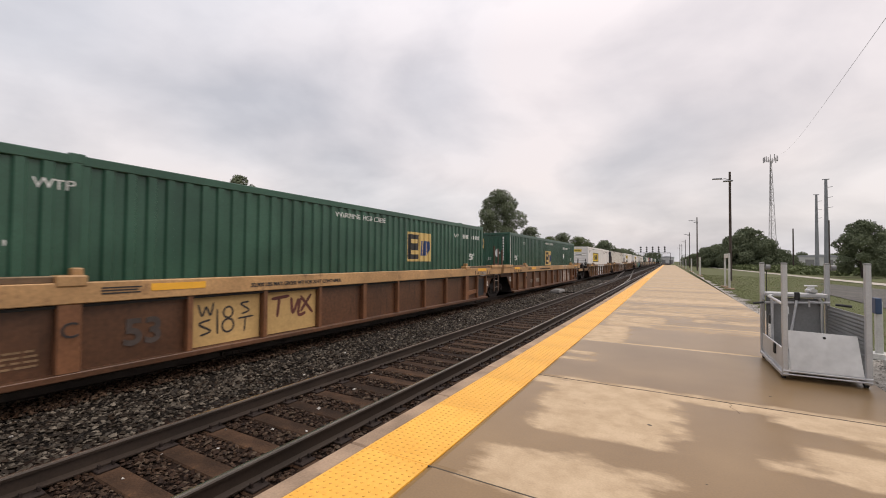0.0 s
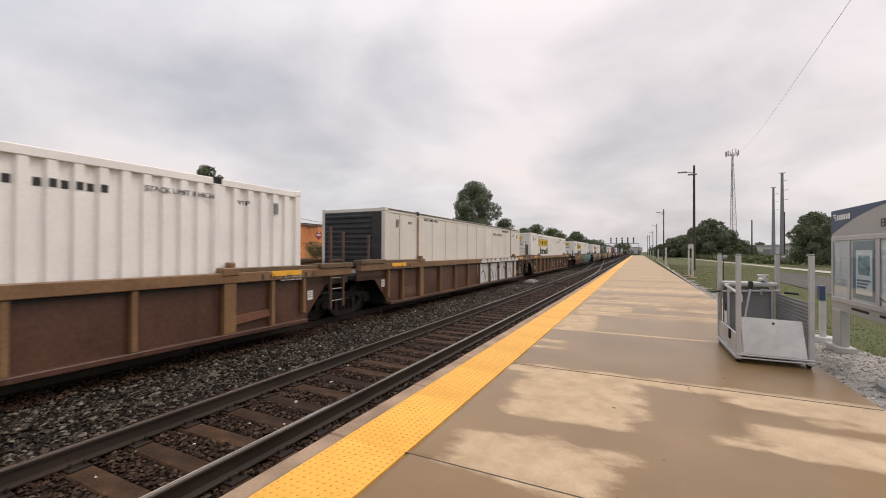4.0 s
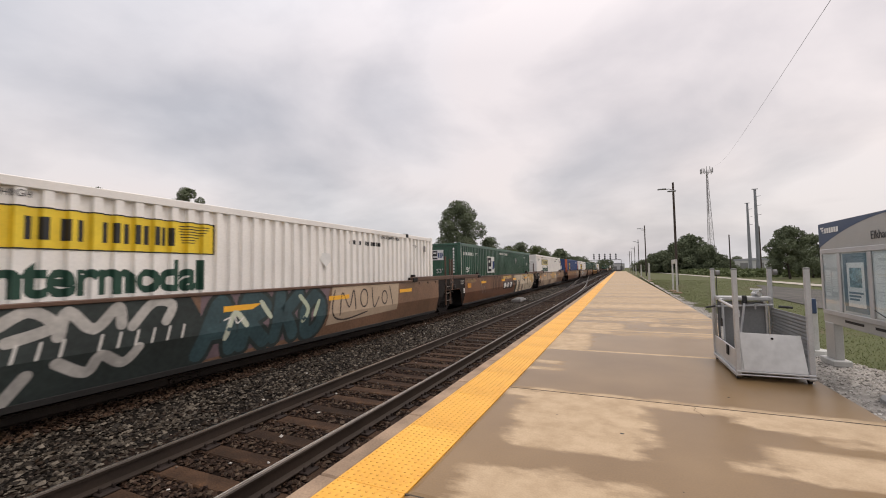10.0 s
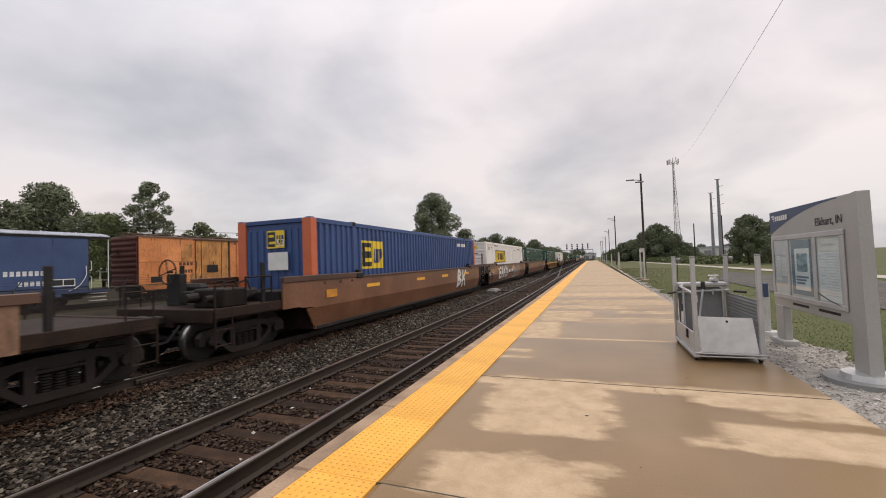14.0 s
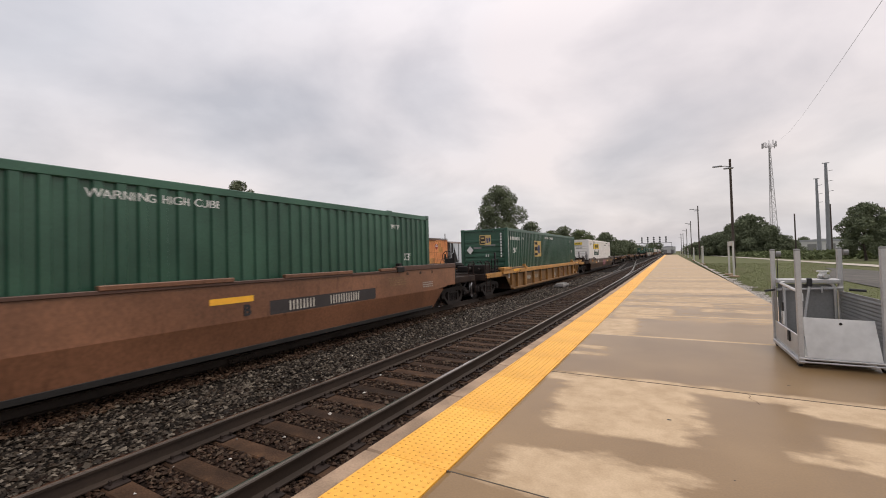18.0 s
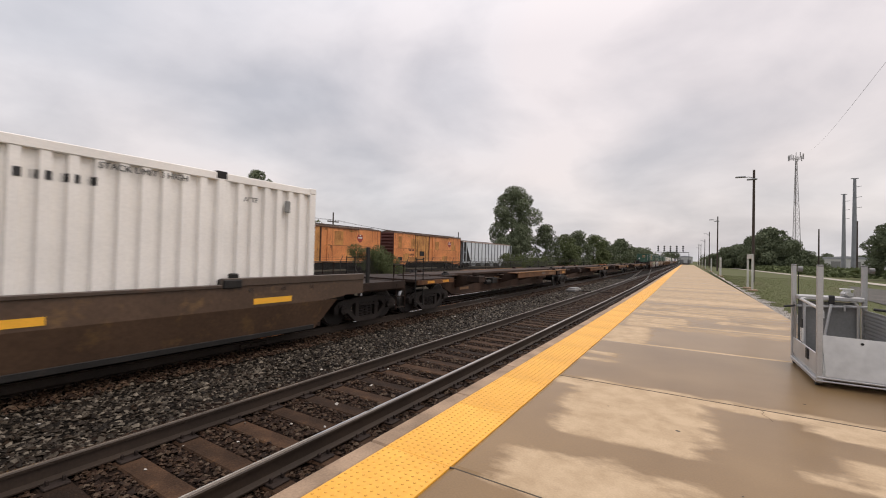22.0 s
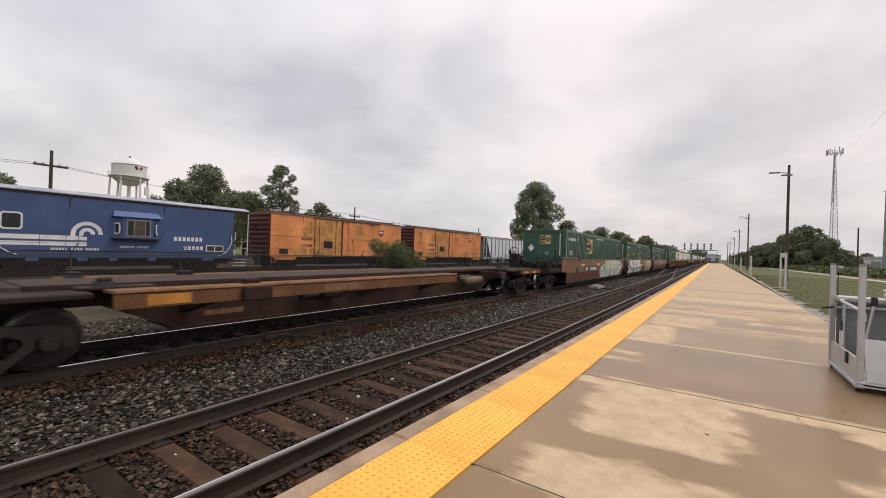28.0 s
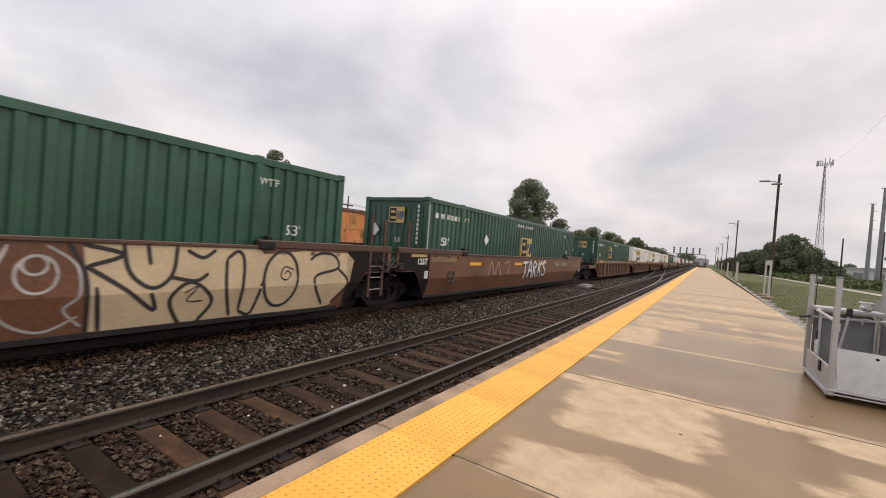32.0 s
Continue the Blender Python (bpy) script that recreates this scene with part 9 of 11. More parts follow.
    part("latch", Build().box(-W - 0.035, -W - 0.012, -0.3, -0.2, 0.26, 0.42, 0, 0.01).mesh("latch", M_BLACK), ob, "black latch")
    part("lever", Build().box(-W - 0.03, -W - 0.01, 0.05, 0.1, 0.46, 0.8, 0, 0.01).mesh("lever", M_BLACK), ob, "black lever")
    part("latch_plate", Build().box(-W - 0.03, -W - 0.012, 0.02, 0.13, 0.46, 0.66).mesh("latch_plate", M_WHITEPAINT), ob, "white label plate")
    loop = [(-W + 0.05, -D + 0.1, 0.9), (-W + 0.05, -D + 0.12, 0.98), (-W + 0.05, -D + 0.2, 1.01), (-W + 0.05, D - 0.25, 1.06), (-W + 0.08, D - 0.15, 1.065), (-W + 0.16, D - 0.1, 1.07),
            (W - 0.22, D - 0.1, 1.07), (W - 0.13, D - 0.1, 1.05), (W - 0.09, D - 0.1, 0.98), (W - 0.085, D - 0.1, 0.15)]
    part("handrail", Build().tube(loop, 0.021, 10).mesh("handrail", M_ALUPLATE), ob, "bent pale aluminium tube")
    part("lever_cap", Build().box(-0.02, 0.05, D - 0.16, D - 0.1, 1.0, 1.14, 0, 0.015).mesh("lever_cap", M_BLACK), ob, "black lever cap")
    part("cross_bar", Build().cyl((-W, D - 0.1, 0.94), (W, D - 0.1, 0.98), 0.02, n=10).mesh("cross_bar", M_ALU), ob)
    part("strut", Build().cyl((0.01, D - 0.14, 1.0), (-0.12, D - 0.2, 0.2), 0.019, n=8).mesh("strut", M_ALU), ob)
    rs = part("right_screen", Build().box(W - 0.012, W + 0.004, -D + 0.04, D - 0.04, 0.15, 0.93).mesh("right_screen", M_GREYPANEL), ob, "grey louvred side screen")
    lv = Build().box(-0.006, 0.006, -D + 0.05, D - 0.05, -0.016, 0.016, 0, 0.004).mesh("louvre", M_GREYPANEL)
    for k in range(14):
        part("louvre", lv, rs, "", pose(W - 0.016, 0, 0.2 + k * 0.052, 0, 20))
    part("crank_handle", Build().tube([(W + 0.02, D - 0.05, 0.98), (W - 0.25, D - 0.12, 0.99), (W - 0.25, D - 0.12, 0.9)], 0.013, 8).mesh("crank_handle", M_ALU), ob)
    part("grip", Build().cyl((W + 0.02, D - 0.3, 0.97), (W + 0.2, D - 0.34, 0.955), 0.02, n=8).mesh("grip", M_BLACK), ob, "black rubber grip")
    part("grip", Build().cyl((-W - 0.16, D - 0.25, 0.93), (-W - 0.02, D - 0.2, 0.95), 0.018, n=8).mesh("grip", M_BLACK), ob, "black rubber grip")
    for x in (W, -W + 0.06):
        part("cable", Build().cyl((x, D, 0.2), (x, D, H - 0.1), 0.006, n=6).mesh("cable", M_DARKSTEEL), ob)
    for sx in (-1, 1):
        for sy in (-1, 1):
            part("caster", Build().cyl((sx * W - 0.02, sy * (D - 0.1), 0.05), (sx * W + 0.02, sy * (D - 0.1), 0.05), 0.05, n=14).mesh("caster", M_BLACK), ob, "black caster wheel")
    return ob


lift()


def to_platform(y, z, x=0.0):
    """The pose of a flat mark on the board's face, which looks towards the tracks."""
    return Matrix.Translation((x, y, z)) @ Euler((radians(90), 0, radians(-90))).to_matrix().to_4x4()


def station_board():
    ob = thing("station_board", "grey station notice board with three glazed poster cases", "notice board", pose(3.22, 8.31, 0))
    # local y runs along the board: far end at +1.33, near end at -1.33
    part("post", Build().box(-0.06, 0.06, -0.17, 0.17, 0, 0.66, 0, 0.01).mesh("post", M_SIGNGREY), ob, "", pose(0, 0.98, 0))
    part("foot", Build().box(-0.13, 0.13, -0.25, 0.25, -0.06, 0.045, 0, 0.015).mesh("foot", M_SIGNGREY), ob, "", pose(0, 0.98, 0))
    big = part("post", Build().extrude_x([(-1.66, 0.0), (-1.34, 0.0), (-1.34, 2.36), (-1.60, 2.38)], -0.07, 0.07).mesh("post", M_SIGNGREY), ob, "wide grey blade-shaped post")
    part("foot", Build().cyl((0, -1.5, -0.06), (0, -1.5, 0.0), 0.46, 0.45, 28).mesh("foot", M_GREYPANEL), ob, "round concrete footing")
    part("flange", Build().cyl((0, -1.5, 0.0), (0, -1.5, 0.07), 0.29, 0.27, 24).mesh("flange", M_ALUPLATE), ob, "round pale flange")
    part("board", Build().box(-0.05, 0.05, -1.34, 1.2, 0.64, 2.38, 0, 0.012).mesh("board", M_SIGNGREY), ob)
    # the dark blue field under the upper edge bounded by a sweeping curve
    sw = Build()
    n = 18
    for k in range(n):
        u0, u1 = k / n, (k + 1) / n
        ya, yb = 1.2 - u0 * 2.32, 1.2 - u1 * 2.32
        za, zb = 2.35 - 0.40 * (1 - u0) ** 1.9, 2.35 - 0.40 * (1 - u1) ** 1.9
        sw.quad((-0.053, ya, za), (-0.053, yb, zb), (-0.053, yb, 2.372), (-0.053, ya, 2.372))
    part("blue_field", sw.mesh("blue_field", M_SIGNNAVY), ob, "dark blue curved field")
    lg = Build()
    for k in range(3):
        lg.poly([(0.0 + 0.03 * k, 0.045 - 0.03 * k, 0), (0.10, 0.045 - 0.03 * k, 0), (0.08, 0.025 - 0.03 * k, 0), (0.015 + 0.03 * k, 0.025 - 0.03 * k, 0)])
    for k in range(6):
        lg.box(0.12 + 0.06 * k, 0.165 + 0.06 * k, -0.03, 0.03, 0, 0.003)
    part("logo", lg.mesh("logo", M_WHITEPAINT), ob, "white logo of plain shapes", to_platform(1.12, 2.24, -0.056) @ Matrix.Scale(1.45, 4))
    part("lettering", text_mesh("Elkhart, IN", 0.17, mat("sign_letter_grey", (0.045, 0.045, 0.047), 0.5, 0, 0.1, 3, 30, 0.02), 0.0015), ob, "dark place name", to_platform(-0.86, 2.06, -0.056))
    fr = part("case_frame", Build().box(-0.075, -0.05, -1.26, 1.14, 1.84, 1.92, 0, 0.008).box(-0.075, -0.05, -1.26, 1.14, 0.80, 0.88, 0, 0.008)
              .box(-0.075, -0.05, 1.06, 1.14, 0.88, 1.84, 0, 0.008).box(-0.075, -0.05, -1.26, -1.17, 0.88, 1.84, 0, 0.008)
              .box(-0.075, -0.05, 0.42, 0.52, 0.88, 1.84, 0, 0.008).box(-0.075, -0.05, -0.50, -0.40, 0.88, 1.84, 0, 0.008).mesh("case_frame", M_ALU), ob, "aluminium case frame")
    for y0, y1 in ((0.52, 1.06), (-0.40, 0.42), (-1.17, -0.50)):
        part("backing", Build().quad((-0.054, y0, 0.88), (-0.054, y1, 0.88), (-0.054, y1, 1.84), (-0.054, y0, 1.84)).mesh("backing", M_PAPERGREY), ob)
        g = part("pane", Build().box(-0.068, -0.064, y0, y1, 0.88, 1.84).mesh("pane", M_GLASS), ob, "clear glass pane")
        g.visible_shadow = False
    # papers behind the glass
    def sheet(y0, y1, z0, z1, m, x=-0.057):
        return Build().box(x - 0.001, x, y0, y1, z0, z1).mesh("paper", m)
    part("paper", sheet(0.80, 1.0, 1.12, 1.56, M_PAPER), ob, "white printed sheet")
    part("paper", sheet(0.56, 0.76, 1.2, 1.54, M_PAPER), ob, "white printed sheet")
    part("poster", sheet(-0.34, 0.36, 0.92, 1.82, M_PAPERBLUE), ob, "blue-grey poster")
    part("poster_picture", sheet(-0.27, 0.24, 1.0, 1.68, M_PAPER, -0.059), ob, "pale picture area")
    part("poster_picture", sheet(-0.2, 0.16, 1.3, 1.6, mat("poster_teal", (0.22, 0.33, 0.36), 0.7, 0, 0.5, 9, 30), -0.061), ob, "grey picture area")
    part("paper", sheet(-1.12, -0.55, 0.9, 1.80, M_PAPER), ob, "long white timetable sheet")
    rows = Build()
    for k in range(17):
        z = 1.62 - k * 0.04
        rows.box(-0.0595, -0.0585, -1.08, -0.6 - 0.1 * ((k * 7) % 3), z, z + 0.012)
    rows.box(-0.0595, -0.0585, -1.0, -0.66, 1.70, 1.735)
    part("lettering", rows.mesh("lettering", M_PAPERGREY), ob, "rows of plain grey bars")
    r2 = Build()
    for k in range(8):
        r2.box(-0.0595, -0.0585, 0.82, 0.98, 1.46 - k * 0.04, 1.475 - k * 0.04).box(-0.0595, -0.0585, 0.58, 0.74, 1.46 - k * 0.03, 1.47 - k * 0.03)
    part("lettering", r2.mesh("lettering", M_PAPERGREY), ob, "rows of plain grey bars")
    r3 = Build()
    for y0, y1, z in ((-0.22, 0.2, 1.2), (-0.15, 0.2, 1.15), (-0.1, 0.2, 1.1)):
        r3.box(-0.0625, -0.0605, y0, y1, z, z + 0.03)
    part("lettering", r3.mesh("lettering", M_PAPERBLUE), ob, "rows of plain blue bars")
    part("lettering", Build().box(-0.0545, -0.0535, -0.15, 0.42, 0.72, 0.76).box(-0.0545, -0.0535, -1.05, -0.45, 0.72, 0.76).mesh("lettering", M_DARKSTEEL), ob, "two plain dark bars")
    part("cable", Build().tube([(-0.07, -0.5, 1.0), (-0.072, -0.8, 0.92), (-0.07, -1.15, 0.86)], 0.006).mesh("cable", M_BLACK), ob, "thin black cable")
    return ob


station_board()

mt = thing("marker_post", "white post with a small dark blue box on a round base", "post", pose(3.23, 10.12, -0.05))
part("post", Build().box(-0.045, 0.045, -0.045, 0.045, 0.05, 1.0, 0, 0.008).mesh("post", M_POSTWHITE), mt)
part("box", Build().box(-0.065, 0.02, -0.09, 0.07, 0.78, 1.06, 0, 0.01).mesh("box", M_SIGNNAVY), mt, "dark blue box")
part("base", Build().cyl((0, 0, 0), (0, 0, 0.09), 0.2, 0.19, 20).mesh("base", M_POSTWHITE), mt, "round white base")


def sign_frame(x, y, ln, h=2.25):
    ob = thing("sign_frame", "white steel frame of two posts with a narrow top panel", "sign", pose(x, y, -0.1), group="white frames along the platform")
    pm = shared(("sfpost", h), lambda: Build().box(-0.05, 0.05, -0.05, 0.05, 0, h, 0, 0.01).mesh("post", M_POSTWHITE))
    for k in (0, 1):
        part("post", pm, ob, "", pose(0, k * ln, 0))
        part("foot", shared(("sffoot",), lambda: Build().box(-0.25, 0.25, -0.25, 0.25, 0, 0.1, 0, 0.02).mesh("foot", M_CONC)), ob, "", pose(0, k * ln, 0))
    part("top_panel", Build().box(-0.05, 0.05, 0.07, ln - 0.07, h - 0.28, h, 0, 0.01).mesh("top_panel", M_POSTWHITE), ob)
    return ob


for x, y in ((3.05, 30.9), (2.75, 57.5), (2.55, 80.0), (2.2, 103), (2.0, 127), (1.7, 151), (1.4, 175)):
    sign_frame(x, y, 2.5)


def lamp_post(x, y, h=10.2, arm=0.75):
    ob = thing("lamp_post", "dark wooden platform lamp pole with flat lamp heads", "lamp post", pose(x, y, -0.25), group="lamp posts along the platform")
    part("pole", Build().cyl((0, 0, 0), (0, 0, h), 0.125, 0.09, 12).mesh("pole", M_WOODPOLE), ob)
    part("arm", Build().tube([(0, 0, h - 0.75), (-arm * 0.5, -0.1, h - 0.62), (-arm, -0.15, h - 0.66)], 0.035).mesh("arm", M_GALV), ob)
    for k, (dx, dz) in enumerate(((-arm - 0.25, -0.6), (-arm + 0.55, -0.95))):
        part("lamp_head", Build().box(dx - 0.38, dx + 0.38, -0.3 - 0.5 * k, 0.0 - 0.5 * k, h + dz - 0.06, h + dz + 0.06, 0, 0.04).mesh("lamp_head", M_GALV), ob, "flat grey lamp head")
    part("arm", Build().tube([(0, 0, h - 0.85), (-arm + 0.8, -0.6, h - 0.92)], 0.03).mesh("arm", M_GALV), ob)
    return ob


for x, y in ((4.55, 45.6), (3.75, 90), (3.75, 135), (3.6, 180), (3.0, 225), (2.6, 270)):
    lamp_post(x, y)


# steel paled in its colour to give the haze over the distant tower
M_TOWER = mat("hazed_pale_steel", (0.40, 0.385, 0.39), 0.7, 0.1, 0.12, 0.8, 20, 0.05)


def cell_tower(x, y, h):
    ob = thing("cell_tower", "tall grey cell tower with a ring of antennas at its top", "cell tower", pose(x, y, -0.3))
    part("mast", Build().cyl((0, 0, h * 0.55), (0, 0, h), 0.28, 0.2, 12).mesh("mast", M_TOWER), ob)
    corners = [(-0.58, -0.5), (0.95, -0.5), (0.2, 0.9)]

    def at(c, z):
        """A leg's place at a height: the legs close in towards the top."""
        u = 1.0 - 0.86 * z / h
        return (corners[c][0] * 2.3 * u, corners[c][1] * 2.3 * u, z)

    for c in range(3):
        part("leg", Build().cyl(at(c, 0), at(c, h * 0.97), 0.15, 0.1, 8).mesh("leg", M_TOWER), ob)
    lt = Build()
    for k in range(16):
        z0, z1 = k * h * 0.06, (k + 1) * h * 0.06
        for c in range(3):
            e = (c + 1) % 3
            lt.cyl(at(c, z0), at(e, z1), 0.045, n=4).cyl(at(e, z0), at(c, z1), 0.045, n=4).cyl(at(c, z1), at(e, z1), 0.05, n=4)
    part("lattice", lt.mesh("lattice", M_TOWER), ob, "thin cross-braced lattice")
    rg = Build()
    for k in range(12):
        a = 2 * math.pi * k / 12
        rg.cyl((2.6 * math.cos(a), 2.6 * math.sin(a), h - 1.6), (2.6 * math.cos(a + 0.5236), 2.6 * math.sin(a + 0.5236), h - 1.6), 0.08, n=5)
    for k in range(3):
        a = 2 * math.pi * k / 3
        rg.cyl((0, 0, h - 1.6), (2.6 * math.cos(a), 2.6 * math.sin(a), h - 1.6), 0.1, n=5)
    part("ring", rg.mesh("ring", M_TOWER), ob)
    am = Build().box(-0.18, 0.18, -0.12, 0.12, -1.3, 1.3, 0, 0.03).mesh("antenna", M_TOWER)
    for k in range(11):
        a = 2 * math.pi * k / 11
        part("antenna", am, ob, "", pose(2.75 * math.cos(a), 2.75 * math.sin(a), h - 0.8 + 0.5 * math.sin(5 * k), 0, 0, math.degrees(a)))
    return ob


cell_tower(40.8, 250, 53.0)


def steel_pole(x, y, h, r):
    ob = thing("transmission_pole", "tapered grey steel transmission pole", "utility pole", pose(x, y, -0.3), group="steel transmission poles")
    part("pole", Build().cyl((0, 0, 0), (0, 0, h), r, r * 0.5, 14).mesh("pole", M_GALV), ob)
    part("cap", Build().box(-0.8, 0.8, -0.15, 0.15, h - 0.1, h + 0.1).mesh("cap", M_GALV), ob)
    for k in range(3):
        part("insulator_arm", Build().cyl((0, 0, 0), (1.5, 0, 0.25), 0.07, n=6).mesh("insulator_arm", M_GALV), ob, "", pose(0, 0, h - 2.5 - 3.0 * k))
    return ob


steel_pole(39.0, 160, 26.6, 0.68)
steel_pole(43.7, 190, 26.0, 0.66)


def wood_pole(x, y, h, cross=0.0, z=-0.3, r=0.16):
    ob = thing("utility_pole", "dark wooden utility pole", "utility pole", pose(x, y, z), group="wooden utility poles")
    part("pole", Build().cyl((0, 0, 0), (0, 0, h), r, r * 0.7, 10).mesh("pole", M_WOODPOLE), ob)
    if cross:
        part("crossarm", Build().box(-0.07, 0.07, -cross, cross, h - 1.75, h - 1.55, 0, 0.01).mesh("crossarm", M_WOODPOLE), ob)
        for k in (-0.9, -0.45, 0.45, 0.9):
            part("insulator", Build().cyl((0, k * cross, h - 1.55), (0, k * cross, h - 1.35), 0.06, 0.04, 8).mesh("insulator", M_GREYPANEL), ob)
    return ob


wood_pole(21.6, 110, 9.0)
wood_pole(29.7, 120, 11.3)
wood_pole(2.4, 250, 11.0)


def wire(pts, r, name, label):
    return single(name, Build().tube(pts, r, 5).mesh(name, M_BLACK), label, "cable")


# the single cable overhead
e0 = Vector((0.107, 0.035, 1.625))
fa = e0 + Vector((0.1745, 0.9636, 0.2023)) * 170
nb = e0 + Vector((0.2961, 0.8683, 0.398)) * 26
wire([tuple(fa.lerp(nb, k / 24) - Vector((0, 0, 0.9 * math.sin(math.pi * k / 24)))) for k in range(-2, 33)], 0.009, "overhead_cable", "thin dark cable strung high over the grass")

# the path, the bare patch and the low white buildings behind the grass
rd = Build()
pth = [(17.6, 20, 1.1), (16.9, 36, 1.0), (16.0, 48, 1.0), (15.2, 60, 0.9), (14.4, 76, 0.8), (13.0, 100, 0.8), (9.5, 150, 0.8), (6, 210, 0.8)]
for (xa, ya, wa), (xb, yb, wb) in zip(pth, pth[1:]):
    rd.quad((xa - wa, ya, ground_z(xa) + 0.05), (xa + wa, ya, ground_z(xa) + 0.05), (xb + wb, yb, ground_z(xb) + 0.05), (xb - wb, yb, ground_z(xb) + 0.05))
single("path", rd.mesh("path", mat("path_concrete", (0.42, 0.38, 0.32), 0.9, 0, 0.15, 1, 20, 0.2)), "pale concrete path through the grass", "path", kind="structure")
lot = Build()
for (xa, ya, wa), (xb, yb, wb) in zip([(10.5, 14, 2.5), (11.5, 22, 4.2), (11.2, 32, 3.6), (11.5, 42, 1.2)], [(11.5, 22, 4.2), (11.2, 32, 3.6), (11.5, 42, 1.2), (11.5, 48, 0.2)]):
    lot.quad((xa - wa, ya, ground_z(xa - wa) + 0.03), (xa + wa, ya, ground_z(xa + wa) + 0.03), (xb + wb, yb, ground_z(xb + wb) + 0.03), (xb - wb, yb, ground_z(xb - wb) + 0.03))
single("bare_patch", lot.mesh("bare_patch", mat("grey_dirt", (0.05, 0.045, 0.04), 0.8, 0, 0.35, 1.2, 14, 0.8, tint=(0.07, 0.063, 0.052), spots=0.45, spot_col=(0.09, 0.11, 0.04), bumpd=0.05)), "bare grey gravelly patch in the grass", "ground", kind="structure")


def shed(x, y, w, d, h, label):
    ob = thing("warehouse", label, "building", pose(x, y, -0.3), group="low white buildings")
    part("wall", Build().box(-w / 2, w / 2, 0, d, 0, h).mesh("wall", mat("shed_white", (0.55, 0.55, 0.54), 0.7, 0, 0.08, 0.5, 10)), ob)
    part("roof", Build().extrude_y([(-w / 2 - 0.3, h), (w / 2 + 0.3, h), (w / 2 + 0.3, h + 0.3), (0, h + 1.2), (-w / 2 - 0.3, h + 0.3)], -0.3, d + 0.3).mesh("roof", mat("shed_roof", (0.34, 0.35, 0.37), 0.6, 0.2, 0.1, 0.5, 10)), ob)
    for k in range(int(w // 6)):
        part("door", Build().box(-w / 2 + 2 + 6 * k, -w / 2 + 5 + 6 * k, -0.06, 0.0, 0, min(3.2, h - 0.6)).mesh("door", M_GREYPANEL), ob, "grey loading door")
    return ob


shed(54, 230, 26, 14, 4.2, "long low white building behind the trees")
shed(86, 240, 24, 14, 5.2, "low white warehouse with a grey roof")
shed(-6.5, 430, 12, 10, 5.5, "small white building at the end of the line")

# signals over the tracks, far up the line
sg = thing("signal_bridge", "dark steel signal bridge with five signal heads", "signal bridge", pose(-12.4, 300, -0.3))
part("truss", Build().box(-11, 10, -0.2, 0.2, 7.2, 7.5).mesh("truss", M_DARKSTEEL), sg)
for x in (-11, 10):
    part("leg", Build().box(x - 0.12, x + 0.12, -0.2, 0.2, 0, 7.4).mesh("leg", M_DARKSTEEL), sg)
hm = Build()
for z in (8.4, 9.7, 11.0):
    hm.cyl((0, -0.15, z), (0, 0.15, z), 0.55, n=14)
hm.cyl((0, 0.2, 7.4), (0, 0.2, 11.4), 0.1, n=6)
hm = hm.mesh("signal_head", M_BLACK)
for k in range(5):
    part("signal_head", hm, sg, "black signal mast with three round lamps", pose(-7.2 + 3.5 * k, -0.3, 0))

# ---- trees and weeds ----
# leaf tones lifted and greyed: the haze over far trees is in the colour
LEAF = islands("leaves", [(0.120, 0.142, 0.085), (0.139, 0.162, 0.098), (0.112, 0.132, 0.079), (0.158, 0.182, 0.11), (0.129, 0.150, 0.091)], 0.8)
LEAF_PALE = islands("leaves_pale", [(0.115, 0.14, 0.064), (0.145, 0.17, 0.078), (0.10, 0.12, 0.056), (0.13, 0.155, 0.071)], 0.8)
LEAF_BUSH = islands("leaves_bush", [(0.095, 0.115, 0.05), (0.12, 0.142, 0.062), (0.08, 0.098, 0.044), (0.135, 0.155, 0.072)], 0.8)
BARK = mat("bark", (0.06, 0.047, 0.037), 0.95, 0, 0.3, 3, 20, 0.6)


def leaf_mesh(blobs, count, size, seed, material):
    """A crown: small bent leaf clumps spread over the shells of many uneven lumps."""
    count, size = int(count * 2.7), size * 0.6
    r = np.random.default_rng(seed)
    w = np.array([b[3] ** 2 for b in blobs])
    which = r.choice(len(blobs), count, p=w / w.sum())
    c = np.array([b[:3] for b in blobs])[which]
    rad = np.array([b[3] for b in blobs])[which]
    d = r.normal(size=(count, 3))
    d /= np.linalg.norm(d, axis=1)[:, None]
    p = c + d * (rad * r.uniform(0.45, 1.08, count) ** 0.6)[:, None] * np.array([1, 1, 0.85])
    a = r.normal(size=(count, 3))
    a /= np.linalg.norm(a, axis=1)[:, None]
    b = np.cross(a, d + 0.4 * r.normal(size=(count, 3)))
    b /= np.linalg.norm(b, axis=1)[:, None]
    s = size * r.uniform(0.5, 1.3, count)[:, None]
    k = np.cross(a, b)
    v = np.stack([p - a * s, p + b * s * 0.45 + k * s * 0.15, p + a * s, p - b * s * 0.45 + k * s * 0.15], 1).reshape(-1, 3)
    f = np.arange(count * 4).reshape(-1, 4)
    me = bpy.data.meshes.new("crown")
    me.from_pydata(v.tolist(), [], f.tolist())
    me.materials.append(material)
    return me


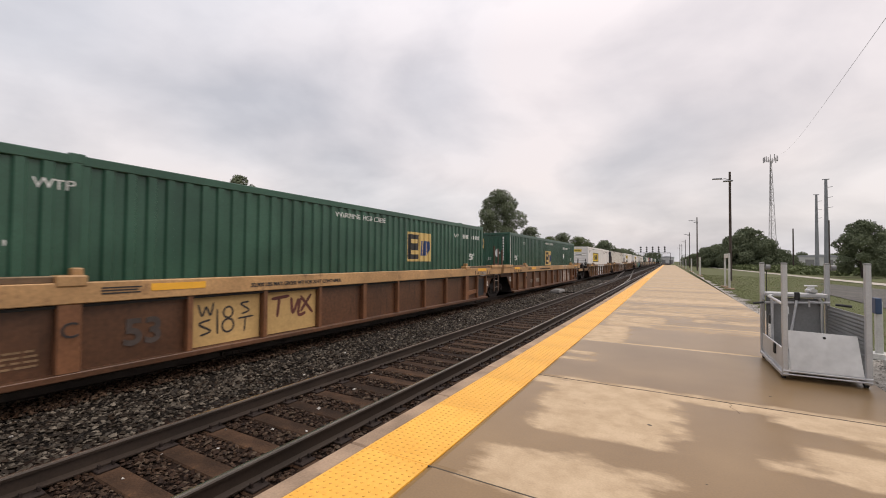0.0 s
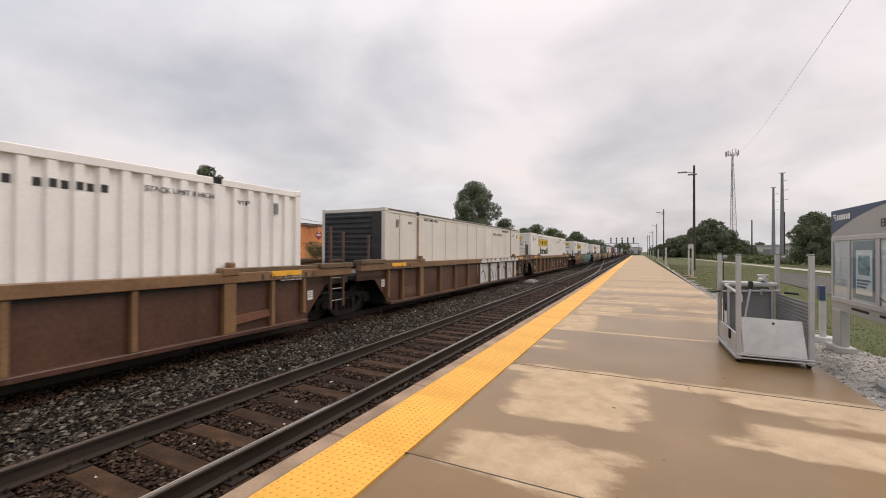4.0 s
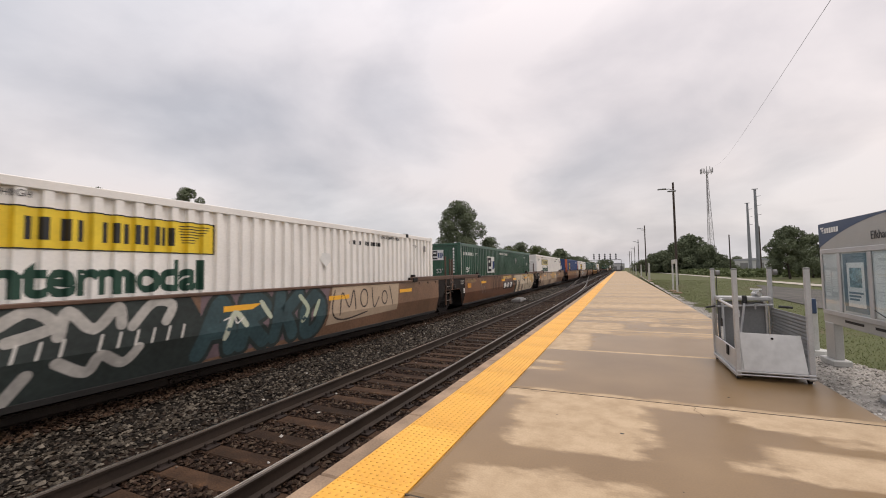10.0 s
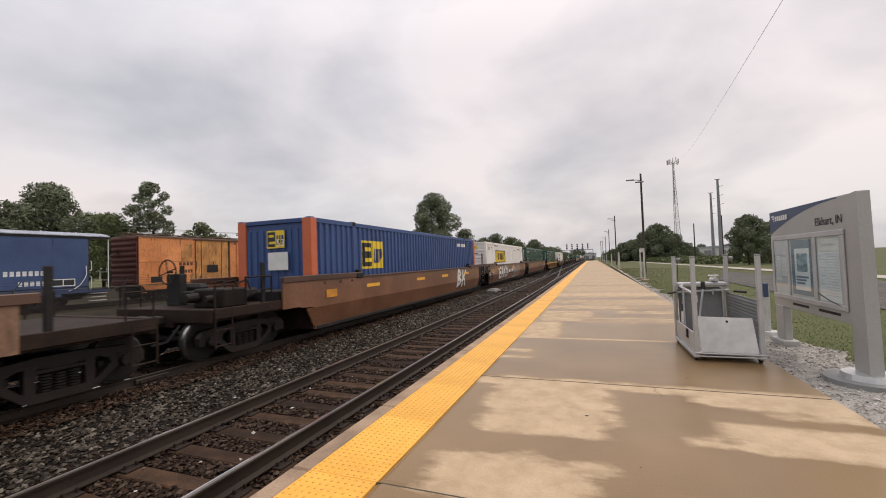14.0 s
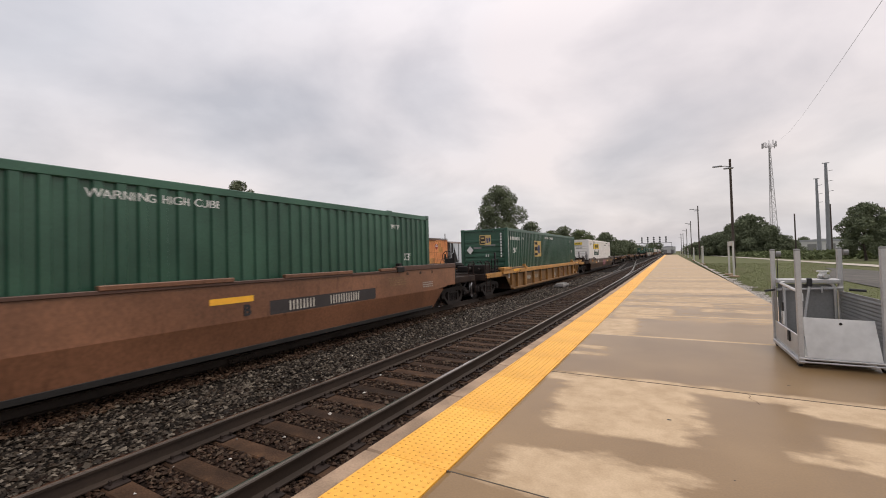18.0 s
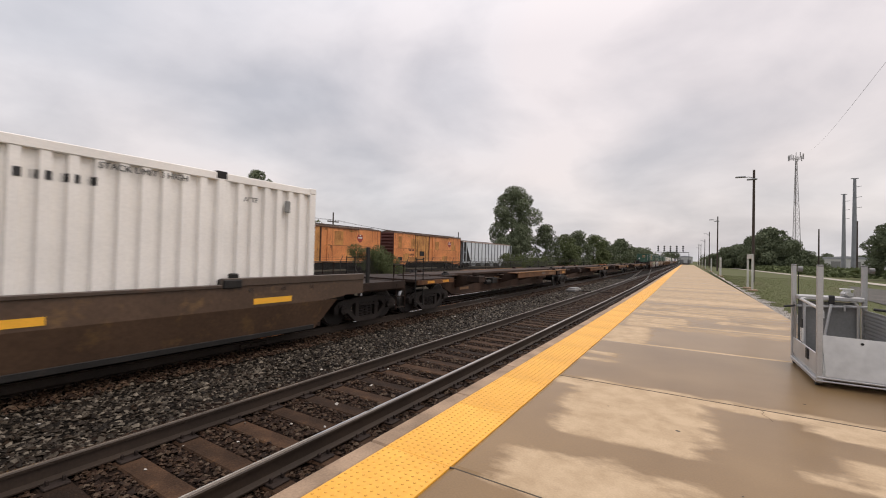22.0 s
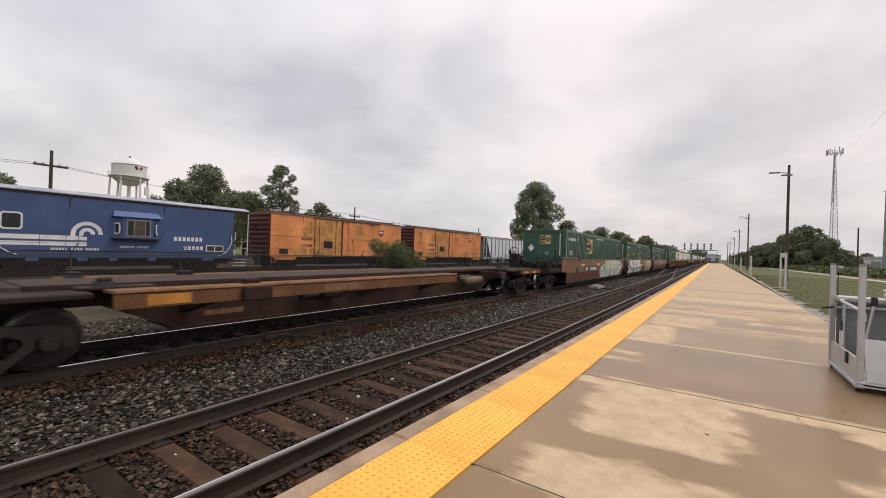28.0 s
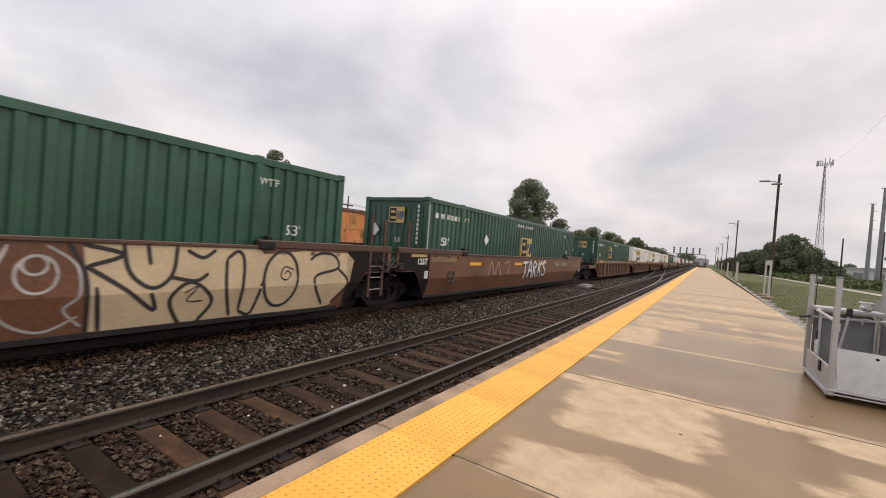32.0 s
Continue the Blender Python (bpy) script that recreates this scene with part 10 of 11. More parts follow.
def tree(x, y, h, w, seed, label="leafy dark green tree", count=2600, base=-0.3, low=0.25, material=None, open_crown=0.0, size=None):
    """h: height to the top of the crown; w: its width; low: where the crown begins."""
    r = random.Random(seed)
    ob = thing("tree", label, "tree", pose(x, y, base), group="trees")
    tr = Build()
    tops = []
    z, px, py, rad = 0.0, 0.0, 0.0, max(0.12, h * 0.022)
    for k in range(5):
        nz = z + h * 0.13
        nx, ny = px + r.uniform(-0.02, 0.02) * h, py + r.uniform(-0.02, 0.02) * h
        tr.cyl((px, py, z), (nx, ny, nz), rad, rad * 0.82, 9)
        px, py, z, rad = nx, ny, nz, rad * 0.82
        if k >= 1:
            for _ in range(3):
                a = r.uniform(0, 6.28)
                ln = w * r.uniform(0.15, 0.28)
                q = (px + ln * math.cos(a), py + ln * math.sin(a), z + ln * r.uniform(0.4, 0.9))
                tr.cyl((px, py, z), q, rad * 0.5, rad * 0.15, 6)
                tops.append(q)
    part("trunk", tr.mesh("trunk", BARK), ob)
    blobs = []
    n = 26
    for k in range(n):
        u = (k + 0.5) / n
        zz = h * (low + (0.94 - low) * u)
        env = w * 0.5 * (math.sin(math.pi * min(1, 0.16 + 0.84 * u) ** 0.85)) ** 0.7
        a = k * 2.4 + r.uniform(-0.5, 0.5)
        d = env * r.uniform(0.3, 0.85)
        br = w * r.uniform(0.10, 0.19) * (1 - open_crown * 0.35)
        blobs.append((d * math.cos(a), d * math.sin(a), min(zz, h - br * 0.85), br))
    blobs.append((0, 0, h * 0.6, w * 0.22))
    part("crown", leaf_mesh(blobs, count, size or max(0.28, w * 0.05), seed, material or LEAF), ob)
    return ob


# to the right of the platform
for k, (x, y, h, w) in enumerate([(13.8, 140, 9.0, 7), (17.3, 135, 11.0, 9), (20.6, 132, 7.6, 7), (23.6, 133, 5.0, 5), (9.2, 150, 6.2, 7), (7.4, 172, 4.6, 6), (12.0, 160, 7.4, 7), (15.4, 148, 9.4, 8), (19.0, 144, 9.0, 8),
                                  (26.5, 138, 3.6, 5), (5.8, 200, 3.8, 6), (7.0, 230, 4.5, 7)]):
    tree(x, y, h + 0.3, w * 1.25, 100 + k, count=3400, low=0.03)
tree(21.0, 72, 7.6, 7.0, 131, "full uneven green tree standing in the grass", 4600, low=0.12, open_crown=0.55, size=0.28)
tree(25.5, 78, 6.6, 6.0, 132, count=2200, low=0.1, size=0.3)
tree(30.5, 85, 6.0, 8.0, 133, count=2200, low=0.05, size=0.3)
for k, (x, y, h, w) in enumerate([(44, 240, 6, 10), (52, 250, 7, 10), (60, 235, 6, 9), (66, 245, 8, 12), (74, 238, 7, 12)]):
    tree(x, y, h, w, 140 + k, "distant green leafy tree", 900, low=0.05, size=0.6)

# behind the parked cars, left of the line
tree(-75, 35.5, 16.2, 13.5, 151, "large dense dark green tree", 6500, -0.6, 0.12, size=0.42)
tree(-73, 30.0, 12.5, 9, 152, "dark green leafy tree", 2600, -0.6, 0.1)
tree(-70, 39.5, 11.5, 11, 153, "pale green leafy tree", 2800, -0.6, 0.1, LEAF_PALE)
tree(-62, 41.0, 16.4, 9.5, 154, "loose-crowned green tree with gaps", 2600, -0.6, 0.28, None, 0.8, 0.36)
tree(-64, 37.0, 11.0, 7, 155, "pale green leafy tree", 1500, -0.6, 0.2, LEAF_PALE)
tree(-70, 56.0, 11.6, 9, 156, "pale green leafy tree", 2000, -0.6, 0.1, LEAF_PALE, 0.5)
tree(-72, 62.0, 9.6, 8, 157, "pale green leafy tree", 1500, -0.6, 0.1, LEAF_PALE)
tree(-85, 12.0, 11.4, 8, 158, "dark green leafy tree", 1800, -0.6, 0.1)
tree(-68, 25.0, 9.0, 6, 159, "dark green leafy tree", 1500, -0.6, 0.05)
tree(-78, 22.0, 8.0, 7, 160, "dark green leafy tree", 1500, -0.6, 0.05)
tree(-42.4, 105, 21.8, 15.5, 161, "tall dark green tree with an uneven crown", 6500, -0.6, 0.22, size=0.5)
for k, (x, y, h, w, pale) in enumerate([(-37.5, 98, 11.0, 9, 0), (-35.0, 110, 11.6, 10, 0), (-40, 92, 7.0, 7, 0), (-32.5, 122, 9.5, 10, 1), (-31.0, 131, 11.0, 11, 0), (-28.3, 142, 10.6, 11, 1), (-27, 155, 9, 10, 0),
                                        (-24.2, 172, 10.4, 13, 0), (-22.0, 190, 7.6, 10, 0), (-30, 118, 6.5, 7, 1), (-26.0, 146, 5.5, 6, 1), (-45, 112, 9, 10, 0), (-20, 215, 7.0, 10, 0), (-24, 240, 9.0, 16, 0)]):
    tree(x, y, h, w, 170 + k, "pale green leafy tree" if pale else "leafy dark green tree", 2000, -0.6, 0.03, LEAF_PALE if pale else None)
tree(-18, 415, 10.5, 20, 190, "distant green leafy tree", 1200, -0.6, 0.03, size=1.0)
tree(-30, 400, 8.5, 20, 191, "distant green leafy tree", 1000, -0.6, 0.03, size=1.0)
tree(14, 380, 8.5, 22, 192, "distant green leafy tree", 1000, -0.6, 0.03, size=1.0)


def bush(x, y, h, w, seed, z=-0.6):
    ob = thing("bush", "bright green leafy bush growing through the fence", "bush", pose(x, y, z), group="bushes")
    st = Build()
    r = random.Random(seed)
    for k in range(9):
        a = r.uniform(0, 6.28)
        st.cyl((0, 0, 0), (w * 0.3 * math.cos(a), w * 0.3 * math.sin(a), h * r.uniform(0.5, 0.75)), 0.03, 0.012, 5)
    part("stems", st.mesh("stems", BARK), ob)
    bl = [(r.uniform(-0.38, 0.38) * w, r.uniform(-0.36, 0.36) * w, h * r.uniform(0.25, 0.78), w * r.uniform(0.12, 0.2)) for _ in range(26)]
    part("crown", leaf_mesh(bl, 7000, 0.085, seed, LEAF_BUSH), ob)
    return ob


bush(-20.6, 23.9, 3.2, 3.3, 201)
bush(-21.5, 54.5, 3.0, 4.0, 202)
bush(-22.5, 66, 2.6, 4.0, 203)

# grass blades and weeds on the near grass
rg = np.random.default_rng(31)
M_BLADE = islands("grass_blades", [(0.135, 0.158, 0.062), (0.150, 0.170, 0.068), (0.185, 0.168, 0.09), (0.128, 0.15, 0.058), (0.145, 0.165, 0.066)], 0.9)
n = 150000
gy = 4 + 60 * rg.uniform(0, 1, n) ** 2.8
gx = 2.5 + 15.5 * rg.uniform(0, 1, n) ** 2.0
edge = gravel_edge(gy) - 0.04
bare = (np.abs(gx - 11.3) < np.interp(gy, [14, 22, 32, 42, 48], [2.3, 4.0, 3.4, 1.0, 0.1])) & (gy > 14) & (gy < 48) & (rg.uniform(0, 1, n) < 0.9)
ok = (gx > edge) & ~bare
gx, gy = gx[ok], gy[ok]
n = len(gx)
gz = np.interp(gx, [p[0] for p in GROUND], [p[1] for p in GROUND])
hh = rg.uniform(0.012, 0.042, n) * (1 + 1.2 * (rg.uniform(0, 1, n) > 0.98))
aa = rg.uniform(0, 6.283, n)
ww = (0.0045 + 0.0002 * gy) * rg.uniform(0.8, 1.8, n)
ln = rg.uniform(-0.06, 0.06, (n, 2))
v = np.stack([np.stack([gx - ww * np.cos(aa), gy - ww * np.sin(aa), gz - 0.01], 1), np.stack([gx + ww * np.cos(aa), gy + ww * np.sin(aa), gz - 0.01], 1),
              np.stack([gx + ln[:, 0], gy + ln[:, 1], gz + hh], 1)], 1).reshape(-1, 3)
me = bpy.data.meshes.new("grass_blades")
me.from_pydata(v.tolist(), [], np.arange(3 * n).reshape(-1, 3).tolist())
me.materials.append(M_BLADE)
single("grass_blades", me, "short rough green grass with dry blades", "grass", kind="stuff")
# tall weeds before the far trees
n = 9000
wy = 80 + 60 * rg.uniform(0, 1, n)
wx = np.interp(wy, [80, 140], [17.5, 12]) + 14 * rg.uniform(0, 1, n) ** 1.2
p = np.stack([wx, wy, -0.3 + 1.1 * rg.uniform(0, 1, n) ** 1.5], 1)
d = rg.normal(size=(n, 3))
q = rg.normal(size=(n, 3))
v = np.stack([p - d * 0.25, p + q * 0.2, p + d * 0.25], 1).reshape(-1, 3)
me = bpy.data.meshes.new("weeds")
me.from_pydata(v.tolist(), [], np.arange(3 * n).reshape(-1, 3).tolist())
me.materials.append(LEAF_PALE)
single("weeds", me, "tall green weeds before the trees", "weeds", kind="stuff")

# ---- the yard behind the train: siding, parked cars, fence, water tower ----
SX, ST = -32.5, -0.36  # centre and rail top of the siding
M_YARD = mat("yard_dirt", (0.045, 0.037, 0.028), 0.95, 0, 0.4, 0.5, 12, 0.8, tint=(0.06, 0.052, 0.036), spots=0.35, spot_col=(0.035, 0.045, 0.02), bumpd=0.05, spec=0.05)
yd = Build()
yd.quad((-62, -30, -0.57), (-11.8, -30, -0.57), (-11.8, 140, -0.57), (-62, 140, -0.57))
single("yard_ground", yd.mesh("yard_ground", M_YARD), "dark weedy dirt of the railway yard", "ground", kind="structure")
sid = thing("siding_track", "rusty siding track under the parked cars", "railway track", kind="structure")
for sx in (-0.745, 0.745):
    part("rail", Build().box(SX + sx - 0.035, SX + sx + 0.035, -25, 130, ST - 0.04, ST).box(SX + sx - 0.01, SX + sx + 0.01, -25, 130, ST - 0.13, ST - 0.04).box(SX + sx - 0.065, SX + sx + 0.065, -25, 130, ST - 0.155, ST - 0.13).mesh("rail", M_RAILSIDE), sid)
tie_me = Build().box(-1.28, 1.28, -0.11, 0.11, 0, 0.13, 0, 0.01).mesh("tie", M_TIE)
for k in range(150):
    part("tie", tie_me, sid, "", pose(SX, -20 + 0.75 * k, ST - 0.275))


def parked_truck(parent, y):
    tk = part("truck", BOLSTER_ME, parent, "dark cast steel truck", pose(0, y, 0))
    for sx in (1, -1):
        part("side_frame", FRAME_ME, tk, "", pose(sx * 1.0, 0, 0) if sx > 0 else pose(sx * 1.0, 0, 0, 0, 0, 180))
        tagged(part("springs", SPRING_ME, tk, "", pose(sx * 1.0, 0, 0)), kind="stuff")
    for dy in (-0.89, 0.89):
        part("wheelset", WHEEL_ME, tk, "", pose(0, dy, WR))


def rounded(y0, y1, z0, z1, r, n=5):
    """A rounded rectangle as a ring of (y, z)."""
    pts = []
    for cy, cz, a0 in ((y1 - r, z1 - r, 0), (y0 + r, z1 - r, 90), (y0 + r, z0 + r, 180), (y1 - r, z0 + r, 270)):
        for k in range(n + 1):
            a = radians(a0 + 90 * k / n)
            pts.append((cy + r * math.cos(a), cz + r * math.sin(a)))
    return pts


def ring_mesh(outer, inner, x0, x1, material, name):
    """A flat frame between two rings of equally many points, of some depth."""
    b = Build()
    n = len(outer)
    for k in range(n):
        j = (k + 1) % n
        o0, o1, i0, i1 = outer[k], outer[j], inner[k], inner[j]
        b.quad((x1, *o0), (x1, *o1), (x1, *i1), (x1, *i0))
        b.quad((x0, *o0), (x0, *o1), (x1, *o1), (x1, *o0))
        b.quad((x0, *i0), (x1, *i0), (x1, *i1), (x0, *i1))
    return b.mesh(name, material)


def arc_mesh(cy, cz, r0, r1, a0, a1, x0, x1, material, extra=()):
    """A flat painted arc with straight legs: y, z boxes in extra."""
    b = Build()
    n = 20
    pr = [(cy + r1 * math.cos(radians(a0 + (a1 - a0) * k / n)), cz + r1 * math.sin(radians(a0 + (a1 - a0) * k / n))) for k in range(n + 1)]
    pi_ = [(cy + r0 * math.cos(radians(a0 + (a1 - a0) * k / n)), cz + r0 * math.sin(radians(a0 + (a1 - a0) * k / n))) for k in range(n + 1)]
    for k in range(n):
        b.quad((x1, *pr[k]), (x1, *pr[k + 1]), (x1, *pi_[k + 1]), (x1, *pi_[k]))
    for y0, y1, z0, z1 in extra:
        b.quad((x1, y0, z0), (x1, y1, z0), (x1, y1, z1), (x1, y0, z1))
    return b.mesh("emblem", material)


M_BLUE = mat("faded_blue_paint", (0.034, 0.066, 0.160), 0.55, 0, 0.14, 0.7, 12, 0.1, tint=(0.040, 0.074, 0.170), spots=0.1, spot_col=(0.05, 0.05, 0.07), streak=True)
M_BLUE_PALE = mat("pale_blue_paint", (0.075, 0.13, 0.28), 0.5, 0, 0.15, 1.2, 14, 0.1, spots=0.15, spot_col=(0.14, 0.19, 0.3))
M_WORNWHITE = mat("worn_white_paint", (0.62, 0.63, 0.63), 0.6, 0, 0.15, 2.5, 14, 0.05, spots=0.3, spot_col=(0.22, 0.26, 0.36))
M_ROOFW = mat("chalky_roof", (0.31, 0.33, 0.38), 0.8, 0, 0.25, 0.9, 8, 0.15, spots=0.55, spot_col=(0.15, 0.18, 0.26))
M_DARKPANE = mat("dark_window", (0.012, 0.014, 0.016), 0.25, 0, 0.2, 2, 20, 0.0)
M_WINFRAME = mat("window_frame_grey", (0.20, 0.19, 0.19), 0.6, 0, 0.15, 3, 30)
M_BROWNPANE = mat("brown_boarded_pane", (0.06, 0.04, 0.03), 0.5, 0, 0.3, 2, 20, 0.1)


def caboose():
    """Blue bay-window caboose; x = 0 at the track's centre, its near face at 1.5; z over the rail."""
    ob = thing("caboose", "faded blue bay window caboose with white stripes, parked behind the fence", "caboose", pose(SX, 0, ST))
    Z = -ST  # platform level in the car's own height
    y0, y1, zb, zt = 3.95, 16.65, 0.95, 4.15 + Z
    b = Build()
    b.box(-1.5, 1.5, y0, y1, zb, zt, 0, 0.02)
    part("body", b.mesh("body", M_BLUE), ob)
    # curved roof with its overhang at both ends
    prof = [(-1.56, zt - 0.02), (1.56, zt - 0.02), (1.56, zt + 0.025), (1.2, zt + 0.16), (0.6, zt + 0.27), (0, zt + 0.3), (-0.6, zt + 0.27), (-1.2, zt + 0.16), (-1.56, zt + 0.025)]
    part("roof", Build().extrude_y(prof, y0 - 1.25, y1 + 1.25).mesh("roof", M_ROOFW), ob, "chalky white roof with worn patches")
    part("eave", Build().box(1.5, 1.53, y0 - 1.2, y1 + 1.2, zt - 0.16, zt - 0.03).mesh("eave", M_DARKSTEEL), ob, "dark eave line")
    part("side_sill", Build().box(1.3, 1.535, y0 - 1.2, y1 + 1.2, zb - 0.1, zb + 0.03).mesh("side_sill", M_BLUE), ob)
    part("rub_strip", Build().box(1.5, 1.53, y0, y1, 0.86 + Z, 0.9 + Z).mesh("rub_strip", M_DARKSTEEL), ob)
    part("underframe", Build().box(-0.9, 0.9, y0 - 1.2, y1 + 1.2, 0.62, zb - 0.02).box(-1.2, 1.2, 8.2, 9.0, 0.4, 0.9).box(-1.2, 1.2, 11.9, 13.1, 0.45, 0.9).box(-1.2, -0.9, y0, y1, 0.2, 0.9).box(-0.5, 0.9, 7.6, 12.9, 0.3, 0.9).mesh("underframe", M_DARKSTEEL), ob)
    for yy, w in ((5.4, 0.5), (7.55, 0.45), (9.05, 0.4), (11.1, 0.42), (14.5, 0.7)):
        part("step_box", Build().box(1.2, 1.52, yy, yy + w, zb - 0.28, zb - 0.08, 0, 0.01).mesh("step_box", M_BLUE_PALE), ob)
    # panel seams of the side
    for yy in (5.9, 7.0, 8.75, 12.1, 14.75):
        part("seam", Build().box(1.5, 1.508, yy, yy + 0.03, zb + 0.1, zt - 0.2).mesh("seam", M_BLUE), ob)
    for yy in (7.1, 11.9, 14.75):
        part("gutter_stain", Build().box(1.5, 1.506, yy, yy + 0.06, zt - 0.75, zt - 0.2).mesh("gutter_stain", M_DARKSTEEL), ob)
    # the square window with a pale rounded frame
    w = part("window", Build().box(1.49, 1.504, 4.46, 5.16, 2.08 + Z, 2.86 + Z).mesh("window", M_DARKPANE), ob, "dark rounded window")
    part("window_frame", ring_mesh(rounded(4.38, 5.24, 2.0 + Z, 2.93 + Z, 0.16), rounded(4.46, 5.16, 2.08 + Z, 2.85 + Z, 0.12), 1.5, 1.53, M_WORNWHITE, "window_frame"), w)
    # the bay
    bay = Build()
    yb0, yb1, zb0, zb1 = 9.15, 11.6, 1.72 + Z, 3.08 + Z
    bay.poly([(1.5, yb0 - 0.1, zb0), (1.85, yb0 + 0.45, zb0), (1.85, yb1 - 0.45, zb0), (1.5, yb1 + 0.1, zb0)])
    bay.poly([(1.5, yb0 - 0.1, zb1), (1.85, yb0 + 0.45, zb1), (1.85, yb1 - 0.45, zb1), (1.5, yb1 + 0.1, zb1)])
    for p, q in (((1.5, yb0 - 0.1), (1.85, yb0 + 0.45)), ((1.85, yb0 + 0.45), (1.85, yb1 - 0.45)), ((1.85, yb1 - 0.45), (1.5, yb1 + 0.1))):
        bay.quad((*p, zb0), (*q, zb0), (*q, zb1), (*p, zb1))
    by = part("bay", bay.mesh("bay", M_BLUE), ob, "projecting bay with a barred window")
    part("bay_sill", Build().box(1.5, 1.92, yb0 - 0.05, yb1 + 0.05, zb0 - 0.06, zb0 + 0.02, 0, 0.01).mesh("bay_sill", M_DARKSTEEL), by)
    part("bay_roof", Build().poly([(1.5, yb0 + 0.05, 3.42 + Z), (1.5, yb1 - 0.05, 3.42 + Z), (1.95, yb1 + 0.1, zb1 - 0.02), (1.95, yb0 - 0.1, zb1 - 0.02)]).poly([(1.5, yb0 - 0.1, zb1 - 0.05), (1.95, yb0 - 0.1, zb1 - 0.02), (1.5, yb0 + 0.05, 3.42 + Z)]).poly([(1.5, yb1 + 0.1, zb1 - 0.05), (1.95, yb1 + 0.1, zb1 - 0.02), (1.5, yb1 - 0.05, 3.42 + Z)]).poly([(1.5, yb0 - 0.1, zb1 - 0.06), (1.5, yb1 + 0.1, zb1 - 0.06), (1.95, yb1 + 0.1, zb1 - 0.04), (1.95, yb0 - 0.1, zb1 - 0.04)]).mesh("bay_roof", M_BLUE_PALE), by, "pale blue sloping bay roof")
    bw = part("bay_window", Build().box(1.852, 1.875, 9.75, 11.05, 1.84 + Z, 2.92 + Z).mesh("bay_window", M_WINFRAME), by, "grey framed window of three lights")
    for ya, yc, m_ in ((9.82, 10.12, M_DARKPANE), (10.18, 10.72, M_BROWNPANE), (10.78, 10.98, M_DARKPANE)):
        part("pane", Build().box(1.876, 1.885, ya, yc, 1.92 + Z, 2.84 + Z).mesh("pane", m_), bw)
    for ya, xa, s in ((yb0 + 0.17, 1.69, 57.5), (yb1 - 0.17, 1.69, 122.5)):
        rg_ = ring_mesh(rounded(-0.2, 0.2, -0.36, 0.36, 0.19), rounded(-0.14, 0.14, -0.3, 0.3, 0.13), 0.0, 0.05, M_WORNWHITE, "end_window_frame")
        ef = part("end_window_frame", rg_, by, "white oval window frame", pose(xa, ya, 2.32 + Z, 0, 0, -57 if s < 90 else 57))
        part("end_pane", ring_mesh(rounded(-0.14, 0.14, -0.3, 0.3, 0.13), [(0.0, 0.0)] * 24, 0.0, 0.012, M_DARKPANE, "end_pane"), ef)
    # stripes and the round emblem
    for za, zc in ((1.51, 1.76), (1.16, 1.40)):
        part("stripe", Build().box(1.5, 1.507, 4.06, 7.55, za + Z, zc + Z).mesh("stripe", M_WORNWHITE), ob, "worn white painted stripe")
    part("emblem", arc_mesh(7.94, 1.88 + Z, 0.53, 0.74, 0, 180, 1.5, 1.509, M_WORNWHITE, ((7.2, 7.41, 1.51 + Z, 1.88 + Z),)), ob, "worn white arc emblem")
    part("emblem", arc_mesh(7.94, 1.88 + Z, 0.17, 0.37, 0, 205, 1.5, 1.509, M_WORNWHITE, ((7.55, 7.94, 1.16 + Z, 1.42 + Z), (7.58, 7.94, 1.52 + Z, 1.72 + Z))), ob, "worn white arc emblem")
    for ya, yc, zc, hh, n in ((12.56, 14.48, 1.81, 0.28, 7), (13.19, 14.54, 1.21, 0.26, 5), (9.55, 10.35, 1.18, 0.13, 7), (10.45, 11.1, 1.18, 0.13, 7), (6.38, 7.1, 0.99, 0.13, 6), (7.25, 7.8, 0.99, 0.13, 4), (7.9, 8.55, 0.99, 0.13, 5)):
        w_ = (yc - ya) / n
        lt = part("lettering_bar", Build().box(1.5, 1.508, ya, ya + w_ * 0.66, zc - hh / 2 + Z, zc + hh / 2 + Z).mesh("lettering_bar", M_WORNWHITE), ob, "white painted bar")
        for k in range(1, n):
            part("lettering_bar", lt.data, ob, "", pose(0, k * w_, 0))
    fr = part("data_panel", ring_mesh([(14.68, 0.97 + Z), (15.92, 0.97 + Z), (15.92, 1.42 + Z), (14.68, 1.42 + Z)], [(14.73, 1.02 + Z), (15.87, 1.02 + Z), (15.87, 1.37 + Z), (14.73, 1.37 + Z)], 1.5, 1.51, M_WHITEPAINT, "data_panel"), ob, "black panel with a white outline")
    part("panel_field", Build().box(1.5, 1.506, 14.73, 15.87, 1.02 + Z, 1.37 + Z).mesh("panel_field", M_BLACKPAINT), fr)
    part("panel_divider", Build().box(1.5, 1.511, 15.27, 15.32, 1.02 + Z, 1.37 + Z).mesh("panel_divider", M_WHITEPAINT), fr)
    # curved white grab irons beside the ends
    for s, yg in ((1, 4.12), (-1, 16.5)):
        pts = [(1.56, yg + s * 0.02, 2.2 + Z), (1.58, yg, 1.7 + Z), (1.58, yg + s * 0.1, 1.4 + Z), (1.58, yg + s * 0.35, 1.0 + Z), (1.58, yg + s * 0.65, 0.78 + Z), (1.56, yg + s * 0.95, 0.66 + Z)]
        part("grab_iron", Build().tube(pts, 0.022, 6).mesh("grab_iron", M_WHITEPAINT), ob, "curved white grab iron")
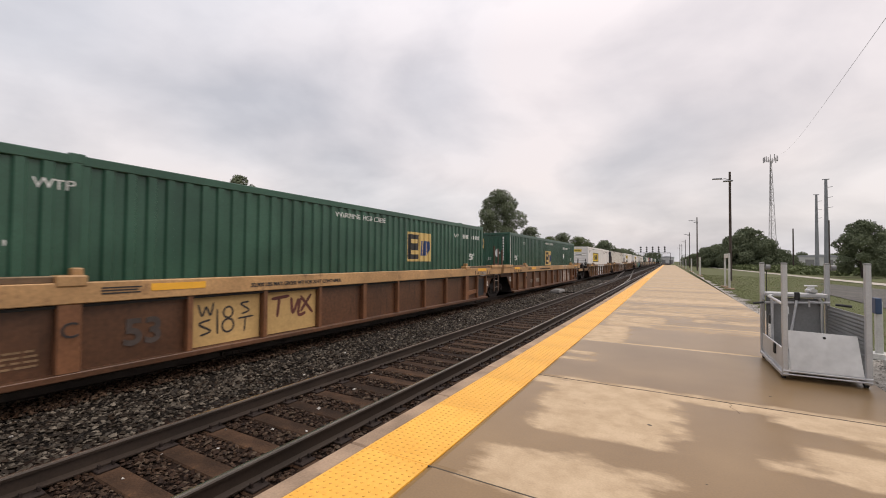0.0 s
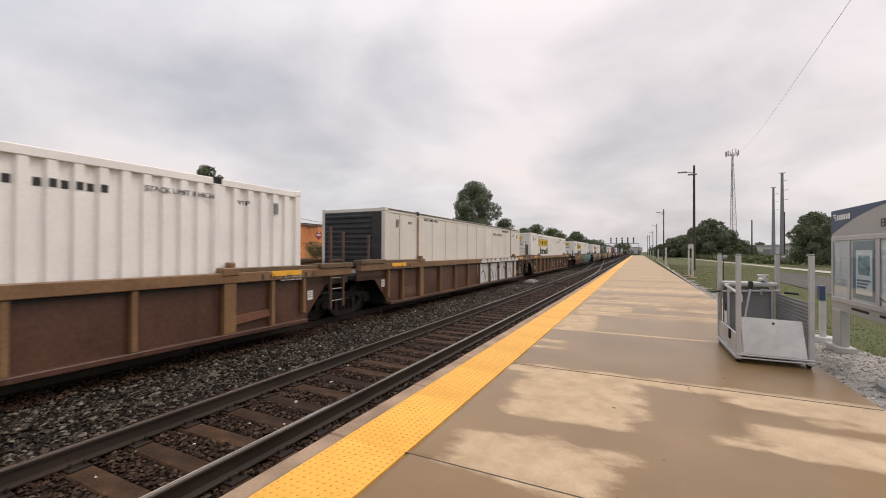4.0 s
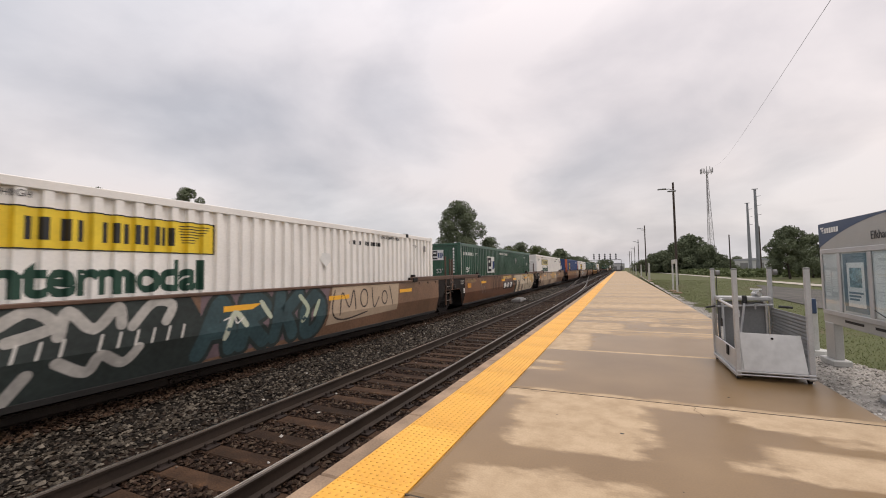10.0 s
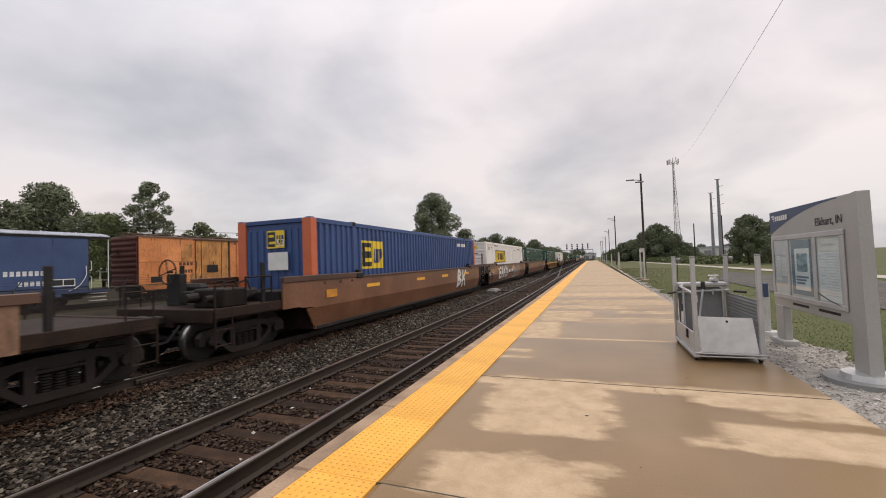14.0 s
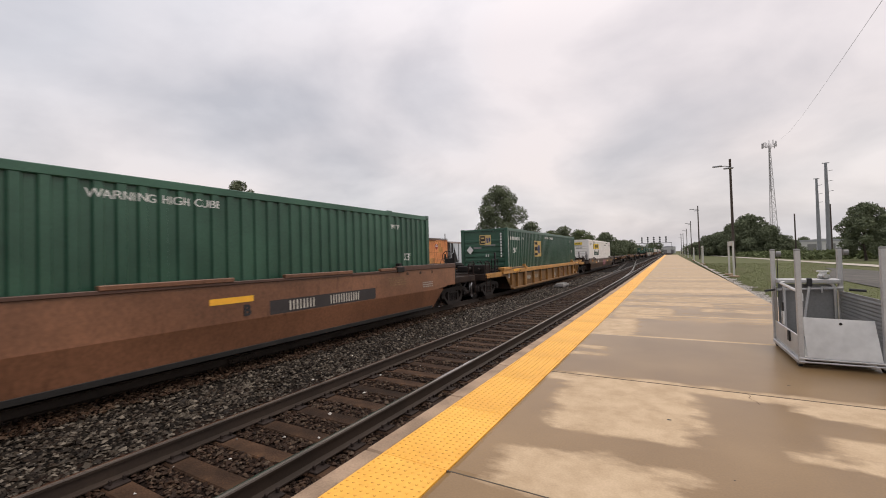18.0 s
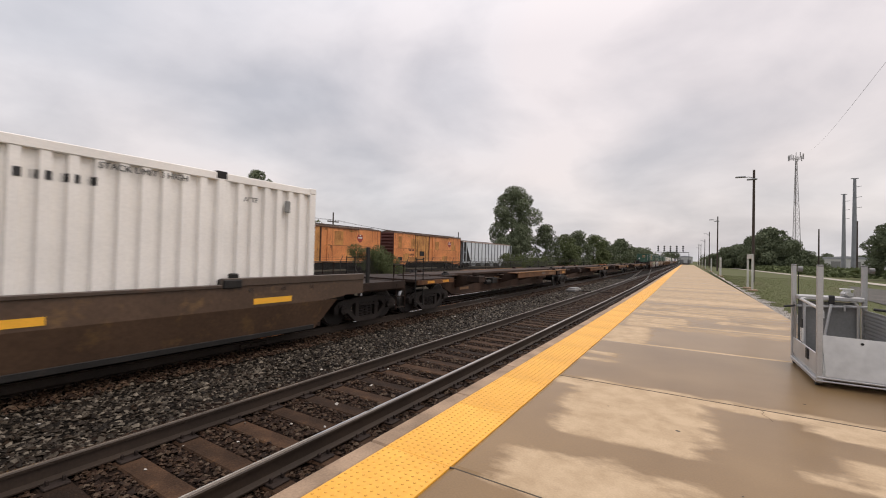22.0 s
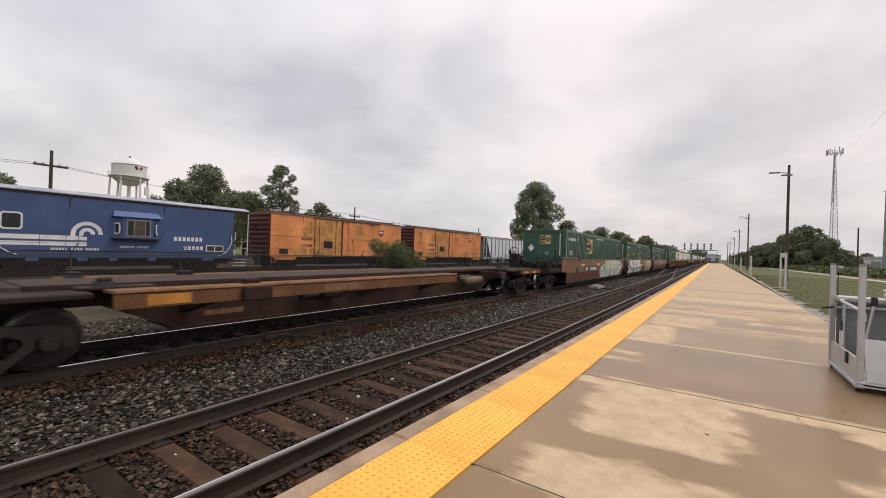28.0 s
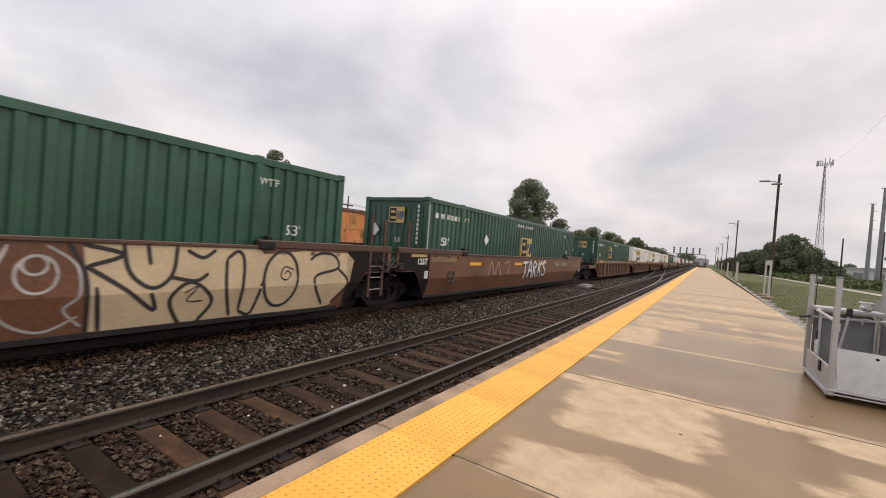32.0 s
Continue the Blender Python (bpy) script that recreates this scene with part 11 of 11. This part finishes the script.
    # end platforms: posts, rails, steps, dark end wall with a door
    for s, ye in ((1, y1), (-1, y0)):
        yo = ye + s * 1.2
        part("end_platform", Build().box(-1.45, 1.45, min(ye, yo), max(ye, yo), 0.98, 1.05).mesh("end_platform", M_DARKSTEEL), ob)
        part("end_wall", Build().box(-1.48, 1.48, *sorted((ye + s * 0.002, ye + s * 0.02)), 1.05, zt - 0.05).mesh("end_wall", mat("end_wall_black", (0.018, 0.02, 0.024), 0.7, 0, 0.2, 2, 20)), ob, "black end wall")
        part("door", Build().box(-0.35, 0.35, *sorted((ye + s * 0.02, ye + s * 0.05)), 1.06, 3.0).mesh("door", M_DARKSTEEL), ob)
        part("side_screen", Build().box(-1.46, -1.42, *sorted((ye, yo)), 0.3, zt - 0.02).mesh("side_screen", M_BLACKPAINT), ob, "dark screen beside the end platform")
        part("post", Build().cyl((1.4, yo, 1.0), (1.4, yo, zt), 0.03, n=8).mesh("post", M_WHITEPAINT), ob, "white corner post")
        part("post", Build().cyl((-1.4, yo, 1.0), (-1.4, yo, zt), 0.03, n=8).mesh("post", M_WHITEPAINT), ob)
        part("railing", Build().tube([(1.4, yo, 2.15), (0.5, yo, 2.15)], 0.02).tube([(-0.5, yo, 2.15), (-1.4, yo, 2.15)], 0.02).tube([(1.4, yo, 1.6), (0.5, yo, 1.6), (0.5, yo, 2.15)], 0.02).mesh("railing", M_WHITEPAINT), ob)
        part("grab_loop", Build().tube([(1.5, ye + s * 0.06, 2.9), (1.5, ye + s * 0.16, 2.86), (1.5, ye + s * 0.16, 2.3), (1.5, ye + s * 0.06, 2.26)], 0.02).mesh("grab_loop", M_WHITEPAINT), ob)
        part("grab_loop", Build().tube([(1.5, ye + s * 0.06, 1.9), (1.5, ye + s * 0.16, 1.84), (1.5, ye + s * 0.16, 1.1), (1.5, ye + s * 0.06, 1.02)], 0.02).mesh("grab_loop", M_WHITEPAINT), ob)
        for k in range(3):
            part("step", Build().box(0.95 + 0.12 * k, 1.5, *sorted((ye + s * 0.15, ye + s * 1.05)), 0.74 - 0.24 * k, 0.78 - 0.24 * k).mesh("step", M_WHITEPAINT), ob, "white step edge")
        part("coupler", Build().box(-0.12, 0.12, *sorted((yo, yo + s * 0.5)), 0.72, 0.98, 0, 0.02).mesh("coupler", M_TRUCK), ob)
    parked_truck(ob, 6.0)
    parked_truck(ob, 14.6)
    return ob


caboose()

M_ORANGE = mat("faded_orange_paint", (0.62, 0.205, 0.060), 0.5, 0, 0.22, 0.45, 9, 0.12, tint=(0.64, 0.25, 0.085), spots=0.5, spot_col=(0.24, 0.085, 0.034), streak=True)
M_ORANGE_DIRTY = mat("rust_stained_orange", (0.40, 0.17, 0.05), 0.75, 0, 0.25, 1.1, 9, 0.2, tint=(0.50, 0.24, 0.07), spots=0.6, spot_col=(0.14, 0.055, 0.03), streak=True)
M_OXIDE = mat("dark_oxide_red", (0.10, 0.030, 0.022), 0.75, 0, 0.25, 0.8, 12, 0.2, spots=0.25, spot_col=(0.05, 0.02, 0.015), streak=True)
M_SEAM = mat("rusty_seam", (0.10, 0.045, 0.025), 0.85, 0, 0.3, 2, 20)
M_ROOFDIRT = mat("dirty_galvanised_roof", (0.17, 0.115, 0.085), 0.8, 0.1, 0.3, 0.7, 9, 0.2, spots=0.5, spot_col=(0.10, 0.05, 0.03))


def boxcar(ya, yb, seed):
    """Orange insulated boxcar with ribbed red ends."""
    r = random.Random(seed)
    ln = yb - ya
    ob = thing("boxcar", "rust-stained orange boxcar with a dark red ribbed end", "boxcar", pose(SX, ya, ST), group="orange boxcars")
    Z = -ST
    zb, zt = 0.72 + Z, 4.3 + Z
    part("body", Build().box(-1.5, 1.5, 0.02, ln - 0.02, zb, zt, 0, 0.015).mesh("body", M_ORANGE), ob)
    rf = part("roof", Build().extrude_y([(-1.56, zt - 0.03), (1.56, zt - 0.03), (1.56, zt + 0.05), (0, zt + 0.2), (-1.56, zt + 0.05)], -0.05, ln + 0.05).mesh("roof", M_ROOFDIRT), ob)
    rib = Build().extrude_y([(-1.55, zt + 0.05), (1.55, zt + 0.05), (1.55, zt + 0.1), (0, zt + 0.25), (-1.55, zt + 0.1)], -0.04, 0.04).mesh("roof_rib", M_ROOFDIRT)
    for k in range(14):
        part("roof_rib", rib, rf, "", pose(0, 0.4 + k * (ln - 0.8) / 13, 0))
    part("running_board", Build().box(-0.3, 0.3, -0.3, ln + 0.3, zt + 0.28, zt + 0.32).mesh("running_board", M_ROOFDIRT), ob)
    for s, ye in ((-1, 0.0), (1, ln)):
        ew = part("end_wall", Build().box(-1.5, 1.5, *sorted((ye, ye + s * 0.03)), zb - 0.02, zt).mesh("end_wall", M_OXIDE), ob, "dark oxide red end wall")
        bar = Build()
        for k in range(9):
            z = 0
            pts = [(-0.16, 0), (-0.05, 0.09), (0.05, 0.09), (0.16, 0)]
        rb = Build()
        rb.v += [(x, s * d, z) for x in (-1.42, 1.42) for z, d in pts]
        rb.f += [(k, k + 1, k + 5, k + 4) for k in range(3)] + [(0, 1, 2, 3), (4, 5, 6, 7)]
        rb.m += [0] * 5
        rme = rb.mesh("end_rib", M_OXIDE)
        for k in range(9):
            part("end_rib", rme, ew, "", pose(0, ye + s * 0.028, zb + 0.3 + k * 0.395))
        part("ladder", ladder_mesh(3.3, 9, M_OXIDE), ob, "", pose(1.3, ye + s * 0.14, zb, 0, 0, 90))
        part("brake_wheel" if s < 0 else "end_bracket", BRAKE_ME if s < 0 else Build().box(-0.2, 0.2, ye + 0.05, ye + 0.2, zb + 0.2, zb + 0.3).mesh("end_bracket", M_OXIDE), ob, "", pose(-0.6, ye - 0.15, zb + 2.4) if s < 0 else None)
        part("coupler", Build().box(-0.12, 0.12, *sorted((ye, ye + s * 0.6)), 0.72, 0.98, 0, 0.02).mesh("coupler", M_TRUCK), ob)
        part("corner_sill", Build().extrude_x([(ye - s * 0.25, zb), (ye - s * 2.65, zb), (ye - s * 2.4, zb - 0.36), (ye - s * 0.5, zb - 0.36)], 1.4, 1.5).mesh("corner_sill", M_ORANGE), ob)
        part("sill_step", Build().tube([(1.48, ye - s * 0.15, zb), (1.48, ye - s * 0.15, zb - 0.55), (1.48, ye - s * 0.55, zb - 0.55), (1.48, ye - s * 0.55, zb)], 0.025, 6).mesh("sill_step", M_ORANGE), ob)
    part("side_sill", Build().box(1.44, 1.512, 0, ln, zb - 0.08, zb + 0.1).mesh("side_sill", M_ORANGE_DIRTY), ob)
    part("underframe", Build().box(-0.5, 0.5, 0.2, ln - 0.2, 0.62, zb).box(-1.25, -0.9, 0.3, ln - 0.3, 0.2, zb - 0.03).box(-0.3, 0.6, 3.4, ln - 3.4, 0.35, zb).box(0.3, 1.1, ln * 0.45, ln * 0.55, 0.5, zb).mesh("underframe", M_DARKSTEEL), ob)
    # the stained plug door and the panels beside it
    u = ln / 16.65
    dr = part("door", Build().box(1.5, 1.545, 4.45 * u, 7.65 * u, zb + 0.06, zt - 0.1, 0, 0.01).mesh("door", M_ORANGE_DIRTY), ob, "rust-stained sliding plug door")
    part("door_box", Build().box(1.545, 1.6, 5.5 * u, 6.5 * u, 1.5 + Z, 2.12 + Z, 0, 0.01).mesh("door_box", M_DARKSTEEL), dr, "dark latch box")
    for yy in (4.43, 4.95, 6.9, 7.62):
        part("lock_bar", Build().cyl((1.56, yy * u, zb + 0.1), (1.56, yy * u, zt - 0.15), 0.025, n=6).mesh("lock_bar", M_SEAM), dr)
    part("door_post", Build().box(1.5, 1.56, 8.55 * u, 8.68 * u, zb, zt - 0.05).mesh("door_post", M_ORANGE), ob)
    part("door_post", Build().box(1.5, 1.56, 7.7 * u, 7.8 * u, zb, zt - 0.05).mesh("door_post", M_SEAM), ob)
    part("door_track", Build().box(1.5, 1.6, 4.3 * u, 13.0 * u, zt - 0.12, zt - 0.04).mesh("door_track", M_SEAM), ob)
    part("door_track", Build().box(1.5, 1.6, 4.3 * u, 13.0 * u, zb + 0.0, zb + 0.07).mesh("door_track", M_SEAM), ob)
    for y_a, y_b in ((0.05, 4.4), (9.35, 15.2)):
        part("seam", Build().box(1.5, 1.507, y_a * u, y_b * u, 2.4 + Z, 2.43 + Z).mesh("seam", M_SEAM), ob)
    for yy in (9.3, 12.6, 15.2, 16.1):
        part("seam", Build().box(1.5, 1.507, yy * u, yy * u + 0.03, zb + 0.1, zt - 0.1).mesh("seam", M_SEAM), ob)
    part("vent", Build().box(1.5, 1.54, 0.87, 1.7, 0.88 + Z, 1.32 + Z, 0, 0.01).mesh("vent", M_DARKSTEEL), ob, "dark square vent")
    for z, n, w, h in ((2.24, 4, 0.22, 0.24), (1.65, 5, 0.17, 0.26), (1.25, 6, 0.08, 0.08), (1.05, 4, 0.1, 0.06)):
        for k in range(n):
            part("lettering_bar", Build().box(1.5, 1.508, 3.05 + k * w * 1.42, 3.05 + k * w * 1.42 + w, z - h / 2 + Z, z + h / 2 + Z).mesh("lettering_bar", M_SEAM), ob)
    sh = part("emblem", Build().poly([(1.51, y, z + Z) for y, z in ((12.75 * u, 3.35), (12.95 * u, 3.7), (13.6 * u, 3.66), (13.75 * u, 3.3), (13.5 * u, 2.95), (13.2 * u, 2.8), (12.9 * u, 3.05))]).mesh("emblem", mat("worn_red_paint", (0.28, 0.045, 0.035), 0.7, 0, 0.3, 3, 14, spots=0.4, spot_col=(0.5, 0.3, 0.2))), ob, "worn red and white emblem")
    part("emblem_band", Build().box(1.51, 1.514, 12.95 * u, 13.6 * u, 3.28 + Z, 3.42 + Z).mesh("emblem_band", M_WORNWHITE), sh)
    part("emblem_spot", Build().box(1.51, 1.514, 13.15 * u, 13.4 * u, 3.55 + Z, 3.66 + Z).mesh("emblem_spot", M_WORNWHITE), sh)
    # sheet patches where the paint has weathered
    for k in range(13):
        y = r.uniform(0.3, ln - 1.5)
        if 4.0 * u < y < 9 * u:
            continue
        z = r.choice((zb + 0.1, 2.45 + Z))
        part("weathered_sheet", Build().box(1.5, 1.5045 + 0.0005 * k, y, y + r.uniform(0.5, 1.4), z, z + r.uniform(0.5, 1.5)).mesh("weathered_sheet", M_ORANGE_DIRTY), ob)
    # rust that runs down from the seams, the roof's edge and the door's hardware
    for k in range(46):
        y, w_ = r.uniform(0.2, ln - 0.3), r.uniform(0.02, 0.09)
        ztop = r.choice((zt - 0.1, zt - 0.1, 2.42 + Z, 1.5 + Z))
        on_door = 4.4 * u < y < 7.7 * u
        x0 = 1.546 if on_door else 1.5
        ln_ = r.uniform(0.12, 0.9)
        run_ = Build().poly([(x0 + 0.0075, y, ztop), (x0 + 0.0075, y + w_, ztop), (x0 + 0.0075, y + w_ * 0.8, ztop - ln_ * 0.6), (x0 + 0.0075, y + w_ * 0.5, ztop - ln_), (x0 + 0.0075, y + w_ * 0.25, ztop - ln_ * 0.7)])
        part("rust_run", run_.mesh("rust_run", M_SEAM), dr if on_door else ob)
    for k in range(9):
        y = r.uniform(0.4, ln - 0.8)
        z = r.choice((zb + 0.12, 2.3 + Z, zt - 0.45))
        c_ = [(y + 0.3 * math.cos(a) * r.uniform(0.5, 1.2), z + 0.14 + 0.12 * math.sin(a) * r.uniform(0.5, 1.2)) for a in [6.283 * q / 9 for q in range(9)]]
        x0 = 1.554 if 4.0 * u < y < 7.9 * u else 1.508
        part("rust_patch", Build().poly([(x0, yy_, zz_) for yy_, zz_ in c_]).mesh("rust_patch", M_ORANGE_DIRTY), ob, "patch of bare rust")
    parked_truck(ob, 1.9)
    parked_truck(ob, ln - 1.9)
    return ob


boxcar(19.75, 36.4, 5)
boxcar(38.9, 55.45, 9)


def hopper(ya, yb):
    ob = thing("hopper_car", "pale grey covered hopper car with ribbed sides", "hopper car", pose(SX, ya, ST))
    ln, Z = yb - ya, -ST
    zt = 3.85 + Z
    m_ = mat("pale_grey_hopper", (0.56, 0.60, 0.63), 0.7, 0, 0.12, 0.6, 10, 0.1, spots=0.2, spot_col=(0.30, 0.29, 0.27), streak=True)
    body = Build().extrude_x([(1.0, zt), (ln - 1.0, zt), (ln - 2.6, 0.75 + Z), (2.6, 0.75 + Z)], -1.5, 1.5)
    part("body", body.mesh("body", m_), ob)
    part("roof", Build().extrude_y([(-1.55, zt), (1.55, zt), (1.2, zt + 0.15), (0, zt + 0.25), (-1.2, zt + 0.15)], 0.3, ln - 0.3).mesh("roof", M_ROOFDIRT), ob)
    part("running_board", Build().box(-0.4, 0.4, 0, ln, zt + 0.3, zt + 0.34).mesh("running_board", M_ROOFDIRT), ob)
    part("side_sill", Build().box(1.3, 1.52, 0, ln, 0.55 + Z, 0.78 + Z).mesh("side_sill", m_), ob)
    rib = Build().box(1.5, 1.58, -0.05, 0.05, 0.78 + Z, zt).mesh("rib", mat("dark_grey_rib", (0.16, 0.165, 0.17), 0.7, 0, 0.15, 2, 20))
    for k in range(12):
        part("rib", rib, ob, "", pose(0, 2.7 + k * (ln - 5.4) / 11, 0))
    for s, ye in ((1, 0.0), (-1, ln)):
        # a flat dark sheet paints the shade inside the open end
        part("end_bay", Build().poly([(1.45, ye + s * 1.0, zt - 0.02), (1.45, ye + s * 2.58, 0.8 + Z), (1.45, ye + s * 0.3, 0.8 + Z), (1.45, ye + s * 0.3, zt - 0.02)]).mesh("end_bay", M_DARKSTEEL), ob, "dark sheet for the shade in the open end bay")
        for dy in (0.12, 1.0):
            part("end_post", Build().box(1.45, 1.55, ye + s * dy - 0.05, ye + s * dy + 0.05, 0.7 + Z, zt).mesh("end_post", m_), ob)
        part("end_rung", Build().box(1.46, 1.53, *sorted((ye + s * 0.1, ye + s * 1.0)), 2.2 + Z, 2.28 + Z).mesh("end_rung", m_), ob)
        parked_truck(ob, ye + s * 1.9)
        part("coupler", Build().box(-0.12, 0.12, *sorted((ye, ye - s * 0.5)), 0.72, 0.98, 0, 0.02).mesh("coupler", M_TRUCK), ob)
    for k in range(4):
        y = 4.5 + k * (ln - 9) / 3
        part("chute", Build().extrude_x([(y - 1.7, 0.75 + Z), (y + 1.7, 0.75 + Z), (y + 0.35, -0.1 + Z), (y - 0.35, -0.1 + Z)], -1.0, 1.0).mesh("chute", m_), ob)
    return ob


hopper(56.4, 76.3)

# the chain-link fence along the yard, topped with slanted arms and barbed wire
M_FENCE = mat("fence_steel", (0.05, 0.047, 0.044), 0.6, 0.5, 0.2, 3, 30)
fence = thing("chain_link_fence", "dull chain-link fence with barbed wire on slanted arms", "fence")
FX, FB, FT = -20.0, -0.6, 1.09
post_me = Build().cyl((0, 0, 0), (0, 0, FT - FB + 0.04), 0.032, n=8).mesh("post", M_FENCE)
arm_me = Build().tube([(0, 0, 0), (0, 0.22, 0.36)], 0.02, 6).mesh("arm", M_FENCE)
for k in range(-3, 24):
    y = 4.7 + 3.7 * k
    ps = part("post", post_me, fence, "", pose(FX, y, FB))
    part("arm", arm_me, ps, "", pose(0, 0, FT - FB))
    part("top_rail", Build().cyl((FX, y, FT - 0.02), (FX, y + 3.7, FT - 0.02), 0.02, n=6).mesh("top_rail", M_FENCE), fence)
for dy, z in ((0.07, 0.12), (0.14, 0.24), (0.2, 0.34)):
    part("barbed_wire", Build().cyl((FX, -6.4 + dy, FT + z), (FX, 89.8 + dy, FT + z), 0.005, n=4).mesh("barbed_wire", M_FENCE), fence)
fm = []
stp, hgt = 0.095, FT - FB - 0.05
for k in range(int(70 / stp)):
    y = -6.4 + k * stp
    for s in (1, -1):
        ya_, yb_ = (y, y + hgt) if s > 0 else (y + hgt, y)
        fm.append((ya_, yb_))
ft = np.array(fm)
wv = []
for ya_, yb_ in fm:
    wv += [(FX, ya_ - 0.011, FB), (FX, ya_ + 0.011, FB), (FX, yb_ + 0.011, FB + hgt), (FX, yb_ - 0.011, FB + hgt)]
me = bpy.data.meshes.new("wire_mesh")
me.from_pydata(wv, [], np.arange(len(wv)).reshape(-1, 4).tolist())
me.materials.append(M_FENCE)
tagged(part("wire_mesh", me, fence, "diamond wire mesh"), kind="stuff")


def water_tower(x, y):
    ob = thing("water_tower", "white elevated water tank on tall legs", "water tower", pose(x, y, -0.6))
    m_ = mat("tank_white", (0.62, 0.62, 0.61), 0.6, 0, 0.08, 0.4, 6, 0.05, spots=0.1, spot_col=(0.45, 0.44, 0.42), streak=True)

    def turned(prof, name, n=28):
        b = Build()
        b.smooth = True
        for (r0, z0), (r1, z1) in zip(prof, prof[1:]):
            b.cyl((0, 0, z0), (0, 0, z1 + 1e-4), max(r0, 0.01), max(r1, 0.01), n, caps=False)
        return b.mesh(name, m_)

    part("tank", turned([(3.2, 16.2), (3.2, 18.9)], "tank"), ob)
    part("bowl", turned([(0.01, 14.25), (1.2, 14.45), (2.2, 15.0), (2.9, 15.7), (3.2, 16.2)], "bowl"), ob)
    part("roof", turned([(3.35, 18.86), (2.4, 19.7), (1.2, 20.35), (0.15, 20.65)], "roof"), ob)
    part("finial", Build().cyl((0, 0, 20.6), (0, 0, 21.0), 0.22, n=10).mesh("finial", M_GREYPANEL), ob)
    part("balcony", Build().cyl((0, 0, 16.18), (0, 0, 16.3), 3.75, n=28).mesh("balcony", m_), ob)
    rl = Build()
    for k in range(28):
        a, c = 2 * math.pi * k / 28, 2 * math.pi * (k + 1) / 28
        rl.cyl((3.72 * math.cos(a), 3.72 * math.sin(a), 17.2), (3.72 * math.cos(c), 3.72 * math.sin(c), 17.2), 0.03, n=5)
        rl.cyl((3.72 * math.cos(a), 3.72 * math.sin(a), 16.3), (3.72 * math.cos(a), 3.72 * math.sin(a), 17.2), 0.025, n=5)
    part("railing", rl.mesh("railing", m_), ob)
    for k in range(6):
        a = 2 * math.pi * (k + 0.3) / 6
        part("leg", Build().cyl((3.3 * math.cos(a), 3.3 * math.sin(a), 16.2), (4.0 * math.cos(a), 4.0 * math.sin(a), 0), 0.2, n=10).mesh("leg", m_), ob)
        c = a + math.pi / 3
        part("brace", Build().cyl((3.55 * math.cos(a), 3.55 * math.sin(a), 11.5), (3.55 * math.cos(c), 3.55 * math.sin(c), 11.5), 0.06, n=6).mesh("brace", m_), ob)
        part("tie_rod", Build().cyl((3.5 * math.cos(a), 3.5 * math.sin(a), 11.5), (3.95 * math.cos(c), 3.95 * math.sin(c), 0.5), 0.03, n=5).mesh("tie_rod", m_), ob)
    part("riser", Build().cyl((0, 0, 0), (0, 0, 14.4), 0.35, n=12).mesh("riser", m_), ob)
    part("cabinet", Build().box(3.0, 3.5, 1.9, 2.7, 12.4, 14.1, 0, 0.03).mesh("cabinet", m_), ob)
    for dy, col, nm in ((0.25, M_BLACKPAINT, "dark_leaf"), (1.2, MATS["worn_red_paint"], "red_leaf")):
        pts = []
        for k in range(10):
            t_ = 2 * math.pi * k / 10
            yy = dy + 0.33 * math.cos(t_) + 0.12 * math.sin(t_) * (1 if dy > 1 else -1)
            pts.append((math.sqrt(3.24 ** 2 - yy * yy), yy, 18.15 + 0.42 * math.sin(t_)))
        part("painted_mark", Build().poly(pts).mesh("painted_mark", col), ob, "small painted mark on the tank")
    return ob


water_tower(-110, 35)
wood_pole(-60, 12.1, 11.6, 1.4, -0.6, 0.2)
wood_pole(-55, 51.5, 9.5, 1.3, -0.6)
wood_pole(-55, 97.1, 8.7, 1.2, -0.6)
wood_pole(-62, -28, 11.6, 1.4, -0.6, 0.2)
for dx, z, sag in ((-1.0, 9.5, 0.6), (1.0, 9.5, 0.8), (0.2, 6.9, 0.7)):
    for (xa, ya, za), (xb, yb, zc) in (((-62, -28, z), (-60, 12.1, z)), ((-60, 12.1, z), (-55, 51.5, z - 1.9)), ((-55, 51.5, z - 1.9), (-55, 97.1, z - 2.7))):
        wire([(xa + (xb - xa) * u, ya + (yb - ya) * u + dx, za + (zc - za) * u - 4 * sag * u * (1 - u)) for u in [k / 10 for k in range(11)]], 0.02, "power_line", "thin power line sagging between wooden poles")

motions()
